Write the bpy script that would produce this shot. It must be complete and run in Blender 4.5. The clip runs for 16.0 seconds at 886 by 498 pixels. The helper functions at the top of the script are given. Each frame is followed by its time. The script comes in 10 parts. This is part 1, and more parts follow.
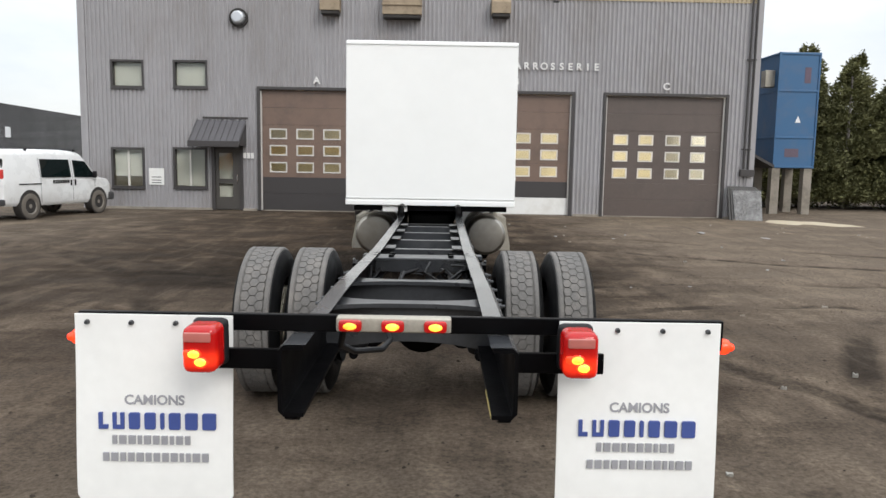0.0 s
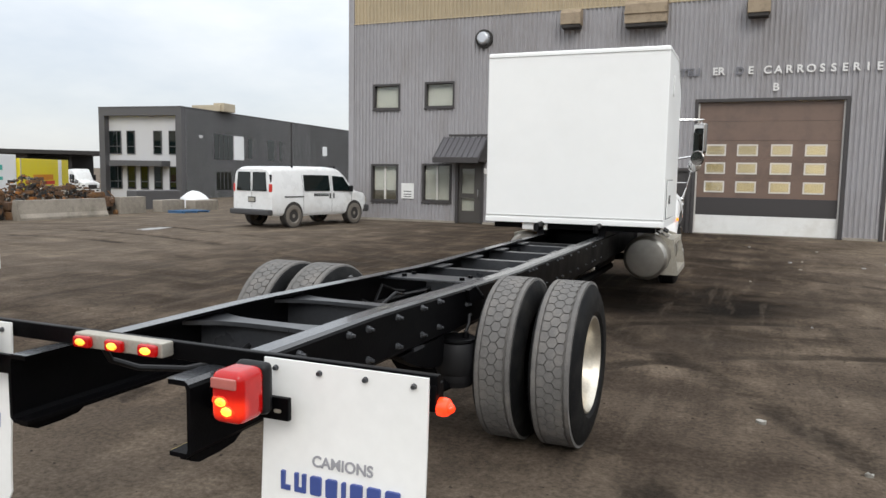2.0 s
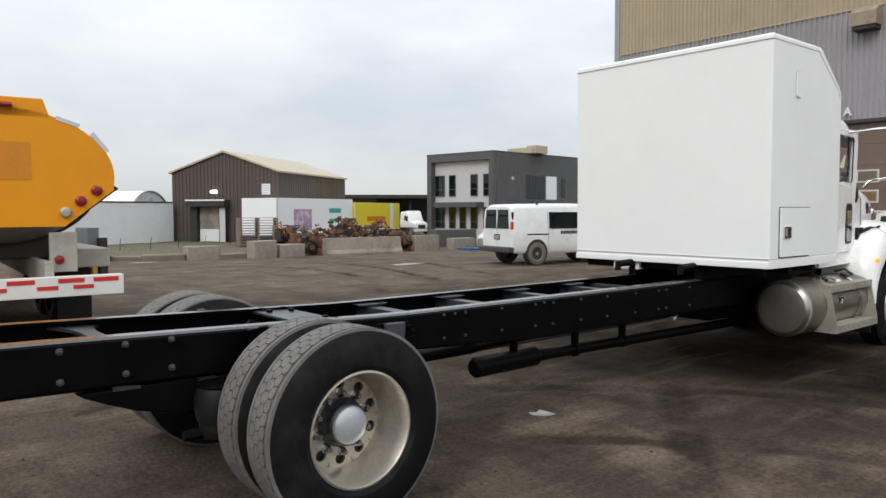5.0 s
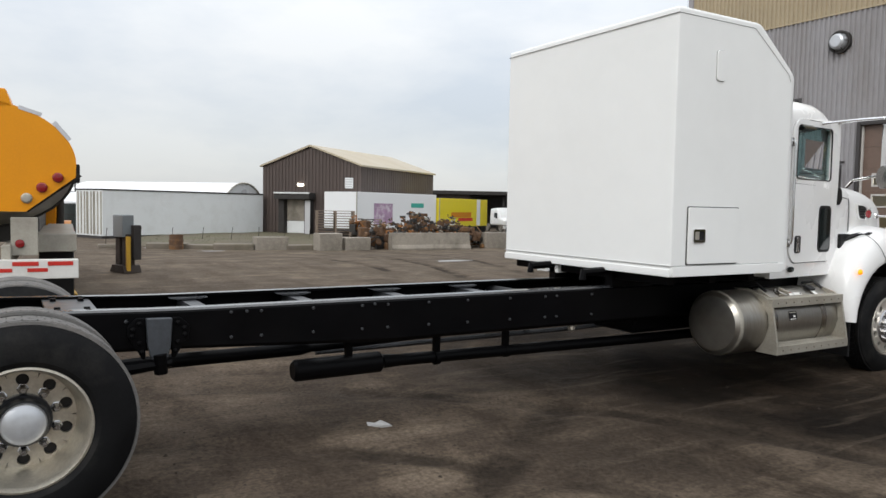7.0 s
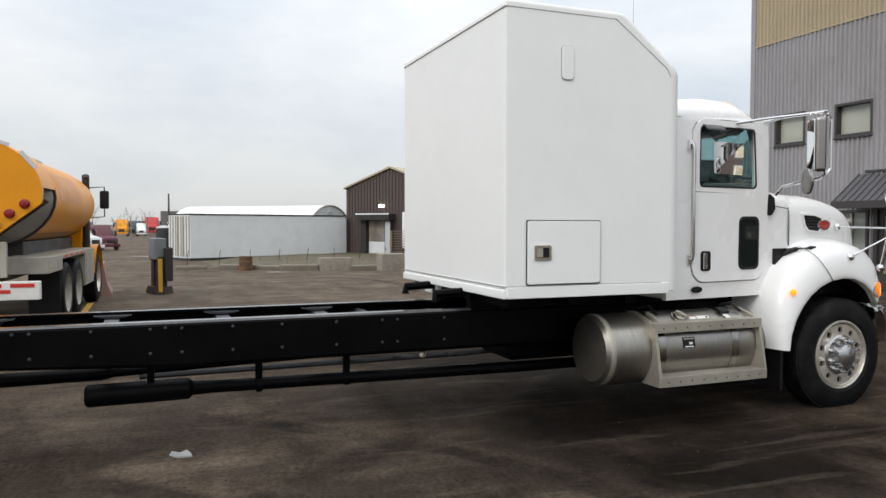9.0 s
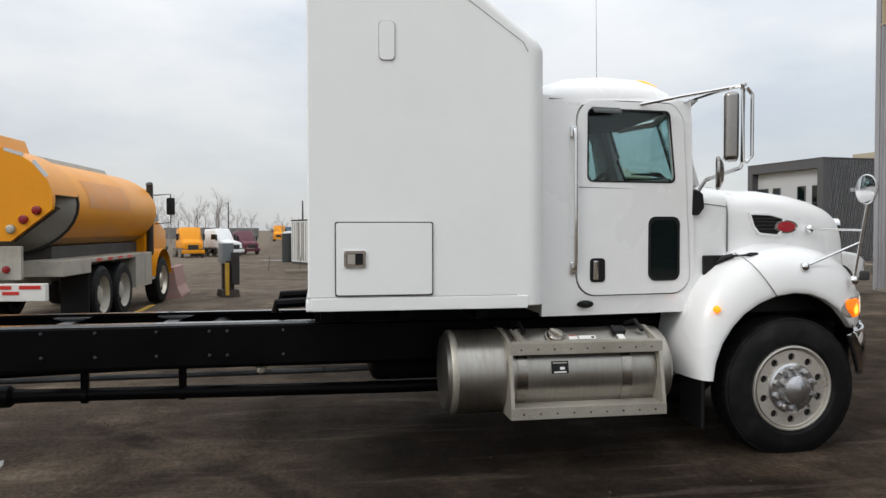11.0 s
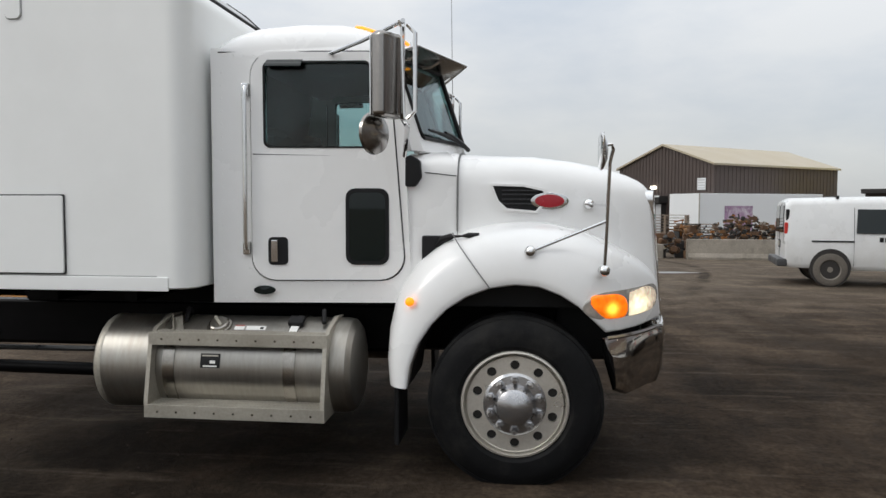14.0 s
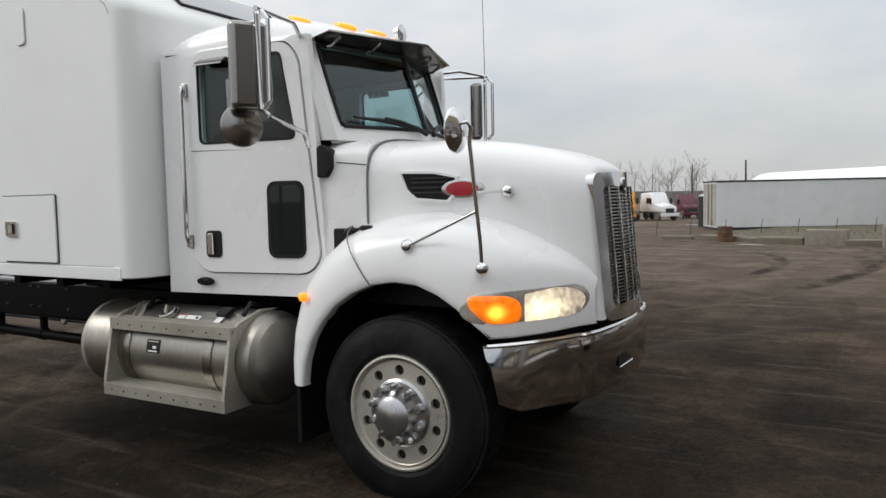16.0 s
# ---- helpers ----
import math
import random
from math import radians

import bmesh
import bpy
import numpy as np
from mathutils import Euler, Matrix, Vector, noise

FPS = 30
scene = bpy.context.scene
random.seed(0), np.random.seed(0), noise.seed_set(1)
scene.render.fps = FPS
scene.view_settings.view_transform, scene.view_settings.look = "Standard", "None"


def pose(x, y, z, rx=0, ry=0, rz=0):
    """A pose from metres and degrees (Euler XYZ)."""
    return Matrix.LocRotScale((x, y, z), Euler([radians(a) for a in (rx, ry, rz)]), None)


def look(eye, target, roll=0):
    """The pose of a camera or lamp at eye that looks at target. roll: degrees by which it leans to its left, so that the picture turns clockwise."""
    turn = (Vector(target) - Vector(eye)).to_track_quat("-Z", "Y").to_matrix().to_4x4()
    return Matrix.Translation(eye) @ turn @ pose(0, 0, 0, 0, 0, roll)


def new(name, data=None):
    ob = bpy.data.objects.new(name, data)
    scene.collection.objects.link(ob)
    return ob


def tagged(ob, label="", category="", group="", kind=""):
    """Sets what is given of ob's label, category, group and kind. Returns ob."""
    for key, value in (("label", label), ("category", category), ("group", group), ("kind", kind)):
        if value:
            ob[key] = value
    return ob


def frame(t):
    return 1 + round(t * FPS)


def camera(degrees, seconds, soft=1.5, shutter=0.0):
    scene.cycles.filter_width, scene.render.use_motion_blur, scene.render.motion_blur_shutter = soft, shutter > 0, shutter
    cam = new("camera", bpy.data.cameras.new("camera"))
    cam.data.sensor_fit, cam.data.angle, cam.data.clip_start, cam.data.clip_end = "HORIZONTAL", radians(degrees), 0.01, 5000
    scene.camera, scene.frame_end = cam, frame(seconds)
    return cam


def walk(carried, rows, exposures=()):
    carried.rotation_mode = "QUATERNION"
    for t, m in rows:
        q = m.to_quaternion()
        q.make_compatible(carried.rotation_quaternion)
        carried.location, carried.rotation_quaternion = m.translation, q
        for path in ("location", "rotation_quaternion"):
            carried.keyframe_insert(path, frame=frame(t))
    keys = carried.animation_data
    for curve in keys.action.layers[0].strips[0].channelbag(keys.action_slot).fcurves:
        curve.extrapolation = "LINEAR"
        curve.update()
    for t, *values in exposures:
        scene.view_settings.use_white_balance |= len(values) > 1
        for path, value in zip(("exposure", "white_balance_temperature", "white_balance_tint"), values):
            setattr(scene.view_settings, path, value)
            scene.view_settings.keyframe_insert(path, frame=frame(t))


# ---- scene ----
cam = camera(62.0, 16.0)
PATH = [
    (0, (0.939, 1.402, 1.639), (0.947, 3.389, 1.406), 1.0),
    (0.5, (1.446, 1.535, 1.664), (1.239, 3.51, 1.424), -0.4),
    (0.6, (1.518, 1.546, 1.66), (1.277, 3.52, 1.453), 0.3),
    (1, (1.909, 1.651, 1.678), (1.512, 3.602, 1.49), 0.1),
    (1.5, (2.364, 1.88, 1.674), (1.917, 3.817, 1.461), 1.1),
    (2, (2.848, 2.091, 1.68), (2.079, 3.926, 1.474), 0.9),
    (2.5, (3.282, 2.407, 1.659), (2.42, 4.198, 1.439), 1.1),
    (3, (3.747, 2.775, 1.665), (2.689, 4.466, 1.512), 1.4),
    (3.5, (4.089, 3.181, 1.629), (2.921, 4.793, 1.442), 1.4),
    (4, (4.412, 3.614, 1.627), (3.1, 5.116, 1.476), -0.2),
    (6.5, (5.756, 6.043, 1.596), (4.073, 7.116, 1.466), 2.1),
    (7, (5.897, 6.533, 1.599), (4.183, 7.557, 1.483), 1.1),
    (7.5, (6.062, 7.07, 1.609), (4.292, 7.995, 1.492), -0.3),
    (8, (6.236, 7.608, 1.622), (4.404, 8.403, 1.51), 0.7),
    (8.5, (6.327, 8.157, 1.624), (4.508, 8.98, 1.511), 0.6),
    (9, (6.514, 8.689, 1.603), (4.656, 9.426, 1.536), 0.1),
    (11.5, (6.496, 11.649, 1.583), (4.519, 11.942, 1.514), 0.0),
    (12, (6.386, 12.216, 1.576), (4.404, 12.468, 1.499), 0.1),
    (12.5, (6.342, 12.797, 1.566), (4.347, 12.895, 1.486), 0.8),
    (13, (6.189, 13.346, 1.554), (4.194, 13.431, 1.45), 1.7),
    (13.5, (6.06, 13.858, 1.567), (4.065, 13.767, 1.473), -0.3),
    (14, (5.892, 14.423, 1.559), (3.908, 14.196, 1.448), 0.1),
    (14.5, (5.67, 14.903, 1.568), (3.718, 14.484, 1.447), -1.0),
    (15, (5.499, 15.416, 1.555), (3.596, 14.809, 1.44), -1.4),
    (15.5, (5.237, 15.887, 1.55), (3.383, 15.151, 1.403), -0.3),
    (16, (4.9, 16.415, 1.553), (3.165, 15.429, 1.416), -1.2),
]
walk(cam, [(t, look(eye, target, roll)) for t, eye, target, roll in PATH],
     [(0.0, 0.24), (2.0, 0.12), (4.0, -0.05), (8.0, -0.05), (12.5, -0.24), (16.0, -0.32)])

# ---- world, sun ----
world = bpy.data.worlds.new("overcast_sky")
scene.world = world
world.use_nodes = True
wn, wl = world.node_tree.nodes, world.node_tree.links
wn.clear()
w_out = wn.new("ShaderNodeOutputWorld")
w_bg = wn.new("ShaderNodeBackground")
w_geo = wn.new("ShaderNodeTexCoord")
w_sep = wn.new("ShaderNodeSeparateXYZ")
w_sky = wn.new("ShaderNodeTexSky")
w_sky.sky_type = "NISHITA"
w_sky.sun_disc = False
w_sky.sun_elevation = radians(32)
w_sky.sun_rotation = radians(150)
w_map = wn.new("ShaderNodeMapping")
w_map.inputs["Scale"].default_value = (1.0, 1.0, 2.6)
w_noise = wn.new("ShaderNodeTexNoise")
w_noise.inputs["Scale"].default_value = 2.3
w_noise.inputs["Detail"].default_value = 6.0
w_noise.inputs["Roughness"].default_value = 0.55
w_ramp = wn.new("ShaderNodeValToRGB")
w_ramp.color_ramp.elements[0].position = 0.34
w_ramp.color_ramp.elements[0].color = (0.588, 0.633, 0.690, 1)
w_ramp.color_ramp.elements[1].position = 0.60
w_ramp.color_ramp.elements[1].color = (0.775, 0.788, 0.797, 1)
# an overcast sky is about three times as bright overhead as at the horizon
w_up = wn.new("ShaderNodeMath"); w_up.operation = "MAXIMUM"; w_up.inputs[1].default_value = 0.0
w_lin = wn.new("ShaderNodeMath"); w_lin.operation = "MULTIPLY_ADD"
w_lin.inputs[1].default_value = 1.75
w_lin.inputs[2].default_value = 0.84
w_mul = wn.new("ShaderNodeMix"); w_mul.data_type = "RGBA"; w_mul.blend_type = "MULTIPLY"
w_mul.inputs["Factor"].default_value = 1.0
w_nis = wn.new("ShaderNodeMix"); w_nis.data_type = "RGBA"; w_nis.blend_type = "MIX"
w_nis.inputs["Factor"].default_value = 0.015
wl.new(w_geo.outputs["Generated"], w_map.inputs["Vector"])
wl.new(w_map.outputs["Vector"], w_noise.inputs["Vector"])
wl.new(w_noise.outputs["Fac"], w_ramp.inputs["Fac"])
wl.new(w_geo.outputs["Generated"], w_sep.inputs["Vector"])
wl.new(w_sep.outputs["Z"], w_up.inputs[0])
wl.new(w_up.outputs[0], w_lin.inputs[0])
wl.new(w_ramp.outputs["Color"], w_mul.inputs["A"])
wl.new(w_lin.outputs[0], w_mul.inputs["B"])
wl.new(w_mul.outputs["Result"], w_nis.inputs["A"])
wl.new(w_sky.outputs["Color"], w_nis.inputs["B"])
wl.new(w_nis.outputs["Result"], w_bg.inputs["Color"])
w_bg.inputs["Strength"].default_value = 1.0
wl.new(w_bg.outputs["Background"], w_out.inputs["Surface"])

sun = new("sun", bpy.data.lights.new("sun", "SUN"))
sun.data.energy = 1.15
sun.data.angle = radians(25)
sun.data.color = (1.0, 0.96, 0.90)
sun.matrix_basis = look((20, -25, 30), (0, 8, 0))


# ---- materials ----
def mat(name, color, rough=0.5, metal=0.0, vary=0.12, scale=3.0, fine=40.0, bump=0.0, dirt=None, dirt_amount=0.0,
        spec=0.5, coat=0.0, stretch=(1, 1, 1), random=0.0, dirt_scale=1.3):
    """A surface: colour with broad and fine variation, gloss variation, relief, and patches of dirt."""
    m = bpy.data.materials.new(name)
    m.use_nodes = True
    n, l = m.node_tree.nodes, m.node_tree.links
    b = n["Principled BSDF"]
    b.inputs["Metallic"].default_value = metal
    b.inputs["Specular IOR Level"].default_value = spec
    b.inputs["Coat Weight"].default_value = coat
    b.inputs["Coat Roughness"].default_value = 0.08
    tc = n.new("ShaderNodeTexCoord")
    mp = n.new("ShaderNodeMapping")
    mp.inputs["Scale"].default_value = stretch
    l.new(tc.outputs["Object"], mp.inputs["Vector"])
    n1, n2 = n.new("ShaderNodeTexNoise"), n.new("ShaderNodeTexNoise")
    for q, s in ((n1, scale), (n2, fine)):
        q.inputs["Scale"].default_value = s
        q.inputs["Detail"].default_value = 5.0
        l.new(mp.outputs["Vector"], q.inputs["Vector"])
    add = n.new("ShaderNodeMath"); add.operation = "ADD"
    l.new(n1.outputs["Fac"], add.inputs[0])
    l.new(n2.outputs["Fac"], add.inputs[1])
    rng = n.new("ShaderNodeMapRange")
    rng.inputs["From Min"].default_value, rng.inputs["From Max"].default_value = 0.6, 1.4
    rng.inputs["To Min"].default_value, rng.inputs["To Max"].default_value = 1.0 - vary, 1.0 + vary
    l.new(add.outputs[0], rng.inputs["Value"])
    mul = n.new("ShaderNodeMix"); mul.data_type = "RGBA"; mul.blend_type = "MULTIPLY"
    mul.inputs["Factor"].default_value = 1.0
    mul.inputs["A"].default_value = (*color, 1)
    l.new(rng.outputs["Result"], mul.inputs["B"])
    col = mul.outputs["Result"]
    if random:
        oi = n.new("ShaderNodeObjectInfo")
        r2 = n.new("ShaderNodeMapRange")
        r2.inputs["To Min"].default_value, r2.inputs["To Max"].default_value = 1 - random, 1 + random
        l.new(oi.outputs["Random"], r2.inputs["Value"])
        m3 = n.new("ShaderNodeMix"); m3.data_type = "RGBA"; m3.blend_type = "MULTIPLY"
        m3.inputs["Factor"].default_value = 1.0
        l.new(col, m3.inputs["A"]); l.new(r2.outputs["Result"], m3.inputs["B"])
        col = m3.outputs["Result"]
    if dirt:
        n3 = n.new("ShaderNodeTexNoise")
        n3.inputs["Scale"].default_value = dirt_scale
        n3.inputs["Detail"].default_value = 9.0
        n3.inputs["Roughness"].default_value = 0.68
        l.new(mp.outputs["Vector"], n3.inputs["Vector"])
        rp = n.new("ShaderNodeMapRange")
        rp.inputs["From Min"].default_value, rp.inputs["From Max"].default_value = 0.48, 0.68
        rp.inputs["To Max"].default_value = dirt_amount
        l.new(n3.outputs["Fac"], rp.inputs["Value"])
        mx = n.new("ShaderNodeMix"); mx.data_type = "RGBA"
        l.new(rp.outputs["Result"], mx.inputs["Factor"])
        l.new(col, mx.inputs["A"])
        mx.inputs["B"].default_value = (*dirt, 1)
        col = mx.outputs["Result"]
    l.new(col, b.inputs["Base Color"])
    rr = n.new("ShaderNodeMapRange")
    rr.inputs["From Min"].default_value, rr.inputs["From Max"].default_value = 0.3, 0.7
    rr.inputs["To Min"].default_value, rr.inputs["To Max"].default_value = max(0.02, rough * 0.8), min(1.0, rough * 1.2)
    l.new(n1.outputs["Fac"], rr.inputs["Value"])
    l.new(rr.outputs["Result"], b.inputs["Roughness"])
    if bump:
        bp = n.new("ShaderNodeBump")
        bp.inputs["Strength"].default_value = bump
        bp.inputs["Distance"].default_value = 0.02
        l.new(n2.outputs["Fac"], bp.inputs["Height"])
        l.new(bp.outputs["Normal"], b.inputs["Normal"])
    return m


def lens_mat(name, color, strength, hot=None, spot=(0, 0, 0), radius=0.1, glare=2.0, mottle=0.2):
    """A lamp's coloured lens that is lit from inside, brighter near its bulb."""
    m = bpy.data.materials.new(name)
    m.use_nodes = True
    n, l = m.node_tree.nodes, m.node_tree.links
    b = n["Principled BSDF"]
    b.inputs["Base Color"].default_value = (*color, 1)
    b.inputs["Roughness"].default_value = 0.12
    b.inputs["Emission Color"].default_value = (*color, 1)
    tc, q, r = n.new("ShaderNodeTexCoord"), n.new("ShaderNodeTexNoise"), n.new("ShaderNodeMapRange")
    q.inputs["Scale"].default_value = 30.0
    l.new(tc.outputs["Object"], q.inputs["Vector"])
    r.inputs["From Min"].default_value, r.inputs["From Max"].default_value = 0.35, 0.65
    r.inputs["To Min"].default_value, r.inputs["To Max"].default_value = strength * (1 - mottle), strength * (1 + mottle)
    l.new(q.outputs["Fac"], r.inputs["Value"])
    power = r.outputs["Result"]
    if hot:
        mp, d, f = n.new("ShaderNodeMapping"), n.new("ShaderNodeVectorMath"), n.new("ShaderNodeMapRange")
        mp.inputs["Scale"].default_value = (0, 1, 1)
        l.new(tc.outputs["Object"], mp.inputs["Vector"])
        d.operation = "DISTANCE"
        l.new(mp.outputs["Vector"], d.inputs[0])
        d.inputs[1].default_value = spot
        f.interpolation_type = "SMOOTHSTEP"
        f.inputs["From Min"].default_value, f.inputs["From Max"].default_value = radius, 0.0
        l.new(d.outputs["Value"], f.inputs["Value"])
        mx = n.new("ShaderNodeMix"); mx.data_type = "RGBA"
        mx.inputs["A"].default_value, mx.inputs["B"].default_value = (*color, 1), (*hot, 1)
        l.new(f.outputs["Result"], mx.inputs["Factor"])
        l.new(mx.outputs["Result"], b.inputs["Emission Color"])
        ma = n.new("ShaderNodeMath"); ma.operation = "MULTIPLY_ADD"; ma.inputs[1].default_value = glare
        l.new(f.outputs["Result"], ma.inputs[0]); l.new(power, ma.inputs[2])
        power = ma.outputs[0]
    l.new(power, b.inputs["Emission Strength"])
    return m


def glass_mat(name, color, rough=0.0, mix=0.0):
    m = bpy.data.materials.new(name)
    m.use_nodes = True
    b = m.node_tree.nodes["Principled BSDF"]
    b.inputs["Base Color"].default_value = (*color, 1)
    b.inputs["Transmission Weight"].default_value = 1.0 - mix
    b.inputs["Roughness"].default_value = rough
    b.inputs["IOR"].default_value = 1.45
    return m


M_WHITE = mat("white_body_paint", (0.86, 0.86, 0.855), 0.28, vary=0.015, scale=1.2, fine=8, coat=0.4, dirt=(0.55, 0.54, 0.50), dirt_amount=0.10)
M_BOXW = mat("white_fibreglass", (0.83, 0.84, 0.83), 0.42, vary=0.02, scale=0.8, fine=5, dirt=(0.62, 0.62, 0.60), dirt_amount=0.08)
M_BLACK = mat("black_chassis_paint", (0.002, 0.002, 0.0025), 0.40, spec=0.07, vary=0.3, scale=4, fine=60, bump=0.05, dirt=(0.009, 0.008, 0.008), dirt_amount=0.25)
M_FLANGE = mat("sky_sheen_black_steel", (0.03, 0.032, 0.036), 0.24, coat=0.5, vary=0.25, scale=2.5, fine=50, dirt=(0.10, 0.10, 0.10), dirt_amount=0.5)
M_GREYMEM = mat("dusty_grey_crossmember", (0.030, 0.032, 0.036), 0.32, vary=0.25, scale=5, fine=40, dirt=(0.11, 0.11, 0.11), dirt_amount=0.5)
M_RUBBER = mat("black_tyre_rubber", (0.006, 0.0062, 0.0068), 0.6, spec=0.14, vary=0.3, scale=6, fine=80, bump=0.08, dirt=(0.026, 0.025, 0.023), dirt_amount=0.6, dirt_scale=4)
M_TREAD = mat("dusty_tread_rubber", (0.12, 0.115, 0.11), 0.9, vary=0.25, scale=9, fine=90, bump=0.3, dirt=(0.22, 0.20, 0.18), dirt_amount=0.5, dirt_scale=6)
M_GROOVE = mat("dark_tread_groove", (0.10, 0.095, 0.089), 0.95, vary=0.2)
M_RIMF = mat("bright_aluminium_wheel", (0.74, 0.71, 0.65), 0.34, metal=0.75, vary=0.10, scale=5, fine=60, dirt=(0.42, 0.37, 0.30), dirt_amount=0.35, dirt_scale=5)
M_RIM = mat("dull_aluminium_wheel", (0.62, 0.58, 0.50), 0.36, metal=0.8, vary=0.18, scale=5, fine=60, dirt=(0.34, 0.28, 0.20), dirt_amount=0.5, dirt_scale=5)
M_TANK = mat("dirty_aluminium_tank", (0.37, 0.355, 0.325), 0.36, metal=0.95, vary=0.14, scale=3, fine=50, dirt=(0.22, 0.185, 0.14), dirt_amount=0.5, stretch=(0.25, 1.0, 0.25), dirt_scale=3.0)
M_STRAP = mat("polished_strap", (0.40, 0.38, 0.35), 0.24, metal=1.0, vary=0.15, dirt=(0.16, 0.14, 0.11), dirt_amount=0.5)
M_FRONTCHROME = mat("dulled_chrome", (0.56, 0.55, 0.54), 0.09, metal=1.0, vary=0.08, dirt=(0.34, 0.31, 0.27), dirt_amount=0.3)
M_HOUSING = mat("clear_lamp_housing", (0.60, 0.57, 0.53), 0.16, metal=0.55, vary=0.25, scale=14, fine=60)
M_STEP = mat("dull_aluminium_step", (0.44, 0.415, 0.36), 0.5, metal=0.6, vary=0.18, scale=4, fine=60, dirt=(0.27, 0.24, 0.19), dirt_amount=0.5)
M_HUBCAP = mat("scuffed_hub_chrome", (0.46, 0.46, 0.47), 0.24, metal=0.9, vary=0.1, scale=8, dirt=(0.25, 0.23, 0.21), dirt_amount=0.4, dirt_scale=7)
M_CHROME = mat("chrome", (0.70, 0.70, 0.70), 0.09, metal=1.0, vary=0.04, dirt=(0.45, 0.42, 0.38), dirt_amount=0.15)
M_MSHELL = mat("smoky_mirror_shell", (0.30, 0.285, 0.27), 0.22, metal=1.0, vary=0.1)
M_CAPSTEEL = mat("pale_hub_steel", (0.55, 0.57, 0.60), 0.34, metal=0.5, vary=0.1)
M_PLASTIC = mat("black_plastic", (0.007, 0.007, 0.008), 0.5, spec=0.3, vary=0.2)
M_RUBSEAL = mat("grey_rubber_seal", (0.17, 0.17, 0.17), 0.6, vary=0.1)
M_SEAM = mat("dark_panel_seam", (0.045, 0.045, 0.045), 0.8, vary=0.1)
M_SEAMLIGHT = mat("pale_grey_seam", (0.38, 0.38, 0.38), 0.7, vary=0.1)
M_VISOR = mat("smoky_stainless", (0.34, 0.33, 0.31), 0.22, metal=1.0, vary=0.1)
M_INTERIOR = mat("dark_cab_trim", (0.008, 0.009, 0.010), 0.8, spec=0.2, vary=0.2)
M_FLAP = mat("white_mudflap", (0.80, 0.80, 0.78), 0.45, vary=0.04, scale=4, fine=20, dirt=(0.55, 0.52, 0.46), dirt_amount=0.12)
M_BLUEINK = mat("blue_print", (0.05, 0.08, 0.27), 0.5, vary=0.05)
M_GREYINK = mat("grey_print", (0.30, 0.30, 0.32), 0.5, vary=0.05)
M_REDOVAL = mat("red_enamel", (0.35, 0.02, 0.03), 0.25, vary=0.08)
M_RED = lens_mat("lit_red_lens", (0.34, 0.004, 0.004), 0.30, (1.0, 0.05, 0.01), (0.0, 3.825 - 9.7, 0.965), 0.055, 0.55)
M_REDHOT = lens_mat("lit_red_bulb", (1.0, 0.045, 0.010), 1.0)
M_SIDERED = lens_mat("lit_side_marker", (1.0, 0.05, 0.012), 1.1)
M_BULB = lens_mat("glaring_bulb", (1.0, 0.38, 0.035), 2.2, mottle=0.5)
M_REDDULL = mat("dull_red_lens", (0.22, 0.01, 0.012), 0.2, vary=0.15)
M_AMBER = lens_mat("lit_amber_lens", (1.0, 0.30, 0.010), 1.15)
M_TURN = lens_mat("lit_turn_lens", (1.0, 0.19, 0.006), 0.8, (1.0, 0.50, 0.05), (0.0, 0.30, 0.0), 0.062, 2.6, 0.35)
M_HEAD = lens_mat("lit_headlamp", (0.66, 0.55, 0.42), 0.55, (1.0, 0.84, 0.50), (0.0, 0.47, 0.0), 0.12, 1.6, 0.85)
M_GLASS = glass_mat("green_tinted_glass", (0.50, 0.66, 0.66))
M_CLEAR = glass_mat("clear_pane", (0.80, 0.84, 0.82))
M_DARKGLASS = mat("dark_glass", (0.005, 0.010, 0.010), 0.03, vary=0.1, spec=0.45)
M_MIRROR = mat("mirror_glass", (0.85, 0.86, 0.86), 0.02, metal=1.0, vary=0.01)


# ---- mesh helpers ----
ORG = {}


def thing(name, loc=(0, 0, 0), rz=0.0, label="", category="", group="", org=None):
    """An Empty at the base of a thing. Parts are given in the thing's own frame, less org."""
    e = new(name)
    e.empty_display_size = 0.2
    e.matrix_basis = pose(*loc, 0, 0, rz)
    ORG[e] = Vector(org or (0, 0, 0))
    return tagged(e, label, category, group)


def part(name, bm, material, parent=None, label="", smooth=30, weighted=True):
    """Links a bmesh as one mesh object under a thing or a part."""
    org = ORG.get(parent, Vector())
    if org.length:
        bmesh.ops.translate(bm, verts=bm.verts, vec=-org)
    bmesh.ops.recalc_face_normals(bm, faces=bm.faces)
    me = bpy.data.meshes.new(name)
    if smooth:
        for f in bm.faces:
            f.smooth = True
        for e in bm.edges:
            e.smooth = len(e.link_faces) == 2 and e.calc_face_angle(0) < radians(smooth)
    bm.to_mesh(me)
    bm.free()
    me.materials.append(material)
    ob = new(name, me)
    if smooth and weighted:
        wm = ob.modifiers.new("weighted_normal", "WEIGHTED_NORMAL")
        wm.keep_sharp = True
    if parent:
        ob.parent = parent
        ORG[ob] = org
    return tagged(ob, label)


def B():
    return bmesh.new()


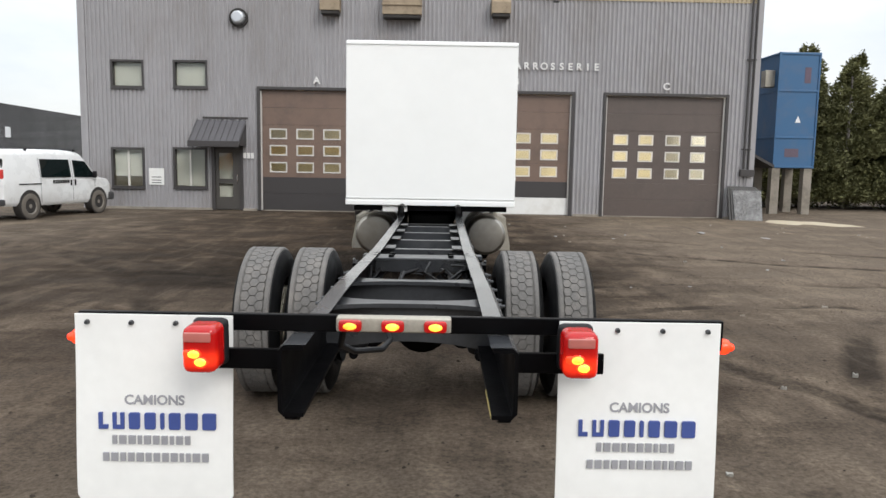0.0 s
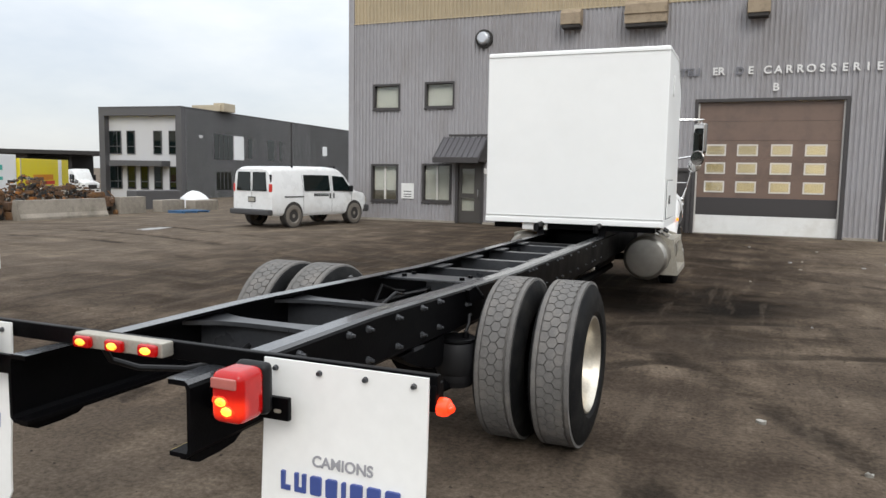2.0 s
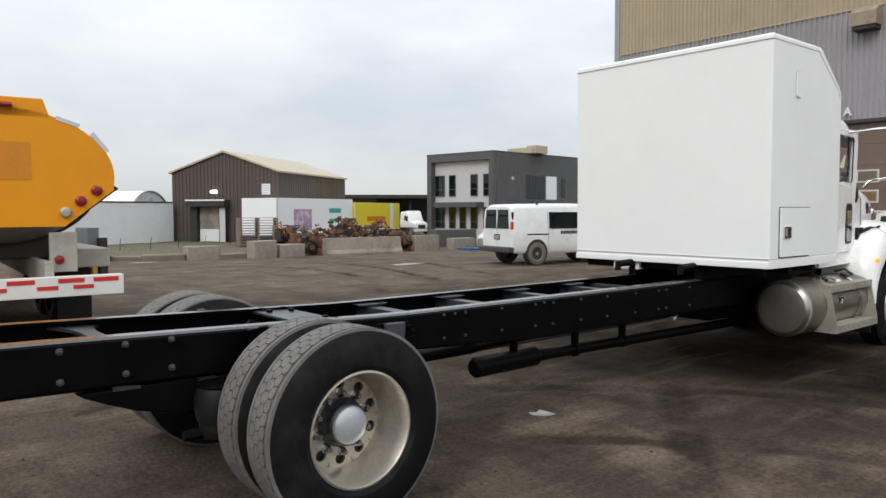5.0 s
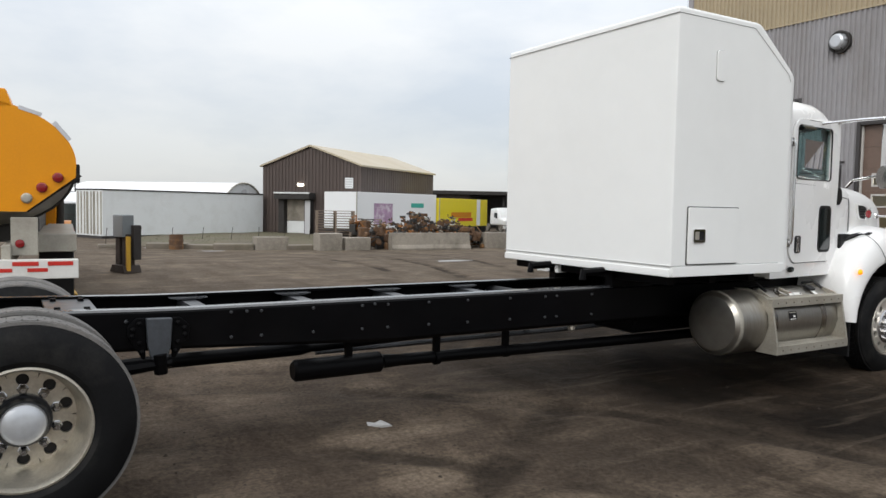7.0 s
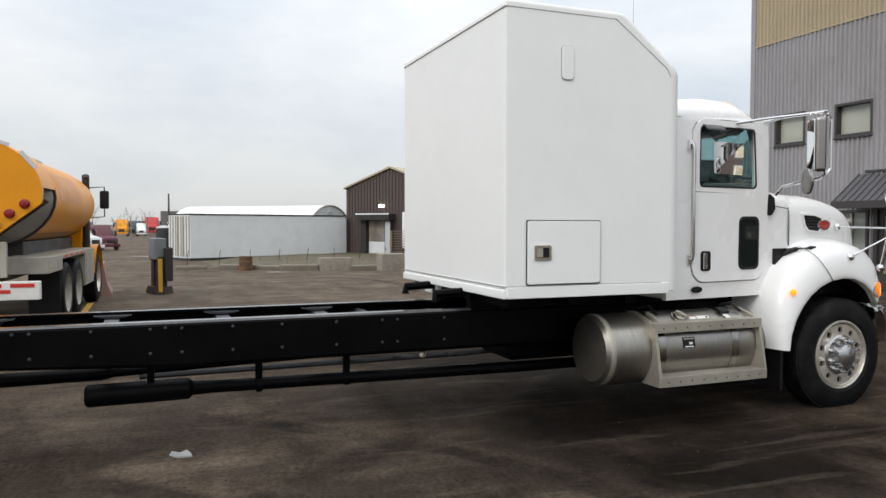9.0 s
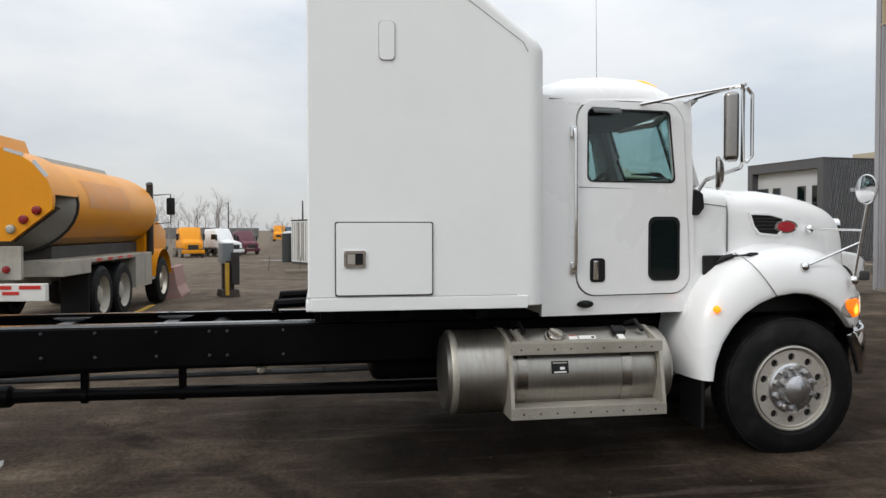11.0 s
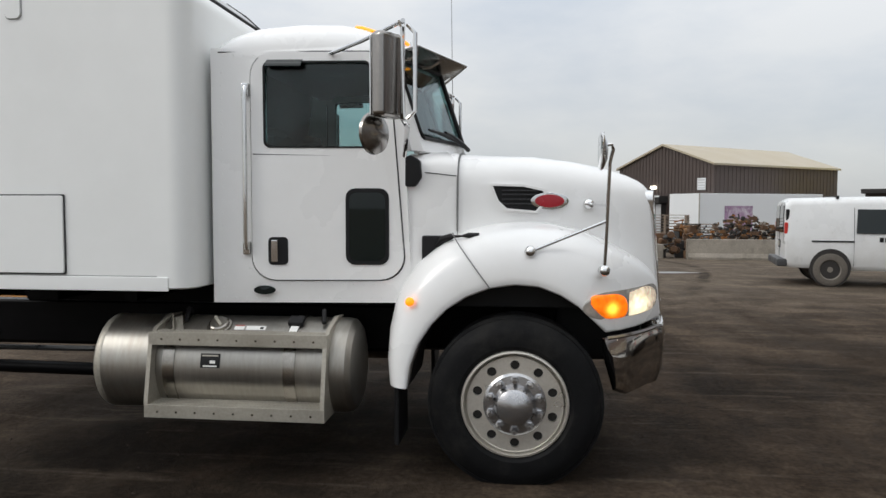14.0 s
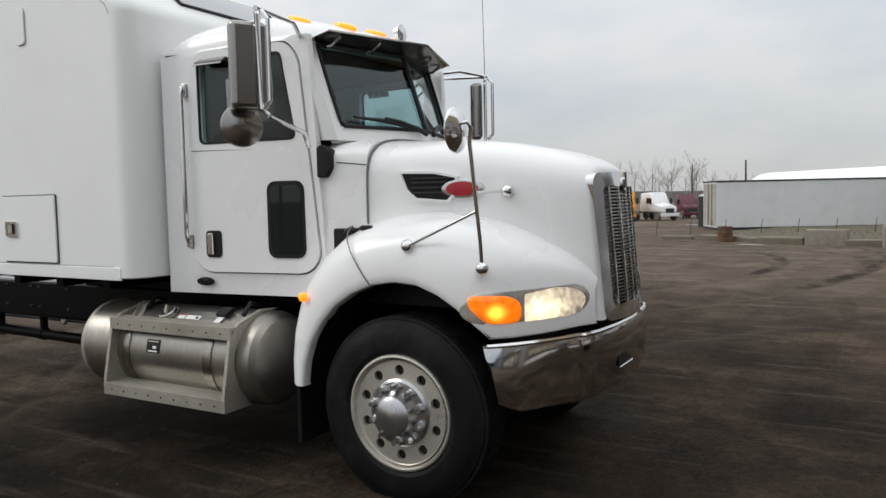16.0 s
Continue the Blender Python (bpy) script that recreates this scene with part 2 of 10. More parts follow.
def box(bm, x0, x1, y0, y1, z0, z1, bevel=0.0, seg=2):
    g = bmesh.ops.create_cube(bm, size=1.0)
    vs = g["verts"]
    for v in vs:
        v.co = Vector(((x0 + x1) / 2 + v.co.x * abs(x1 - x0), (y0 + y1) / 2 + v.co.y * abs(y1 - y0), (z0 + z1) / 2 + v.co.z * abs(z1 - z0)))
    if bevel:
        es = list({e for v in vs for e in v.link_edges})
        bmesh.ops.bevel(bm, geom=es, offset=min(bevel, abs(x1 - x0) * .45, abs(y1 - y0) * .45, abs(z1 - z0) * .45), segments=seg, affect="EDGES", profile=0.5)
    return bm


def skin(bm, rings, close=True, caps=True):
    """Faces between rings of equal length."""
    rows = [[bm.verts.new(p) for p in r] for r in rings]
    n = len(rows[0])
    for a, b in zip(rows, rows[1:]):
        for i in range(n if close else n - 1):
            j = (i + 1) % n
            bm.faces.new((a[i], a[j], b[j], b[i]))
    if caps and close:
        bm.faces.new(list(reversed(rows[0])))
        bm.faces.new(rows[-1])
    return rows


def axes(d):
    d = Vector(d).normalized()
    s = d.cross((0, 0, 1))
    if s.length < 0.01:
        s = Vector((1, 0, 0))
    s.normalize()
    return s, s.cross(d)


def rod(bm, pts, r, seg=8, caps=True):
    """A round bar along points; r is one radius or one for each point."""
    pts = [Vector(p) for p in pts]
    rs = r if isinstance(r, (list, tuple)) else [r] * len(pts)
    rings = []
    for i, p in enumerate(pts):
        d = (pts[min(i + 1, len(pts) - 1)] - pts[max(i - 1, 0)])
        s, t = axes(d)
        if i and (s.dot(last) < 0):
            s, t = -s, -t
        last = s
        rings.append([p + rs[i] * (math.cos(a) * s + math.sin(a) * t) for a in [k * math.tau / seg for k in range(seg)]])
    skin(bm, rings, True, caps)
    return bm


def lathe(bm, prof, centre, axis="x", seg=40, a0=0.0, a1=math.tau, caps=False):
    """Turns a profile of (along, radius) round an axis through centre."""
    c = Vector(centre)
    rings = []
    for along, r in prof:
        ring = []
        for k in range(seg):
            a = a0 + (a1 - a0) * k / (seg if abs(a1 - a0) > 6.2 else seg - 1)
            u, w = r * math.cos(a), r * math.sin(a)
            ring.append(c + Vector({"x": (along, u, w), "y": (u, along, w), "z": (u, w, along)}[axis]))
        rings.append(ring)
    skin(bm, rings, abs(a1 - a0) > 6.2, caps)
    return bm


def prism(bm, poly, axis, a, b, bevel=0.0):
    """A polygon in the other two axes, drawn out from a to b along axis."""
    def at(p, s):
        return {"x": (s, p[0], p[1]), "y": (p[0], s, p[1]), "z": (p[0], p[1], s)}[axis]
    before = set(bm.verts)
    skin(bm, [[at(p, a) for p in poly], [at(p, b) for p in poly]])
    if bevel:
        es = list({e for v in bm.verts if v not in before for e in v.link_edges})
        bmesh.ops.bevel(bm, geom=es, offset=bevel, segments=2, affect="EDGES", profile=0.5)
    return bm


def ringed(bm, outer, inner, axis, a, b):
    """A panel with a hole: outer and inner outlines of equal length, between a and b along axis."""
    def at(p, s):
        return {"x": (s, p[0], p[1]), "y": (p[0], s, p[1]), "z": (p[0], p[1], s)}[axis]
    lo = [[at(p, a) for p in outer], [at(p, b) for p in outer], [at(p, b) for p in inner], [at(p, a) for p in inner]]
    rows = [[bm.verts.new(q) for q in r] for r in lo]
    n = len(outer)
    for k in range(4):
        r, s = rows[k], rows[(k + 1) % 4]
        for i in range(n):
            j = (i + 1) % n
            bm.faces.new((r[i], r[j], s[j], s[i]))
    return bm


def rounded(x0, x1, z0, z1, r=0.05, seg=5, shear=0.0):
    """A rounded rectangle's outline."""
    pts = []
    for cx, cz, a in ((x1 - r, z1 - r, 0), (x0 + r, z1 - r, 90), (x0 + r, z0 + r, 180), (x1 - r, z0 + r, 270)):
        for k in range(seg):
            t = radians(a + 90 * k / (seg - 1))
            x, z = cx + r * math.cos(t), cz + r * math.sin(t)
            pts.append((x, z))
    return pts


def sheet(bm, f, nu, nv, thick=0.0):
    """A grid of f(u, v) for u, v in 0..1."""
    g = [[bm.verts.new(f(i / nu, j / nv)) for j in range(nv + 1)] for i in range(nu + 1)]
    for i in range(nu):
        for j in range(nv):
            bm.faces.new((g[i][j], g[i + 1][j], g[i + 1][j + 1], g[i][j + 1]))
    if thick:
        bmesh.ops.recalc_face_normals(bm, faces=bm.faces)
        bmesh.ops.solidify(bm, geom=list(bm.faces), thickness=thick)
    return bm


def lettering(text, size, depth, m, name="lettering", bold=0.022):
    """Solid letters in the x-z plane that face -y, centred on their middle."""
    cu = bpy.data.curves.new(name, "FONT")
    cu.body, cu.size, cu.extrude, cu.align_x, cu.align_y = text, size, depth / 2, "CENTER", "CENTER"
    cu.offset = size * bold
    tmp = bpy.data.objects.new(name, cu)
    scene.collection.objects.link(tmp)
    dg = bpy.context.evaluated_depsgraph_get()
    me = bpy.data.meshes.new_from_object(tmp.evaluated_get(dg))
    bpy.data.objects.remove(tmp)
    me.transform(Matrix.Rotation(radians(90), 4, "X"))
    me.materials.clear()
    me.materials.append(m)
    return me


# ---- ground ----
TRACKS = ((5.3, 5.35, 4.85, 0.15), (5.6, 5.0, 6.85, 0.14), (-12.5, 5.5, 9.4, 0.20), (-13.0, 5.0, 11.6, 0.22), (16.5, 1.5, 13.4, 0.20), (17.0, 0.5, 11.2, 0.18), (-16.0, -4.0, 21.0, 0.2), (-17.0, -4.5, 23.6, 0.2), (14.0, 27.0, 12.5, 0.16), (13.0, 28.0, 15.2, 0.18))


def ground_material():
    m = bpy.data.materials.new("wet_dirt_with_shade")
    m.use_nodes = True
    n, l = m.node_tree.nodes, m.node_tree.links
    b = n["Principled BSDF"]
    tc = n.new("ShaderNodeTexCoord")

    def noise_at(scale, detail=6.0, rough=0.6, stretch=None):
        q = n.new("ShaderNodeTexNoise")
        q.inputs["Scale"].default_value, q.inputs["Detail"].default_value, q.inputs["Roughness"].default_value = scale, detail, rough
        if stretch:
            mp = n.new("ShaderNodeMapping")
            mp.inputs["Scale"].default_value = stretch[0]
            mp.inputs["Rotation"].default_value = (0, 0, radians(stretch[1]))
            l.new(tc.outputs["Object"], mp.inputs["Vector"])
            l.new(mp.outputs["Vector"], q.inputs["Vector"])
        else:
            l.new(tc.outputs["Object"], q.inputs["Vector"])
        return q.outputs["Fac"]

    def ramp(fac, a, b_):
        r = n.new("ShaderNodeMapRange")
        r.inputs["From Min"].default_value, r.inputs["From Max"].default_value = a, b_
        l.new(fac, r.inputs["Value"])
        return r.outputs["Result"]

    def mix(fac, a, b_):
        x = n.new("ShaderNodeMix"); x.data_type = "RGBA"
        if isinstance(fac, float):
            x.inputs["Factor"].default_value = fac
        else:
            l.new(fac, x.inputs["Factor"])
        for key, v in (("A", a), ("B", b_)):
            if isinstance(v, tuple):
                x.inputs[key].default_value = (*v, 1)
            else:
                l.new(v, x.inputs[key])
        return x.outputs["Result"]

    def times(a, b_):
        x = n.new("ShaderNodeMath"); x.operation = "MULTIPLY"
        for k, v in enumerate((a, b_)):
            if isinstance(v, float):
                x.inputs[k].default_value = v
            else:
                l.new(v, x.inputs[k])
        return x.outputs[0]

    broad, middle, fine = noise_at(0.22, 7), noise_at(1.4, 9, 0.68), noise_at(30, 6, 0.75)
    patch = noise_at(0.6, 8, 0.62)
    streak = noise_at(1.0, 8, 0.66, ((1.5, 0.5, 1), -24))
    streak2 = noise_at(1.0, 8, 0.66, ((0.5, 1.7, 1), 18))
    sep = n.new("ShaderNodeSeparateXYZ")
    l.new(tc.outputs["Object"], sep.inputs["Vector"])
    c = mix(ramp(broad, 0.35, 0.65), (0.068, 0.054, 0.043), (0.112, 0.091, 0.073))
    c = mix(times(ramp(streak, 0.48, 0.62), 0.7), c, (0.180, 0.146, 0.115))
    c = mix(times(ramp(streak2, 0.50, 0.68), 0.8), c, (0.040, 0.031, 0.025))
    c = mix(times(ramp(middle, 0.50, 0.70), 0.75), c, (0.048, 0.037, 0.029))
    blot = noise_at(0.95, 8, 0.6, ((1, 1, 1), 40))
    c = mix(times(ramp(blot, 0.47, 0.57), 0.55), c, (0.047, 0.037, 0.030))
    c = mix(times(ramp(blot, 0.42, 0.34), 0.5), c, (0.165, 0.135, 0.108))
    c = mix(times(ramp(sep.outputs["X"], 3.2, 6.0), 0.42), c, (0.205, 0.172, 0.142))
    c = mix(times(ramp(sep.outputs["X"], -4.0, -9.0), 0.22), c, (0.225, 0.197, 0.168))
    dry = ramp(sep.outputs["Y"], 6.5, 4.0)
    c = mix(times(dry, 0.45), c, (0.195, 0.168, 0.140))
    # damp, darker ground round the truck's front and towards the workshop, part painted shade
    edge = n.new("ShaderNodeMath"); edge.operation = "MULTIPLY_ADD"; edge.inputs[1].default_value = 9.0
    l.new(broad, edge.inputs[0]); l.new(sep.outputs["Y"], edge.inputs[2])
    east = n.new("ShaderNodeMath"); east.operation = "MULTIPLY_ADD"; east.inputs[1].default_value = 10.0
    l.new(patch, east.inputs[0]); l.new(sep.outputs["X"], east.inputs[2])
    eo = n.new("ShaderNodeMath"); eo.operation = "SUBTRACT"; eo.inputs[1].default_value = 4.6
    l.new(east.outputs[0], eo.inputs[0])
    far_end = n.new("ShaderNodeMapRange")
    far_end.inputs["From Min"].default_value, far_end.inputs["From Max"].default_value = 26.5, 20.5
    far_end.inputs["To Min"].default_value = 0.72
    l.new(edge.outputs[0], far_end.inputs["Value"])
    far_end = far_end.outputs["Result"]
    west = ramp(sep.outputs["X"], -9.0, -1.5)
    damp_shade = times(times(ramp(edge.outputs[0], 13.0, 16.3), west), times(ramp(eo.outputs[0], 5.4, 2.2), far_end))
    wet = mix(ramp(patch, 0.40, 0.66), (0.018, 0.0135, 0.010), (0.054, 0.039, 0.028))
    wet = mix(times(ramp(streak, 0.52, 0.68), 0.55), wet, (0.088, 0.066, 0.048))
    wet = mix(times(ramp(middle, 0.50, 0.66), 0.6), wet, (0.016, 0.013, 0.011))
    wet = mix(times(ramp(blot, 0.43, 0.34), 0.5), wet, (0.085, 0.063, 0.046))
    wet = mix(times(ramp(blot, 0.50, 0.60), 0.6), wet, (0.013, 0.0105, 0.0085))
    # shade of the truck painted into the colour, deepest beneath and close beside it
    truck_shade = n.new("ShaderNodeMix"); truck_shade.data_type = "RGBA"; truck_shade.blend_type = "MULTIPLY"
    shade_depth = n.new("ShaderNodeMapRange")
    shade_depth.inputs["From Min"].default_value, shade_depth.inputs["From Max"].default_value = 3.4, 1.7
    shade_depth.inputs["To Min"].default_value, shade_depth.inputs["To Max"].default_value = 0.76, 0.95
    l.new(eo.outputs[0], shade_depth.inputs["Value"])
    l.new(times(ramp(edge.outputs[0], 19.2, 16.4), shade_depth.outputs["Result"]), truck_shade.inputs["Factor"])
    l.new(wet, truck_shade.inputs["A"]); truck_shade.inputs["B"].default_value = (0.25, 0.24, 0.235, 1)
    c = mix(times(damp_shade, 0.94), c, truck_shade.outputs["Result"])
    # wheel tracks in the mud: dark pressed bands with paler crumbs beside them
    for k, (cx, cy, r, w) in enumerate(TRACKS):
        d = n.new("ShaderNodeVectorMath"); d.operation = "DISTANCE"
        flat = n.new("ShaderNodeMapping"); flat.inputs["Scale"].default_value = (1, 1, 0)
        l.new(tc.outputs["Object"], flat.inputs["Vector"]); l.new(flat.outputs["Vector"], d.inputs[0])
        d.inputs[1].default_value = (cx, cy, 0)
        off = n.new("ShaderNodeMath"); off.operation = "SUBTRACT"; off.inputs[1].default_value = r
        l.new(d.outputs["Value"], off.inputs[0])
        wob = n.new("ShaderNodeMath"); wob.operation = "MULTIPLY_ADD"; wob.inputs[1].default_value = 0.30
        l.new(patch, wob.inputs[0]); l.new(off.outputs[0], wob.inputs[2])
        off2 = n.new("ShaderNodeMath"); off2.operation = "SUBTRACT"; off2.inputs[1].default_value = 0.15
        l.new(wob.outputs[0], off2.inputs[0])
        ab = n.new("ShaderNodeMath"); ab.operation = "ABSOLUTE"
        l.new(off2.outputs[0], ab.inputs[0])
        band = n.new("ShaderNodeMapRange")
        band.inputs["From Min"].default_value, band.inputs["From Max"].default_value = w, w * 0.45
        l.new(ab.outputs[0], band.inputs["Value"])
        side = n.new("ShaderNodeMapRange")
        side.inputs["From Min"].default_value, side.inputs["From Max"].default_value = w * 2.1, w * 1.1
        l.new(ab.outputs[0], side.inputs["Value"])
        keep = ramp(middle if k % 2 else patch, 0.38, 0.54)
        keep = times(keep, ramp(broad if k % 3 else blot, 0.56, 0.46))
        if k < 2:
            keep = times(keep, ramp(sep.outputs["Y"], 6.4, 8.0))
        pale = mix(times(times(side.outputs["Result"], keep), 0.35), c, mix(0.5, c, (0.13, 0.105, 0.083)))
        c = mix(times(times(band.outputs["Result"], keep), 0.80), pale, (0.020, 0.016, 0.013))
    grit = n.new("ShaderNodeTexVoronoi")
    grit.inputs["Scale"].default_value = 14.0
    l.new(tc.outputs["Object"], grit.inputs["Vector"])
    g = n.new("ShaderNodeMapRange")
    g.inputs["From Min"].default_value, g.inputs["From Max"].default_value = 0.10, 0.04
    l.new(grit.outputs["Distance"], g.inputs["Value"])
    c = mix(times(times(g.outputs["Result"], ramp(patch, 0.50, 0.62)), 0.55), c, (0.17, 0.15, 0.125))
    drag = noise_at(1.0, 5, 0.6, ((5.5, 0.55, 1), -12))
    c = mix(times(ramp(drag, 0.56, 0.66), 0.35), c, mix(0.55, c, (0.17, 0.142, 0.115)))
    c = mix(times(ramp(drag, 0.44, 0.36), 0.40), c, mix(0.6, c, (0.018, 0.015, 0.012)))
    fm = mix(ramp(fine, 0.28, 0.72), (0.47, 0.45, 0.42), (1.62, 1.55, 1.45))
    x = n.new("ShaderNodeMix"); x.data_type = "RGBA"; x.blend_type = "MULTIPLY"
    x.inputs["Factor"].default_value = 1.0
    l.new(c, x.inputs["A"]); l.new(fm, x.inputs["B"])
    l.new(x.outputs["Result"], b.inputs["Base Color"])
    rr = n.new("ShaderNodeMapRange")
    rr.inputs["From Min"].default_value, rr.inputs["From Max"].default_value = 0.35, 0.65
    rr.inputs["To Min"].default_value, rr.inputs["To Max"].default_value = 0.78, 1.0
    l.new(streak2, rr.inputs["Value"])
    l.new(rr.outputs["Result"], b.inputs["Roughness"])
    b.inputs["Specular IOR Level"].default_value = 0.07
    hs = n.new("ShaderNodeMath"); hs.operation = "MULTIPLY_ADD"; hs.inputs[1].default_value = 2.2
    l.new(middle, hs.inputs[0]); l.new(fine, hs.inputs[2])
    bp = n.new("ShaderNodeBump")
    bp.inputs["Strength"].default_value = 0.85
    bp.inputs["Distance"].default_value = 0.03
    l.new(hs.outputs[0], bp.inputs["Height"])
    l.new(bp.outputs["Normal"], b.inputs["Normal"])
    return m


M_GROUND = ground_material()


def rut(x, y):
    """Depth of the shallow wheel ruts and hollows of the yard."""
    d = 0.0
    for cx, cy, r, w in TRACKS:
        q = (math.hypot(x - cx, y - cy) - r) / (w * 1.15)
        d += 0.020 * math.exp(-q * q) - 0.010 * math.exp(-(abs(q) - 1.9) ** 2)
    for sx, w in ((0.0, 0.25), (1.5, 0.25), (5.2, 0.3), (7.0, 0.3)):
        q = (x - sx - 0.25 * math.sin(y * 0.35)) / w
        d += (0.012 * math.exp(-q * q)) * (1 if sx > 4 or y < 4 else 0.2)
    d += 0.012 * (noise.noise(Vector((x * 0.6, y * 0.6, 0))) * 0.5 + 0.5) + 0.010 * (noise.noise(Vector((x * 2.3, y * 2.3, 4))) * 0.5 + 0.5)
    return -max(d, 0.0)


def grade(x, y):
    """The yard falls away a little beyond the parked vehicles."""
    t = min(1.0, max(0.0, (-13.0 - x) / 8.0))
    return -0.21 * t * t * (3 - 2 * t)


def ground():
    def line(lo, hi, step, reach):
        a = list(np.arange(lo, hi + 1e-6, step))
        k = 1.0
        left, right = [], []
        while k < reach:
            left.append(lo - k); right.append(hi + k)
            k *= 1.5
        return list(reversed(left)) + a + right
    xs, ys = line(-22.0, 13.0, 0.13, 1600), line(-1.0, 25.0, 0.13, 1600)
    verts = [(x, y, grade(x, y) + (rut(x, y) if -14 < x < 14 and -2 < y < 25.0 else -0.012)) for y in ys for x in xs]
    w = len(xs)
    faces = [(j * w + i, j * w + i + 1, (j + 1) * w + i + 1, (j + 1) * w + i) for j in range(len(ys) - 1) for i in range(w - 1)]
    me = bpy.data.meshes.new("ground")
    me.from_pydata(verts, [], faces)
    me.polygons.foreach_set("use_smooth", [True] * len(faces))
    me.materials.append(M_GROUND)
    return tagged(new("ground", me), "dark brown dirt yard with shallow wheel ruts", "ground", kind="structure")


ground()

# ---- the workshop building ----
FY = 25.23                      # its front wall
WX0, WX1, WTOP = -10.38, 10.80, 9.6
M_CLAD = mat("grey_ribbed_cladding", (0.305, 0.298, 0.308), 0.5, metal=0.0, vary=0.10, scale=0.5, fine=9, dirt=(0.19, 0.17, 0.155), dirt_amount=0.45, dirt_scale=0.7, stretch=(1, 1, 0.35))
M_TAN = mat("tan_ribbed_cladding", (0.40, 0.33, 0.22), 0.5, vary=0.06, scale=0.6, fine=9, dirt=(0.28, 0.24, 0.17), dirt_amount=0.4, dirt_scale=0.7)
M_TRIM = mat("dark_grey_trim", (0.042, 0.038, 0.038), 0.5, vary=0.12)
M_TANVENT = mat("weathered_tan_metal", (0.30, 0.235, 0.16), 0.55, vary=0.12, scale=3, dirt=(0.12, 0.09, 0.06), dirt_amount=0.6, dirt_scale=3)
M_VENTDARK = mat("matt_near_black", (0.03, 0.027, 0.025), 0.8, vary=0.2)
M_DOOR = mat("brown_overhead_door", (0.160, 0.108, 0.084), 0.38, vary=0.06, scale=0.9, fine=12, dirt=(0.075, 0.058, 0.05), dirt_amount=0.5)
# darker copy of M_DOOR, for the door that catches less light
M_DOORDIM = mat("dim_brown_overhead_door", (0.098, 0.076, 0.067), 0.42, vary=0.08, scale=0.9, fine=12, dirt=(0.065, 0.055, 0.05), dirt_amount=0.5)
M_DOORDARK = mat("dark_door_section", (0.04, 0.036, 0.036), 0.5, vary=0.1)
M_DOORWHITE = mat("white_door_section", (0.72, 0.72, 0.70), 0.45, vary=0.05, dirt=(0.5, 0.47, 0.42), dirt_amount=0.4)
M_WFRAME = mat("pale_window_frame", (0.55, 0.53, 0.50), 0.5, vary=0.05)
M_BLIND = mat("pale_blind", (0.52, 0.50, 0.45), 0.7, vary=0.08, scale=1.5)
M_LETTER = mat("white_letters", (0.72, 0.71, 0.70), 0.4, vary=0.04)
M_LETTERDIM = mat("dull_grey_letters", (0.17, 0.17, 0.19), 0.5, vary=0.08)
M_INWALL = mat("workshop_wall", (0.55, 0.48, 0.36), 0.8, vary=0.2, scale=0.8)
M_CONC = mat("weathered_concrete", (0.27, 0.24, 0.20), 0.85, vary=0.28, scale=1.8, fine=25, bump=0.2, dirt=(0.12, 0.105, 0.082), dirt_amount=0.75)
M_ROOFDARK = mat("dark_canopy_metal", (0.085, 0.082, 0.088), 0.5, vary=0.1)

PITCH, RIB = 0.1345, 0.042


def ribbed(bm, x0, x1, z0, z1, y, pitch=PITCH, depth=RIB, axis="x"):
    """Ribbed sheet from x0 to x1; ribs keep one beat over all sheets. Axis y: the sheet runs along y at x = y."""
    prof = ((0.0, 0.0), (0.26, 0.0), (0.42, 1.0), (0.70, 1.0), (0.86, 0.0))
    pts = []
    k = math.floor(x0 / pitch) - 1
    while k * pitch < x1 + pitch:
        for f, h in prof:
            pts.append(((k + f) * pitch, h * depth))
        k += 1
    out = []

    def cut(xc):
        for (a, ha), (b, hb) in zip(pts, pts[1:]):
            if a <= xc <= b and b > a:
                return ha + (hb - ha) * (xc - a) / (b - a)
        return 0.0
    out = [(x0, cut(x0))] + [p for p in pts if x0 + 1e-4 < p[0] < x1 - 1e-4] + [(x1, cut(x1))]
    if axis == "x":
        a = [bm.verts.new((x, y - h, z0)) for x, h in out]
        b = [bm.verts.new((x, y - h, z1)) for x, h in out]
    else:
        a = [bm.verts.new((y - h, x, z0)) for x, h in out]
        b = [bm.verts.new((y - h, x, z1)) for x, h in out]
    for i in range(len(out) - 1):
        bm.faces.new((a[i], a[i + 1], b[i + 1], b[i]))


OPENINGS = {  # x0, x1, z0, z1
    "window_1": (-9.53, -8.54, 3.85, 4.66), "window_2": (-7.56, -6.53, 3.88, 4.68),
    "window_3": (-9.60, -8.60, 0.69, 1.92), "window_4": (-7.62, -6.60, 0.71, 1.95),
    "door_1": (-6.38, -5.46, 0.0, 2.02),
    "door_2": (-4.93, -0.98, 0.0, 3.90), "door_3": (1.15, 5.12, 0.0, 3.90), "door_4": (6.08, 10.02, 0.0, 3.90),
    "door_5": (-0.62, 0.22, 0.0, 1.88), "door_6": (0.27, 1.06, 0.0, 1.88)}
BAND = 6.78


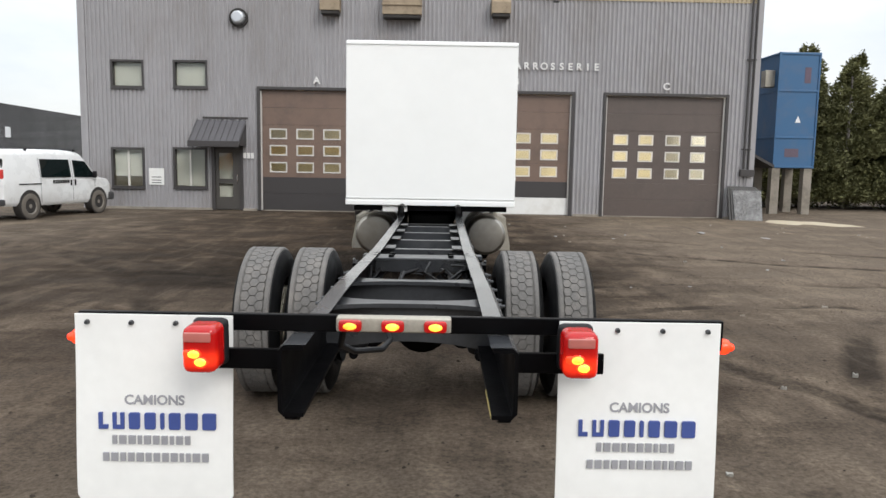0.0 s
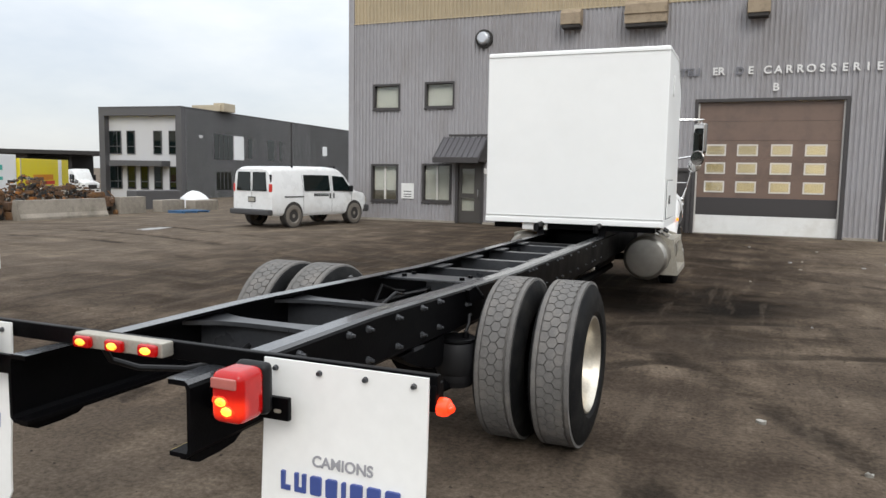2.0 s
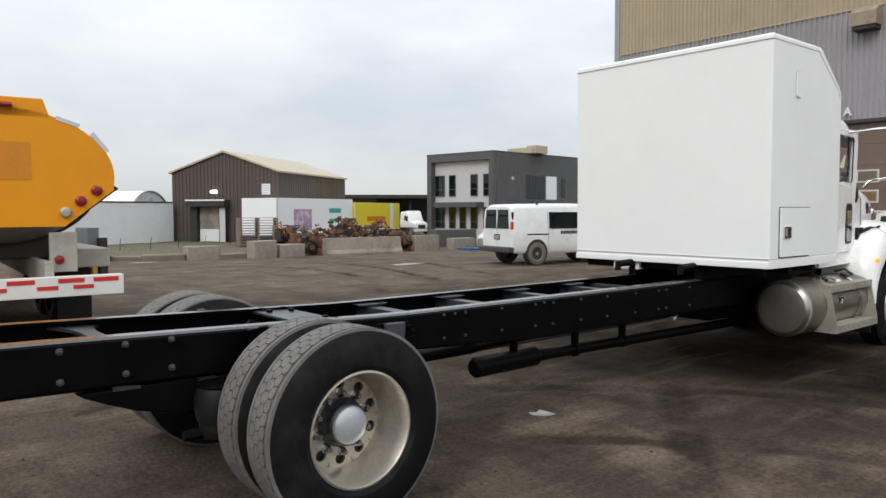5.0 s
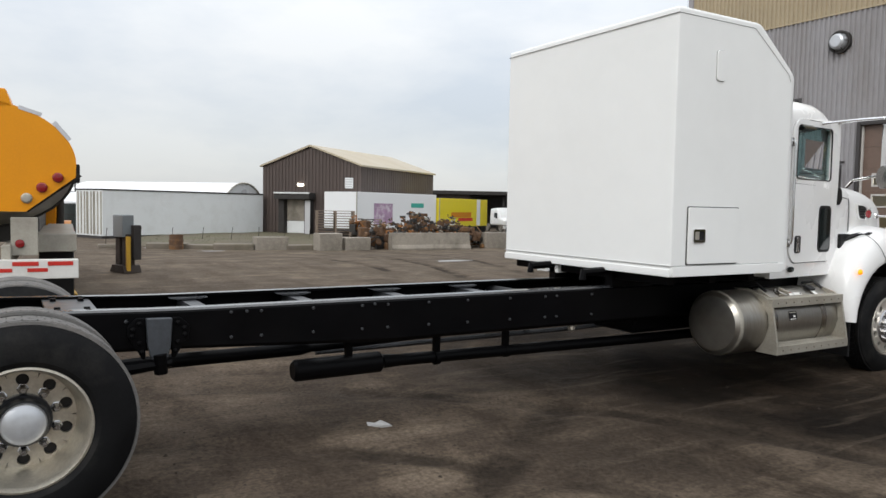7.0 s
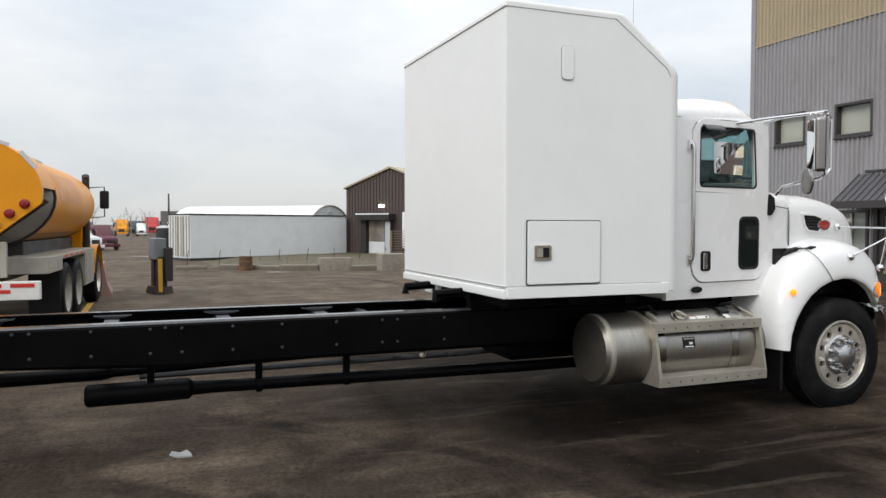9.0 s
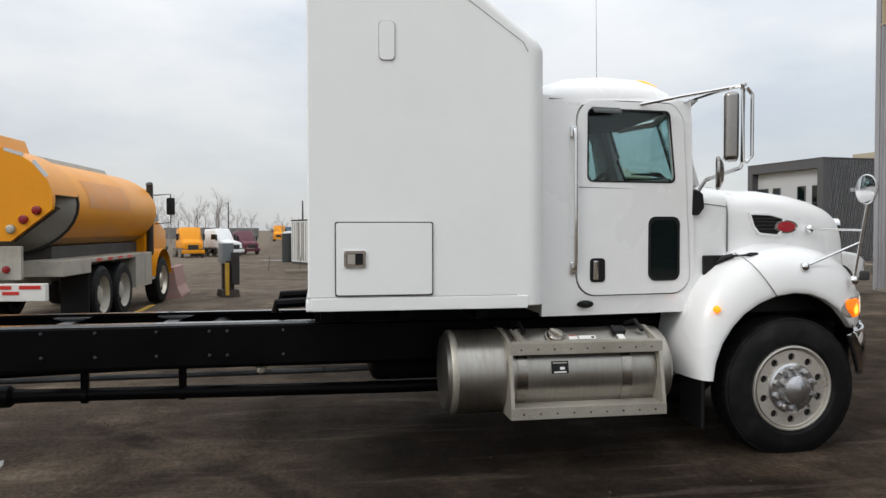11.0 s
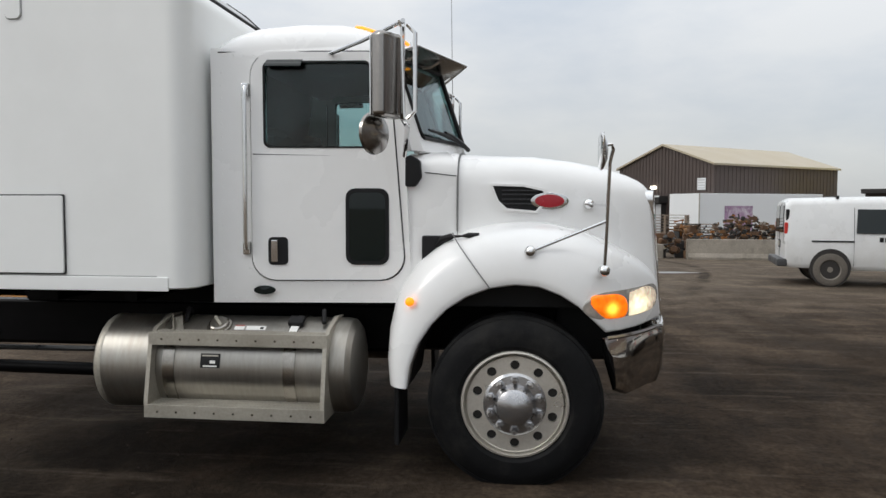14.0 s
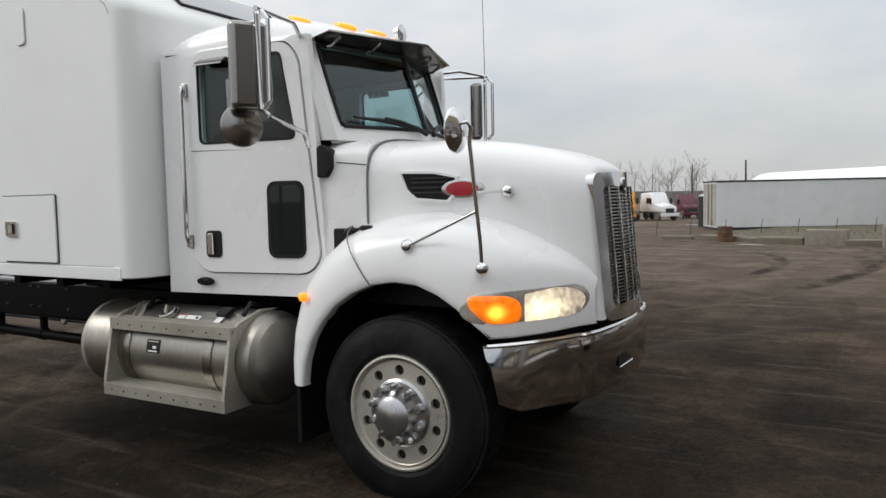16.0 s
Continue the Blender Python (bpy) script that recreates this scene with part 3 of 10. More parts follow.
def front_wall():
    xs = sorted({WX0, WX1, *(v for o in OPENINGS.values() for v in o[:2])})
    zs = sorted({0.0, BAND, *(v for o in OPENINGS.values() for v in o[2:])})
    clad, core = B(), B()
    for x0, x1 in zip(xs, xs[1:]):
        run = None
        for z0, z1 in list(zip(zs, zs[1:])) + [(99, 100)]:
            mx, mz = (x0 + x1) / 2, (z0 + z1) / 2
            solid = z0 < 90 and not any(a < mx < b and c < mz < d for a, b, c, d in OPENINGS.values())
            if solid:
                run = (run[0] if run else z0, z1)
            elif run:
                ribbed(clad, x0, x1, max(run[0], 0.02), run[1], FY)
                box(core, x0, x1, FY + 0.004, FY + 0.22, run[0], run[1])
                run = None
    w = part("wall_south", clad, M_CLAD, smooth=0)
    tagged(w, "grey vertical ribbed metal cladding with rusty streaks", "wall", kind="structure")
    part("wall_core", core, M_TRIM, w, smooth=0)
    up = B()
    ribbed(up, WX0, WX1, BAND, WTOP, FY + 0.002)
    part("upper_band", up, M_TAN, w, "tan ribbed metal band", smooth=0)
    uc = B()
    box(uc, WX0, WX1, FY + 0.01, FY + 0.22, BAND, WTOP)
    part("upper_core", uc, M_TRIM, w, smooth=0)
    fl = B()
    box(fl, WX0, WX1, FY - 0.05, FY, BAND - 0.03, BAND + 0.01, 0.006)
    part("flashing", fl, M_TAN, w)
    for x in (WX0, WX1):
        cn = B()
        box(cn, x - 0.06, x + 0.06, FY - 0.06, FY + 0.06, 0.0, WTOP, 0.01)
        part("corner_trim", cn, M_CLAD, w)
    kick = B()
    for a, b in ((WX0, -6.42), (-5.42, -4.98), (5.17, 6.03), (10.07, WX1)):
        box(kick, a, b, FY - 0.07, FY + 0.0, -0.03, 0.06, 0.01)
    part("foundation_edge", kick, M_CONC, w)


front_wall()
for name, x0, x1, y0, y1 in (("wall_west", WX0 - 0.2, WX0, FY, FY + 30), ("wall_east", WX1, WX1 + 0.2, FY, FY + 30), ("wall_north", WX0 - 0.2, WX1 + 0.2, FY + 30, FY + 30.2)):
    bm = B()
    box(bm, x0, x1, y0 + 0.03, y1, 0, WTOP)
    if name == "wall_west":
        ribbed(bm, FY + 0.06, FY + 30, 0.02, WTOP, x0 - 0.004, axis="y")
    tagged(part(name, bm, M_CLAD, smooth=0), "grey ribbed metal side wall", "wall", kind="structure")
bm = B()
box(bm, WX0 - 0.25, WX1 + 0.25, FY - 0.08, FY + 30.2, WTOP, WTOP + 0.15, 0.02)
tagged(part("roof", bm, M_TRIM), "dark flat metal roof edge", "roof", kind="structure")
# the lit workshop behind the doors
bm = B()
box(bm, WX0, WX1, FY + 9.0, FY + 9.15, 0, 5.2)
tagged(part("partition", bm, M_INWALL), "ochre painted inner workshop wall", "wall", kind="structure")
bm = B()
box(bm, WX0, WX1, FY + 0.22, FY + 9.15, 5.2, 5.35)
tagged(part("ceiling", bm, M_INWALL), "pale workshop ceiling", "ceiling", kind="structure")
bm = B()
box(bm, WX0, WX1, FY + 0.1, FY + 9.15, -0.10, 0.02)
tagged(part("floor", bm, M_CONC), "grey concrete workshop floor", "floor", kind="structure")
for k, (lx, e) in enumerate(((3.0, 70.0), (8.2, 260.0), (-3.0, 45.0))):
    la = bpy.data.lights.new("workshop_lamp", "AREA")
    la.shape, la.size, la.size_y, la.energy, la.color = "RECTANGLE", 3.2, 1.2, e * 3.2, (1.0, 0.92, 0.70)
    new("workshop_lamp", la).matrix_basis = pose(lx, FY + 4.0, 5.1)


def overhead_door(name, cols, label, sections, pw=0.52):
    x0, x1, z0, z1 = OPENINGS[name]
    d = thing(name, ((x0 + x1) / 2, FY + 0.12, 0), label=label, category="garage door", org=((x0 + x1) / 2, FY + 0.12, 0))
    d["kind"] = "structure"
    fr = B()
    for a, b in ((x0 - 0.025, x0 + 0.07), (x1 - 0.07, x1 + 0.025)):
        box(fr, a, b, FY - 0.055, FY + 0.10, 0.0, z1 + 0.035, 0.008)
    box(fr, x0 + 0.07, x1 - 0.07, FY - 0.055, FY + 0.10, z1 - 0.06, z1 + 0.035, 0.008)
    part("door_frame", fr, M_TRIM, d)
    wz = ((2.315, 2.61), (1.79, 2.085), (1.25, 1.545))
    cols = [c + (0.52 - pw) / 2 for c in cols]
    edges = [0.02, 0.56, 1.08, 1.66, 2.19, 2.74, 3.29, z1 - 0.06]
    for k, (a, b) in enumerate(zip(edges, edges[1:])):
        m = sections.get(k, M_DOOR)
        bm = B()
        row = next((w for w in wz if a < (w[0] + w[1]) / 2 < b), None)
        if row is None:
            box(bm, x0 + 0.075, x1 - 0.075, FY + 0.10, FY + 0.15, a + 0.0012, b - 0.0012, 0.006)
            part("door_section", bm, m, d)
        else:
            cut = [x0 + 0.075] + [v for c in cols for v in (x0 + c, x0 + c + pw)] + [x1 - 0.075]
            for i in range(0, len(cut), 2):
                box(bm, cut[i], cut[i + 1], FY + 0.10, FY + 0.15, a + 0.0012, b - 0.0012)
            for c in cols:
                box(bm, x0 + c, x0 + c + pw, FY + 0.10, FY + 0.15, a + 0.0012, row[0])
                box(bm, x0 + c, x0 + c + pw, FY + 0.10, FY + 0.15, row[1], b - 0.0012)
            sec = part("door_section", bm, m, d, smooth=0)
            for c in cols:
                wf = B()
                ringed(wf, [(x0 + c - 0.02, row[0] - 0.02), (x0 + c + pw + 0.02, row[0] - 0.02), (x0 + c + pw + 0.02, row[1] + 0.02), (x0 + c - 0.02, row[1] + 0.02)],
                       [(x0 + c + 0.02, row[0] + 0.02), (x0 + c + pw - 0.02, row[0] + 0.02), (x0 + c + pw - 0.02, row[1] - 0.02), (x0 + c + 0.02, row[1] - 0.02)], "y", FY + 0.085, FY + 0.13)
                part("window_frame", wf, M_WFRAME, sec)
                pn = B()
                box(pn, x0 + c + 0.01, x0 + c + pw - 0.01, FY + 0.118, FY + 0.124, row[0] + 0.01, row[1] - 0.01)
                p = part("pane", pn, M_CLEAR, sec, smooth=0)
                p.visible_shadow = False
    # added strips behind the joints, to block light leaking from the workshop
    for z in edges[1:-1]:
        sm = B()
        box(sm, x0 + 0.075, x1 - 0.075, FY + 0.150, FY + 0.165, z - 0.02, z + 0.02)
        part("joint_light_block", sm, M_DOORDARK, d, smooth=0)
    tr = B()
    box(tr, x0 + 0.07, x0 + 0.11, FY + 0.03, FY + 0.09, 0.02, z1 - 0.08)
    box(tr, x1 - 0.11, x1 - 0.07, FY + 0.03, FY + 0.09, 0.02, z1 - 0.08)
    part("door_track", tr, M_WFRAME, d)


COLS = (0.34, 1.15, 2.02, 2.84)
overhead_door("door_2", (0.36, 1.22, 2.08, 2.92), "brown overhead workshop door with twelve small panes", {0: M_DOORDARK, 1: M_DOORDARK})
overhead_door("door_3", (0.34, 1.20, 2.10, 2.98), "brown overhead door with black and white lower sections", {0: M_DOORWHITE, 1: M_DOORDARK})
overhead_door("door_4", COLS, "brown overhead door in a darker tone, with twelve lit panes", {k: M_DOORDIM for k in range(7)}, 0.44)


def facade_window(name, blind, sash):
    x0, x1, z0, z1 = OPENINGS[name]
    c = ((x0 + x1) / 2, FY, z0)
    w = thing(name, c, label="dark framed window with " + ("a pale blind" if blind else "two sliding panes"), category="window", org=c)
    w["kind"] = "structure"
    bm = B()
    ringed(bm, [(x0 - 0.03, z0 - 0.03), (x1 + 0.03, z0 - 0.03), (x1 + 0.03, z1 + 0.03), (x0 - 0.03, z1 + 0.03)],
           [(x0 + 0.035, z0 + 0.035), (x1 - 0.035, z0 + 0.035), (x1 - 0.035, z1 - 0.035), (x0 + 0.035, z1 - 0.035)], "y", FY - 0.055, FY + 0.12)
    part("window_frame", bm, M_TRIM, w)
    bm = B()
    box(bm, x0 - 0.04, x1 + 0.04, FY - 0.085, FY + 0.0, z0 - 0.075, z0 - 0.032, 0.006)
    part("window_sill", bm, M_TRIM, w)
    cuts = [x0 + 0.05, x0 + 0.05 + (x1 - x0 - 0.1) * 0.48, x1 - 0.05] if sash else [x0 + 0.05, x1 - 0.05]
    for a, b in zip(cuts, cuts[1:]):
        bm = B()
        box(bm, a - 0.02, b + 0.02, FY + 0.08, FY + 0.086, z0 + 0.03, z1 - 0.03)
        part("pane", bm, M_CLEAR, w, smooth=0).visible_shadow = False
    if sash:
        bm = B()
        box(bm, cuts[1] - 0.03, cuts[1] + 0.03, FY + 0.05, FY + 0.11, z0 + 0.035, z1 - 0.035, 0.004)
        part("mullion", bm, M_WFRAME, w)
    bm = B()
    box(bm, x0 + 0.03, x1 - 0.03, FY + 0.13, FY + 0.15, z0 + (0.05 if blind else 0.35), z1 - 0.02)
    part("blind", bm, M_BLIND, w)


facade_window("window_1", True, False)
facade_window("window_2", True, False)
facade_window("window_3", False, True)
facade_window("window_4", True, True)


def man_door(name, m, label, glazed):
    x0, x1, z0, z1 = OPENINGS[name]
    c = ((x0 + x1) / 2, FY, 0)
    d = thing(name, c, label=label, category="door", org=c)
    d["kind"] = "structure"
    bm = B()
    for a, b in ((x0 - 0.05, x0 + 0.06), (x1 - 0.06, x1 + 0.05)):
        box(bm, a, b, FY - 0.05, FY + 0.10, 0, z1 + 0.05, 0.006)
    box(bm, x0 + 0.06, x1 - 0.06, FY - 0.05, FY + 0.10, z1 - 0.05, z1 + 0.05, 0.006)
    part("door_frame", bm, M_TRIM, d)
    bm = B()
    if glazed:
        for a, b in ((0.02, 0.42), (0.85, 1.0), (z1 - 0.2, z1 - 0.05)):
            box(bm, x0 + 0.06, x1 - 0.06, FY + 0.02, FY + 0.065, a, b)
        for a, b in ((x0 + 0.06, x0 + 0.17), (x1 - 0.30, x1 - 0.06)):
            box(bm, a, b, FY + 0.021, FY + 0.064, 0.42, z1 - 0.2)
    else:
        box(bm, x0 + 0.06, x1 - 0.06, FY + 0.02, FY + 0.065, 0.02, z1 - 0.05, 0.006)
        box(bm, x0 + 0.52, x0 + 0.64, FY + 0.012, FY + 0.022, 1.25, 1.62)
    leaf = part("door_leaf", bm, m, d, smooth=0)
    if glazed:
        for a, b in ((0.42, 0.85), (1.0, z1 - 0.2)):
            bm = B()
            box(bm, x0 + 0.17, x1 - 0.30, FY + 0.04, FY + 0.046, a, b)
            part("pane", bm, M_CLEAR, leaf, smooth=0).visible_shadow = False
        bm = B()
        box(bm, x0 + 0.1, x1 - 0.1, FY + 0.16, FY + 0.18, 0.1, z1 - 0.1)
        part("curtain", bm, M_BLIND, d)
    bm = B()
    rod(bm, [(x1 - 0.14, FY - 0.02, 0.86), (x1 - 0.14, FY - 0.05, 0.88), (x1 - 0.14, FY - 0.05, 1.12), (x1 - 0.14, FY - 0.02, 1.14)], 0.014)
    part("door_handle", bm, M_CHROME, leaf)


M_DGREEN = mat("dark_door_paint", (0.06, 0.055, 0.05), 0.45, vary=0.1)
man_door("door_1", M_DGREEN, "dark entrance door with two glass panes", True)
man_door("door_5", M_TRIM, "dark steel door leaf with a narrow window", False)
man_door("door_6", M_TRIM, "dark steel door leaf with a narrow window", False)


def canopy():
    c = thing("canopy", (-6.08, FY, 2.0), label="dark standing-seam metal canopy over the entrance", category="canopy", org=(-6.08, FY, 2.0))
    x0, x1 = -6.88, -5.30
    bm = B()
    prism(bm, [(FY - 0.03, 2.86), (FY - 0.03, 2.78), (FY - 0.92, 2.08), (FY - 0.92, 2.16)], "x", x0, x1)
    r = part("roof_sheet", bm, M_ROOFDARK, c, smooth=0)
    for k in range(9):
        bm = B()
        x = x0 + 0.03 + k * (x1 - x0 - 0.06) / 8
        prism(bm, [(FY - 0.03, 2.895), (FY - 0.03, 2.858), (FY - 0.92, 2.158), (FY - 0.92, 2.195)], "x", x - 0.012, x + 0.012)
        part("seam", bm, M_ROOFDARK, r, smooth=0)
    for x in (x0, x1 - 0.03):
        bm = B()
        prism(bm, [(FY - 0.035, 2.77), (FY - 0.035, 2.05), (FY - 0.90, 2.05)], "x", x, x + 0.03)
        part("side_panel", bm, M_TRIM, c, smooth=0)
    bm = B()
    box(bm, x0, x1, FY - 0.95, FY - 0.925, 2.0, 2.18, 0.005)
    part("fascia", bm, M_TRIM, c)
    bm = B()
    box(bm, x0 + 0.2, x1 + 0.06, FY - 0.06, FY - 0.02, 2.90, 2.96, 0.005)
    part("flashing", bm, M_TRIM, c)


canopy()


def vent_hood(x0, x1, z0, z1, label):
    c = ((x0 + x1) / 2, FY, z0)
    v = thing("vent_hood", c, label=label, category="vent", group="wall vents", org=c)
    bm = B()
    prism(bm, [(FY - 0.04, z1), (FY - 0.30, z1), (FY - 0.46, z1 - 0.12), (FY - 0.46, z0 + 0.1), (FY - 0.04, z0 + 0.1)], "x", x0, x1, 0.012)
    part("hood", bm, M_TANVENT, v)
    if x1 - x0 > 1:
        bm = B()
        box(bm, x0 - 0.02, x1 + 0.02, FY - 0.50, FY - 0.455, (z0 + z1) / 2 - 0.02, (z0 + z1) / 2 + 0.02, 0.006)
        part("rib", bm, M_TANVENT, v)
    bm = B()
    box(bm, x0 + 0.03, x1 - 0.03, FY - 0.43, FY - 0.04, z0, z0 + 0.11, 0.01)
    part("damper", bm, M_VENTDARK, v)


vent_hood(-2.89, -2.28, 6.14, 6.70, "weathered tan sheet-metal vent hood on the wall")
vent_hood(-0.96, 0.25, 6.05, 6.82, "wide weathered tan vent hood on the wall")
vent_hood(2.41, 3.00, 6.14, 6.70, "weathered tan sheet-metal vent hood on the wall")


def wall_fan():
    c = (-5.48, FY, 6.02)
    v = thing("exhaust_fan", c, label="round metal exhaust fan on the wall", category="fan", org=c)
    bm = B()
    lathe(bm, [(-0.30, 0.0), (-0.30, 0.14), (-0.26, 0.19), (-0.12, 0.22), (-0.10, 0.20)], c, "y", 24)
    part("cap", bm, M_CAPSTEEL, v)
    bm = B()
    lathe(bm, [(-0.14, 0.24), (-0.14, 0.29), (-0.02, 0.29), (-0.02, 0.24), (-0.14, 0.24)], c, "y", 24)
    part("ring", bm, M_VENTDARK, v)
    for k in range(6):
        a = k * math.tau / 6
        bm = B()
        rod(bm, [(c[0] + 0.27 * math.cos(a), FY - 0.13, c[2] + 0.27 * math.sin(a)), (c[0] + 0.15 * math.cos(a), FY - 0.27, c[2] + 0.15 * math.sin(a))], 0.010, 6)
        part("strut", bm, M_VENTDARK, v)


wall_fan()


def wall_lamp(x, z, r, label):
    c = (x, FY, z)
    v = thing("wall_lamp", c, label=label, category="lamp", group="wall lamps", org=c)
    bm = B()
    rod(bm, [(x, FY - 0.03, z), (x, FY - 0.10, z)], 0.03)
    part("bracket", bm, M_TRIM, v)
    bm = B()
    lathe(bm, [(-0.10, 0.02), (-0.12, r * 0.6), (-0.20, r), (-0.24, r), (-0.25, r * 0.9), (-0.25, 0.0)], c, "y", 20)
    part("head", bm, M_WFRAME, v)


wall_lamp(-0.44, 5.05, 0.12, "round pale floodlight on the wall")
wall_lamp(0.24, 5.07, 0.12, "round pale floodlight on the wall")
wall_lamp(0.01, 3.82, 0.08, "small pale wall lamp")


def small_lamp_arm():
    c = (4.2, FY, 6.7)
    v = thing("lamp_arm", c, label="small dark lamp arm on the wall", category="lamp", org=c)
    bm = B()
    rod(bm, [(4.15, FY - 0.03, 6.75), (4.2, FY - 0.3, 6.78), (4.35, FY - 0.5, 6.72)], 0.02)
    part("arm", bm, M_TRIM, v)
    bm = B()
    lathe(bm, [(-0.10, 0.10), (-0.02, 0.07), (0.05, 0.02)], (4.37, FY - 0.52, 6.68), "z", 14)
    part("shade", bm, M_TRIM, v)


small_lamp_arm()
for text, x, z, size, m in (("A", -3.05, 4.14, 0.30, M_LETTER), ("B", 3.26, 4.22, 0.30, M_LETTER), ("C", 8.02, 4.14, 0.30, M_LETTER),
                            ("ATELI", 0.85, 4.70, 0.30, M_LETTERDIM), ("ER", 1.72, 4.70, 0.30, M_LETTER), ("D", 2.30, 4.70, 0.30, M_LETTERDIM), ("E", 2.58, 4.70, 0.30, M_LETTER)):
    tagged(new("sign_letters", lettering(text, size, 0.04, m)), "raised metal sign letters on the ribbed wall", "sign", "sign letters").location = (x, FY - RIB - 0.025, z)
for i, ch in enumerate("CARROSSERIE"):
    tagged(new("sign_letters", lettering(ch, 0.30, 0.04, M_LETTER)), "white raised sign letter on the ribbed wall", "sign", "sign letters").location = (3.02 + i * 0.276, FY - RIB - 0.025, 4.70)


def plates():
    s = thing("notice_board", (-8.19, FY - 0.04, 0.77), label="white notice with two black arrows", category="sign", org=(-8.19, FY - 0.04, 0.77))
    bm = B()
    box(bm, -8.43, -7.95, FY - 0.055, FY - 0.037, 0.77, 1.30, 0.004)
    part("plate", bm, M_DOORWHITE, s)
    for z in (1.02, 0.92, 0.84):
        bm = B()
        box(bm, -8.34, -8.04, FY - 0.060, FY - 0.056, z - 0.012, z + 0.012)
        part("bar", bm, M_PLASTIC, s)
    n = thing("number_plate", (-5.24, FY - 0.04, 1.66), label="row of pale bars beside the entrance", category="sign", org=(-5.24, FY - 0.04, 1.66))
    for k in range(3):
        bm = B()
        box(bm, -5.40 + k * 0.12, -5.31 + k * 0.12, FY - 0.06, FY - 0.036, 1.66, 1.84, 0.004)
        part("bar", bm, M_LETTER, n)
    d = thing("downpipe", (10.72, FY, 0), label="grey downpipes with a wall box beside the corner", category="pipe", org=(10.72, FY, 0))
    for x in (10.60, 10.76):
        bm = B()
        rod(bm, [(x, FY - 0.09, 1.5), (x, FY - 0.09, WTOP - 0.1)], 0.03, 10)
        part("pipe", bm, M_TRIM, d)
    for z in (2.2, 5.0):
        bm = B()
        box(bm, 10.52, 10.82, FY - 0.10, FY - 0.036, z, z + 0.04)
        part("strap", bm, M_TRIM, d)
    bm = B()
    box(bm, 10.5, 10.95, FY - 0.16, FY - 0.036, 1.36, 1.58, 0.01)
    part("box", bm, M_TRIM, d)


plates()


# ---- the truck chassis with its box and cab ----
TX = 0.80                                     # its middle line
truck = thing("truck", (TX, 9.7, 0), label="white conventional-cab truck chassis with a white box behind the cab", category="truck", org=(0, 9.7, 0))


RAKED = ("frame_rail", "rail_flange", "crossmember", "gusset", "suspension_plate", "bolt", "hose", "brake_line", "air_tank", "spring_hanger")


def rake(y, z):
    """The frame sits lower and grows deeper ahead of the rear axle."""
    top = 0.062 * max(0.0, min(1.0, (y - 5.2) / 2.2))
    low = 0.058 * max(0.0, min(1.0, (y - 5.2) / 2.3)) + 0.062 * max(0.0, min(1.0, (y - 7.5) / 1.4))
    w = max(0.0, min(1.0, (1.0 - z) / 0.255))
    return z - top * (1 - w) - low * w


def P(name, bm, m, label="", parent=None, smooth=30):
    if name in RAKED:
        for v in bm.verts:
            v.co.z = rake(v.co.y, v.co.z)
    return part(name, bm, m, parent or truck, label, smooth)


M_YELLOWMARK = mat("worn_yellow_mark", (0.45, 0.36, 0.13), 0.8, vary=0.4, scale=20)
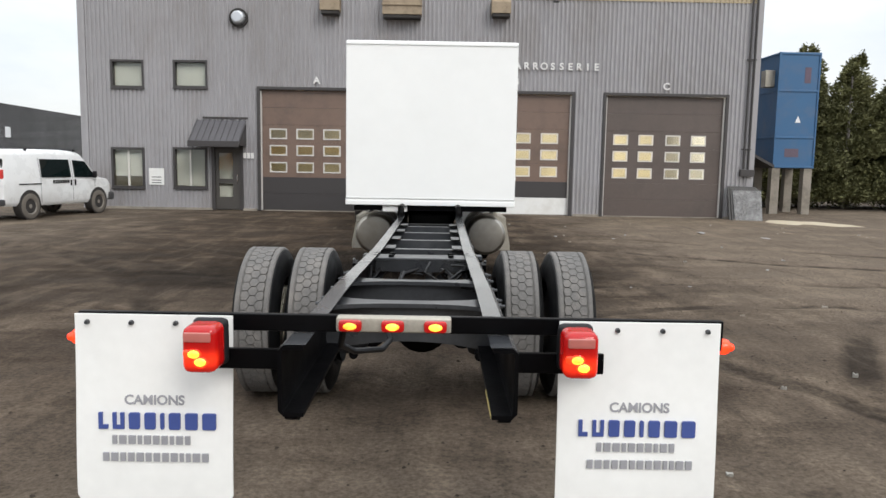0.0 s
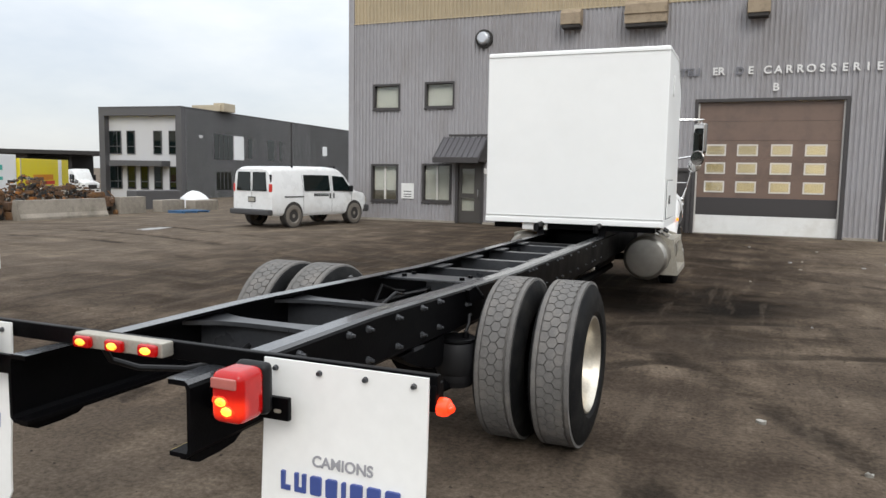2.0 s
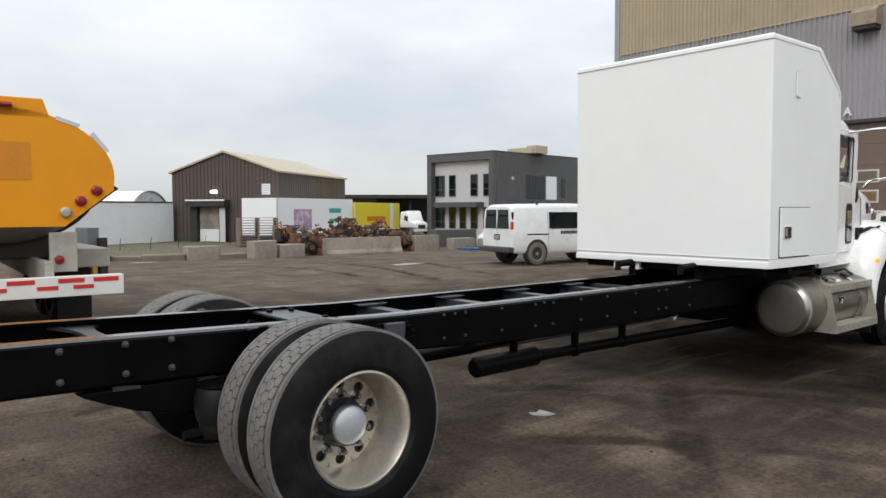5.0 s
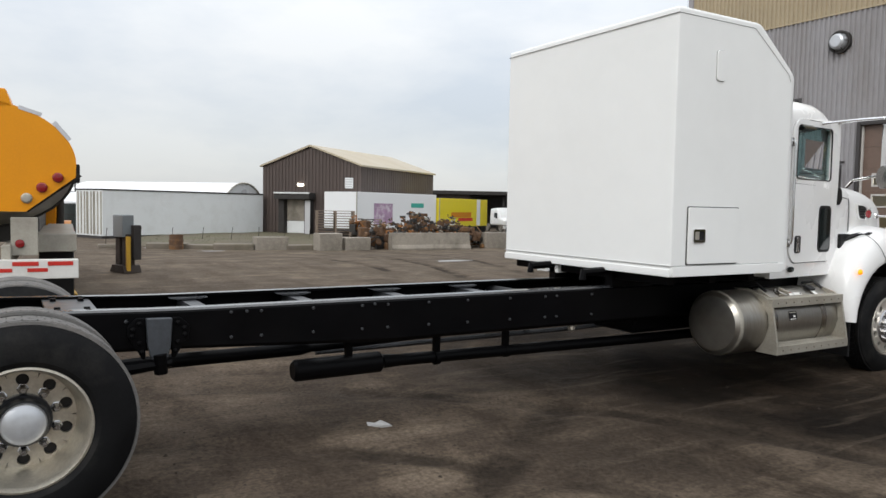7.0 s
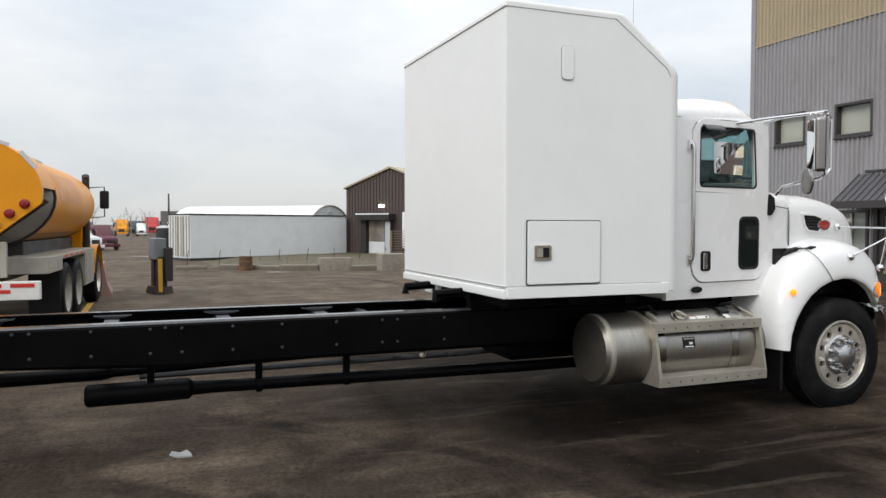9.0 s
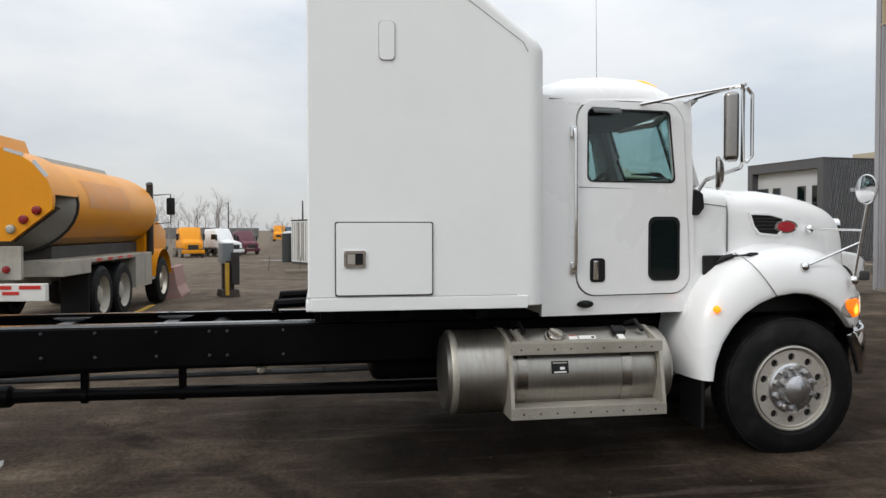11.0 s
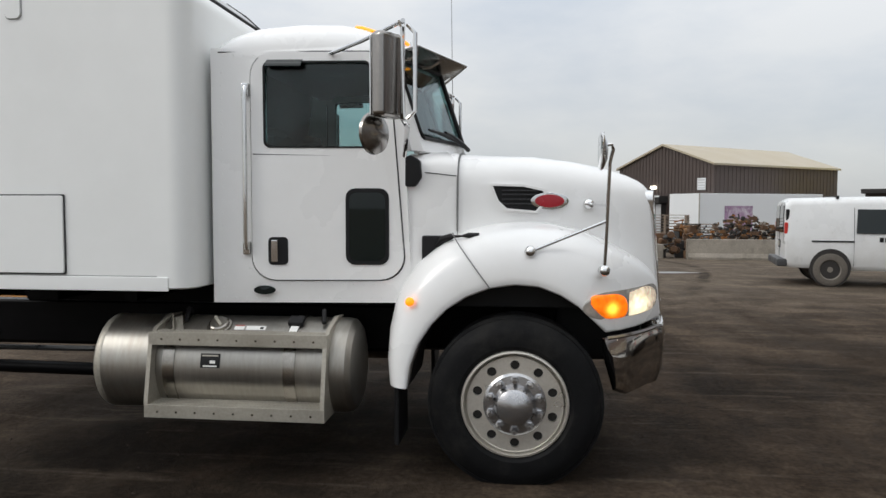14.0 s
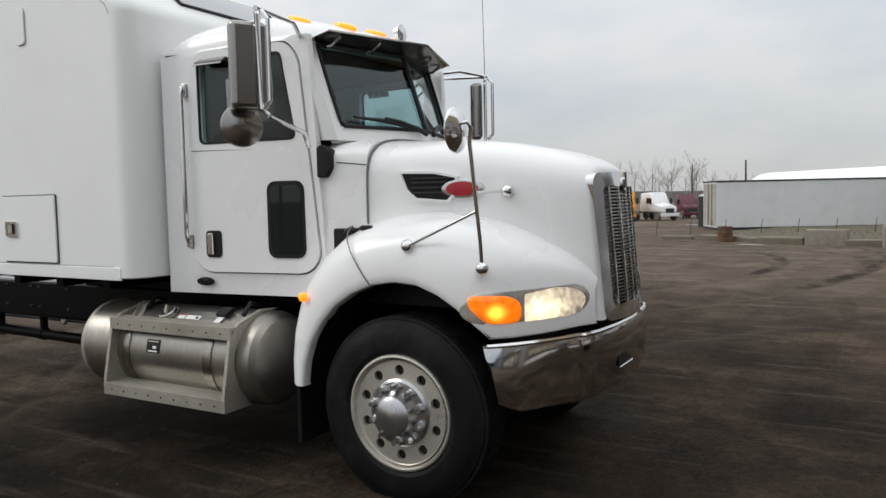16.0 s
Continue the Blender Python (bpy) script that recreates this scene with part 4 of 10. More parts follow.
# frame rails: channels that open inwards
for s in (1, -1):
    bm = B()
    prism(bm, [(s * 0.33, 1.0), (s * 0.40, 1.0), (s * 0.42, 0.98), (s * 0.42, 0.765), (s * 0.40, 0.745), (s * 0.33, 0.745), (s * 0.33, 0.76), (s * 0.40, 0.76), (s * 0.405, 0.775), (s * 0.405, 0.97), (s * 0.40, 0.985), (s * 0.33, 0.985)], "y", 3.90, 13.6)
    for cut in (5.2, 7.4, 7.5, 8.9):
        bmesh.ops.bisect_plane(bm, geom=bm.verts[:] + bm.edges[:] + bm.faces[:], plane_co=(0, cut, 0), plane_no=(0, 1, 0))
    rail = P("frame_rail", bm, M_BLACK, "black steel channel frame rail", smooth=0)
    # flange top: the sky's sheen is partly put into its paler colour
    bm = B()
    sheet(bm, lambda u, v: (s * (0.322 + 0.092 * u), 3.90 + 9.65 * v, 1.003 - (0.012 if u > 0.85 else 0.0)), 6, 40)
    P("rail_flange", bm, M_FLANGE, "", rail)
    # rail's drop plate at the tail
    bm = B()
    prism(bm, [(3.92, 0.755), (4.20, 0.755), (4.14, 0.72), (4.06, 0.712), (3.96, 0.712), (3.92, 0.73)], "x", s * 0.355, s * 0.40)
    P("tail_plate", bm, M_BLACK, "", rail)
    if s > 0:
        bm = B()
        sheet(bm, lambda u, v: (0.3285, 3.91 + 0.30 * v, 0.745 + 0.015 * u), 2, 12, 0.002)
        P("paint_mark", bm, M_YELLOWMARK, "yellow paint mark", rail)
    bolt = None
    for y in (4.51, 4.90, 5.08, 5.39, 5.69, 5.92, 6.37, 7.77, 7.87, 7.965, 8.32, 8.68, 8.776, 8.88, 9.215, 9.555, 9.95, 10.3, 10.42, 10.8):
        for z in ((0.955,) if y in (4.51, 4.90) else (0.948, 0.80) if y < 6 else (0.86,) if y < 7 else (0.902,) if y in (7.87, 8.776) else (0.902 - (y - 7.77) * 0.007, 0.742 - (y - 7.77) * 0.01)):
            if bolt is None:
                bm = B()
                lathe(bm, [(0.0, 0.019), (0.004, 0.019), (0.005, 0.016), (0.018, 0.015), (0.020, 0.009), (0.036, 0.008), (0.036, 0.0)], (0, 0, 0), "x", 7)
                bolt = P("bolt", bm, M_GREYMEM, "", rail, smooth=0)
                bolt.location = (s * 0.42, y, z)
                if s < 0:
                    bolt.rotation_euler = (0, 0, math.pi)
                bolt.data.transform(Matrix.Translation((0, 9.7, 0)))
                bolt.location = (s * 0.42, y - 9.7, z)
                bm = B()
                lathe(bm, [(0.0, 0.011), (0.005, 0.011), (0.006, 0.008), (0.016, 0.007), (0.016, 0.0)], (0, 0, 0), "x", 7)
                small = P("bolt", bm, M_GREYMEM, "", rail, smooth=0)
                small.data.transform(Matrix.Translation((0, 9.7, 0)))
                small.location = (s * 0.42, 7.15 - 9.7, 0.88)
                small.rotation_euler = bolt.rotation_euler
            else:
                b = bolt.copy()
                scene.collection.objects.link(b)
                b.location = (s * 0.42, y - 9.7, z)
                if y > 7:
                    b.data = small.data

# cross members
for k, y in enumerate((4.92, 5.65)):
    bm = B()
    n = 14
    rings = []
    for i in range(n + 1):
        t = i / n * 2 - 1
        wid = 0.045 + 0.10 * abs(t) ** 3
        x = 0.405 * t
        prof = [(-wid, 0.965), (wid, 0.965), (wid, 0.945), (0.02, 0.94), (0.015, 0.80 - 0.05 * t * t), (wid * 0.8, 0.79 - 0.05 * t * t), (wid * 0.8, 0.775 - 0.05 * t * t), (-0.02, 0.775 - 0.05 * t * t), (-0.015, 0.94), (-wid, 0.945)]
        rings.append([(x, y + a, z) for a, z in prof])
    skin(bm, rings)
    P("crossmember", bm, M_GREYMEM, "dusty grey waisted crossmember", smooth=0)
for k, y in enumerate((7.65, 8.42, 9.20, 9.95)):
    bm = B()
    prism(bm, [(y - 0.05, 0.965), (y + 0.05, 0.965), (y + 0.05, 0.95), (y - 0.03, 0.945), (y - 0.03, 0.80), (y + 0.05, 0.79), (y + 0.05, 0.775), (y - 0.05, 0.775)], "x", -0.405, 0.405)
    cm = P("crossmember", bm, M_GREYMEM, "dusty grey channel crossmember", smooth=0)
    for s in (1, -1):
        bm = B()
        prism(bm, [(y - 0.13, 0.984), (y + 0.13, 0.984), (y + 0.08, 0.972), (y - 0.08, 0.972)], "x", s * 0.24, s * 0.40)
        P("gusset", bm, M_GREYMEM, "", cm, smooth=0)
bm = B()
box(bm, -0.40, 0.40, 6.74, 7.02, 0.965, 0.985, 0.006)
plate = P("suspension_plate", bm, M_GREYMEM, "dusty bolted suspension crossmember plate")
for x in (-0.34, -0.22, 0.22, 0.34):
    for y in (6.80, 6.96):
        bm = B()
        lathe(bm, [(0.0, 0.02), (0.018, 0.02), (0.018, 0.0)], (x, y, 0.986), "z", 6)
        P("bolt", bm, M_BLACK, "", plate, smooth=0)
# hoses and cables between the rails
for k in range(7):
    bm = B()
    random.seed(20 + k)
    x, pts = random.uniform(-0.3, 0.3), []
    for i in range(8):
        x += random.uniform(-0.12, 0.12)
        pts.append((max(-0.36, min(0.36, x)), 5.9 + i * 0.17 + random.uniform(-0.03, 0.03), 0.80 + random.uniform(-0.05, 0.12)))
    rod(bm, pts, 0.011, 6)
    P("hose", bm, M_PLASTIC)
for s in (1, -1):
    bm = B()
    rod(bm, [(s * 0.37, 5.3, 0.80), (s * 0.38, 6.0, 0.79), (s * 0.37, 8.0, 0.80), (s * 0.38, 12.0, 0.80)], 0.016, 6)
    P("brake_line", bm, M_PLASTIC)
random.seed(5)

# rear axle, springs, air tanks
axle = P("rear_axle", rod(B(), [(-0.62, 6.605, 0.50), (-0.35, 6.605, 0.50), (-0.25, 6.605, 0.50), (0.25, 6.605, 0.50), (0.35, 6.605, 0.50), (0.62, 6.605, 0.50)], [0.07, 0.075, 0.12, 0.12, 0.075, 0.07], 14), M_BLACK)
bm = B()
lathe(bm, [(-0.24, 0.0), (-0.22, 0.10), (-0.14, 0.19), (0.0, 0.22), (0.12, 0.18), (0.22, 0.09), (0.34, 0.06), (0.34, 0.0)], (0.02, 6.605, 0.50), "y", 22)
P("differential", bm, M_BLACK, "", axle)
for s in (1, -1):
    bm = B()
    rod(bm, [(s * 0.40, 5.98, 0.415), (s * 0.42, 6.25, 0.42), (s * 0.46, 6.605, 0.58), (s * 0.46, 7.1, 0.60), (s * 0.45, 7.4, 0.62)], [0.03, 0.05, 0.06, 0.045, 0.03], 8)
    P("leaf_spring", bm, M_BLACK, "", axle)
    bm = B()
    lathe(bm, [(0.40, 0.0), (0.40, 0.098), (0.425, 0.106), (0.44, 0.112), (0.475, 0.112), (0.49, 0.122), (0.55, 0.134), (0.62, 0.134), (0.665, 0.122), (0.685, 0.10)], (s * 0.435, 6.17, 0), "z", 28, caps=True)
    spring = P("air_spring", bm, M_PLASTIC, "black rubber air spring", axle)
    bm = B()
    lathe(bm, [(0.672, 0.0), (0.672, 0.118), (0.680, 0.124), (0.692, 0.122), (0.697, 0.108), (0.697, 0.0)], (s * 0.435, 6.17, 0), "z", 28)
    P("top_plate", bm, M_BLACK, "", spring)
    bm = B()
    lathe(bm, [(0.697, 0.02), (0.73, 0.018), (0.73, 0.0)], (s * 0.50, 6.16, 0), "z", 8)
    P("stud", bm, M_BLACK, "", spring, smooth=0)
    bm = B()
    rod(bm, [(s * 0.47, 6.22, 0.70), (s * 0.48, 6.26, 0.76), (s * 0.455, 6.33, 0.80), (s * 0.44, 6.40, 0.79)], 0.011, 7)
    P("air_hose", bm, M_PLASTIC, "", spring)
    # deep web plate of the axle's trailing arm, rounded below
    bm = B()
    prism(bm, [(5.46, 0.725), (6.06, 0.725), (6.08, 0.60), (6.02, 0.545), (5.90, 0.555), (5.74, 0.60), (5.60, 0.655), (5.50, 0.70)], "x", s * 0.33, s * 0.405, 0.012)
    P("arm_plate", bm, M_BLACK, "", axle)
    # bent bracket over the wheel, paler along its edge
    bm = B()
    prism(bm, [(6.33, 0.955), (6.44, 0.965), (6.60, 0.865), (6.58, 0.855), (6.36, 0.865)], "x", s * 0.424, s * 0.452, 0.004)
    P("bump_bracket", bm, M_BLACK, "", axle)
    bm = B()
    rod(bm, [(s * 0.446, 6.40, 0.965), (s * 0.452, 6.44, 0.968), (s * 0.452, 6.60, 0.868)], 0.009, 6)
    P("bracket_edge", bm, M_GREYMEM, "", axle)
    bm = B()
    lathe(bm, [(-0.12, 0.0), (-0.12, 0.085), (-0.02, 0.09), (0.0, 0.10), (0.02, 0.09), (0.13, 0.085), (0.13, 0.0)], (s * 0.30, 6.30, 0.50), "y", 16)
    P("brake_chamber", bm, M_BLACK, "", axle)
    # the rear spring hanger, pale worn plate and round forging
    bm = B()
    prism(bm, [(7.255, 0.955), (7.405, 0.955), (7.395, 0.78), (7.375, 0.70), (7.285, 0.70), (7.265, 0.78)], "x", s * 0.425, s * 0.478, 0.008)
    hg = P("spring_hanger", bm, mat("worn_hanger_%d" % s, (0.045, 0.05, 0.058), 0.38, vary=0.3) if s == 1 else M_GREYMEM, "worn grey spring hanger")
    for e in (-1, 1):
        bm = B()
        yy = 7.33 + e * 0.075
        prism(bm, [(yy, 0.955), (yy + e * 0.05, 0.955), (yy + e * 0.105, 0.90), (yy + e * 0.10, 0.83), (yy + e * 0.05, 0.77), (yy + e * 0.02, 0.70), (yy, 0.70)], "x", s * 0.422, s * 0.448, 0.006)
        gs = P("gusset", bm, M_BLACK, "", hg)
        for dy, z in ((0.035, 0.92), (0.072, 0.885), (0.075, 0.845), (0.035, 0.80), (0.02, 0.745)):
            bm = B()
            lathe(bm, [(s * 0.448, 0.017), (s * 0.458, 0.016), (s * 0.462, 0.009), (s * 0.475, 0.008), (s * 0.475, 0.0)], (0, yy + e * dy, z), "x", 7)
            P("bolt", bm, M_BLACK, "", hg, smooth=0)
    bm = B()
    rod(bm, [(s * 0.47, 7.33, 0.68), (s * 0.46, 7.34, 0.56)], 0.04, 10)
    P("shackle", bm, M_BLACK, "", hg)
# driveshaft, exhaust pipe with its fat end, hangers
bm = B()
rod(bm, [(0.05, 6.9, 0.52), (0.05, 7.1, 0.535), (0.05, 7.5, 0.545), (0.05, 8.36, 0.55), (0.05, 8.44, 0.55), (0.06, 9.2, 0.575), (0.05, 11.9, 0.66)], [0.04, 0.042, 0.048, 0.046, 0.03, 0.03, 0.045], 14)
P("driveshaft", bm, M_BLACK)
bm = B()
rod(bm, [(0.18, 8.26, 0.425), (0.18, 8.28, 0.425), (0.18, 8.93, 0.43), (0.18, 8.96, 0.43)], [0.06, 0.077, 0.077, 0.05], 18)
pipe = P("exhaust_tailpipe", bm, M_BLACK, "gloss black muffler end and exhaust pipe")
bm = B()
rod(bm, [(0.18, 8.95, 0.43), (0.18, 9.1, 0.428), (0.20, 10.4, 0.418), (0.22, 11.6, 0.41), (0.22, 12.6, 0.41)], [0.052, 0.046, 0.046, 0.046, 0.046], 14)
P("pipe", bm, M_BLACK, "", pipe)
for y in (8.68, 9.42, 10.08):
    bm = B()
    box(bm, 0.165, 0.215, y - 0.025, y + 0.025, 0.43, 0.78, 0.006)
    P("hanger", bm, M_BLACK, "", pipe)
    bm = B()
    lathe(bm, [(-0.02, 0.048), (-0.02, 0.056), (0.02, 0.056), (0.02, 0.048)], (0.19, y, 0.42), "y", 14)
    P("clamp", bm, M_BLACK, "", pipe)
bm = B()
box(bm, -0.30, 0.30, 11.42, 12.6, 0.47, 0.96, 0.06)
P("gearbox", bm, M_BLACK, "black gearbox housing")
bm = B()
lathe(bm, [(-0.35, 0.0), (-0.33, 0.11), (0.33, 0.11), (0.35, 0.0)], (0.0, 10.30, 0.86), "x", 18)
P("air_tank", bm, M_BLACK)
bm = B()
for k, (dy, dz, r) in enumerate(((0.0, 0.0, 0.035), (0.035, 0.03, 0.025), (-0.03, 0.035, 0.022), (0.01, 0.06, 0.02))):
    bmesh.ops.create_icosphere(bm, subdivisions=1, radius=r, matrix=Matrix.Translation((0.36, 10.64 + dy, 0.595 + dz)))
rod(bm, [(0.36, 10.64, 0.58), (0.35, 10.64, 0.72)], 0.012, 6)
P("brake_valve", bm, M_STEP, "pale cast valve")
bm = B()
rod(bm, [(-0.26, 8.6, 0.45), (-0.26, 11.2, 0.46), (-0.22, 11.6, 0.48)], 0.022, 8)
P("return_pipe", bm, M_GREYMEM)
for y, z in ((9.9, 0.67), (11.05, 0.67)):
    bm = B()
    rod(bm, [(0.40, y, 0.71), (0.40, y + 0.015, z), (0.41, y - 0.02, z - 0.02)], [0.02, 0.012, 0.006], 6)
    P("hose_clip", bm, M_PLASTIC)


def tyre(parent, u0, u1, y, s, tread_label=""):
    """A lorry tyre from u0 to u1 across (u1 is the outer side)."""
    R, r = (0.512 if y < 10 else 0.495), 0.300
    zc = 0.505 if y < 10 else 0.455
    w = u1 - u0
    d = 1 if w > 0 else -1
    aw = abs(w)
    bm = B()
    prof = [(0.02, r), (0.0, r + 0.03), (-0.004, r + 0.10), (0.012, R - 0.055), (0.032, R - 0.016), (0.05, R - 0.008),
            (aw - 0.05, R - 0.008), (aw - 0.032, R - 0.016), (aw - 0.012, R - 0.055), (aw + 0.004, r + 0.10), (aw, r + 0.03), (aw - 0.02, r)]
    lathe(bm, [(u0 + d * a, q) for a, q in prof], (0, y, zc), "x", 56)
    t = part("tyre", bm, M_RUBBER, parent)
    # tread: shoulder ribs and three rows of close-set blocks
    bm = B()
    for a, b in ((0.038, 0.075), (aw - 0.075, aw - 0.038)):
        lathe(bm, [(u0 + d * a, R - 0.02), (u0 + d * (a + 0.004), R - 0.003), (u0 + d * (a + 0.012), R + 0.003), (u0 + d * (b - 0.003), R + 0.004), (u0 + d * b, R - 0.012)], (0, y, zc), "x", 72)
    n = 50
    w3 = (aw - 0.150) / 3
    half = math.pi / n
    gap = 0.0030 / R
    for r3 in range(3):
        c = 0.075 + (r3 + 0.5) * w3
        for k in range(n):
            mid = (k + 0.5 * (r3 % 2)) / n * math.tau
            q = []
            for rr in (R - 0.010, R + 0.004):
                for e, uu in ((-1, -0.31), (0, -0.63), (1, -0.31), (1, 0.31), (0, 0.63), (-1, 0.31)):
                    uu = max(0.077, min(aw - 0.077, c + uu * w3))
                    q.append(bm.verts.new((u0 + d * uu, y + rr * math.cos(mid + e * (half - gap)), zc + rr * math.sin(mid + e * (half - gap)))))
            bm.faces.new(q[6:])
            for i in range(6):
                j = (i + 1) % 6
                bm.faces.new((q[i], q[j], q[6 + j], q[6 + i]))
    part("tread", bm, M_TREAD if y < 10 else M_RUBBER, parent, tread_label, smooth=0)
    bm = B()
    lathe(bm, [(u0 + d * 0.07, R - 0.0065), (u0 + d * (aw - 0.07), R - 0.0065)], (0, y, zc), "x", 72)
    part("tread_groove", bm, M_GROOVE if y < 10 else M_RUBBER, parent)
    return t


def nuts(parent, u, y, radius, count, s, size=0.022, length=0.05, m=None):
    first = None
    for k in range(count):
        a = (k + 0.5) * math.tau / count
        if first is None:
            bm = B()
            lathe(bm, [(0.0, size * 1.25), (0.008, size * 1.25), (0.010, size), (length * 0.6, size), (length, size * 0.6), (length, 0.0)], (0, 0, 0), "x", 6)
            for v in bm.verts:
                v.co.x *= s
            first = part("wheel_nut", bm, m or M_CHROME, parent, smooth=0)
            first.data.transform(Matrix.Translation(ORG[parent]))
            nob = first
        else:
            nob = first.copy()
            scene.collection.objects.link(nob)
        nob.location = Vector((u, y + radius * math.cos(a), (0.505 if y < 10 else 0.455) + radius * math.sin(a))) - ORG[parent]


def disc(parent, u_face, u_rim, y, s, holes, hole_r, ring_r, hub_r, r_out, m):
    """A wheel disc with round hand holes: a plate at u_face inside a rim well that reaches out to u_rim."""
    bm = B()
    n = holes * 8
    rad_in, rad_out = hub_r, r_out
    # plate: sectors, each with one hole
    for k in range(holes):
        c = (k + 0.5) * math.tau / holes
        half = math.pi / holes
        inner, outer = [], []
        for i in range(16):
            a = i / 16 * math.tau
            inner.append((ring_r * math.cos(c) + hole_r * math.cos(a + c), ring_r * math.sin(c) + hole_r * math.sin(a + c)))
            # outline of the sector, met by the same angle
            ca, sa = math.cos(a), math.sin(a)
            t = 1.0
            lo, hi = 0.0, 0.4
            for _ in range(24):
                mid = (lo + hi) / 2
                px, py = ring_r + mid * ca, mid * sa
                rr, an = math.hypot(px, py), math.atan2(py, px)
                if rad_in < rr < rad_out and abs(an) < half:
                    lo = mid
                else:
                    hi = mid
            px, py = ring_r + lo * ca, lo * sa
            outer.append((px * math.cos(c) - py * math.sin(c), px * math.sin(c) + py * math.cos(c)))
        ringed(bm, [(y + a, (0.505 if y < 10 else 0.455) + b) for a, b in outer], [(y + a, (0.505 if y < 10 else 0.455) + b) for a, b in inner], "x", u_face, u_face - s * 0.02)
    bmesh.ops.remove_doubles(bm, verts=bm.verts, dist=0.002)
    w = part("wheel_disc", bm, m, parent, smooth=0)
    bm = B()
    lathe(bm, [(u_rim - s * 0.012, 0.306), (u_rim, 0.302), (u_rim + s * 0.002, 0.292), (u_rim - s * 0.02, 0.280), (u_rim - s * 0.05, 0.274), (u_face + s * 0.01, r_out + 0.004), (u_face - s * 0.01, r_out - 0.004)], (0, y, 0.505 if y < 10 else 0.455), "x", 56)
    part("rim", bm, m, parent, "dull aluminium rim")
    bm = B()
    lathe(bm, [(u_face - s * 0.035, 0.0), (u_face - s * 0.035, r_out)], (0, y, 0.505 if y < 10 else 0.455), "x", 32)
    part("brake_drum", bm, M_VENTDARK, parent)
    return w


for s in (1, -1):
    # rear twin wheels
    for inner in (1, 0):
        w = thing("rear_wheel", (0, 6.605 - 9.7, 0), org=(0, 6.605, 0))
        w.parent = truck
        u0, u1 = ((0.535, 0.835) if inner else (0.882, 1.185))
        if s < 0:
            u0, u1 = u0 + 0.05, u1 + 0.05
        tyre(w, s * u0, s * u1, 6.605, s, "grey dusty lug tread")
        if not inner:
            disc(w, s * 0.955, s * 1.172, 6.605, s, 10, 0.030, 0.200, 0.12, 0.240, M_RIM)
            bm = B()
            lathe(bm, [(s * 0.98, 0.106), (s * 1.045, 0.104), (s * 1.062, 0.097), (s * 1.075, 0.08), (s * 1.082, 0.05), (s * 1.085, 0.0)], (0, 6.605, 0.505), "x", 32)
            part("hub", bm, M_CAPSTEEL, w, "pale smooth steel hub")
            bm = B()
            lathe(bm, [(s * 0.94, 0.132), (s * 0.985, 0.130), (s * 1.0, 0.118), (s * 1.04, 0.112), (s * 1.05, 0.100)], (0, 6.605, 0.505), "x", 28)
            part("hub_flange", bm, M_GREYMEM, w)
            nuts(w, s * 0.95, 6.605, 0.155, 10, s, 0.022, 0.06, M_HUBCAP)
        else:
            bm = B()
            lathe(bm, [(s * 0.54, 0.30), (s * 0.60, 0.27), (s * 0.60, 0.0)], (0, 6.605, 0.505), "x", 32)
            part("rim", bm, M_BLACK, w)
    # front wheel
    w = thing("front_wheel", (0, 14.36 - 9.7, 0), org=(0, 14.36, 0))
    w.parent = truck
    tyre(w, s * 0.70, s * 0.99, 14.36, s)
    disc(w, s * 0.965, s * 0.985, 14.36, s, 10, 0.027, 0.222, 0.13, 0.270, M_RIMF)
    bm = B()
    lathe(bm, [(s * 0.95, 0.178), (s * 0.975, 0.178), (s * 0.985, 0.165), (s * 0.99, 0.12), (s * 1.01, 0.112), (s * 1.045, 0.10), (s * 1.065, 0.07), (s * 1.07, 0.0)], (0, 14.36, 0.455), "x", 36)
    part("hub_cap", bm, M_HUBCAP, w, "scuffed chrome hub cap")
    nuts(w, s * 0.985, 14.36, 0.143, 10, s, 0.021, 0.055, M_HUBCAP)
bm = B()
rod(bm, [(-0.7, 14.36, 0.46), (-0.3, 14.36, 0.36), (0.3, 14.36, 0.36), (0.7, 14.36, 0.46)], 0.06, 10)
P("front_axle", bm, M_BLACK)

M_FADEDRED = mat("faded_red_lens", (0.42, 0.13, 0.11), 0.2, vary=0.1)
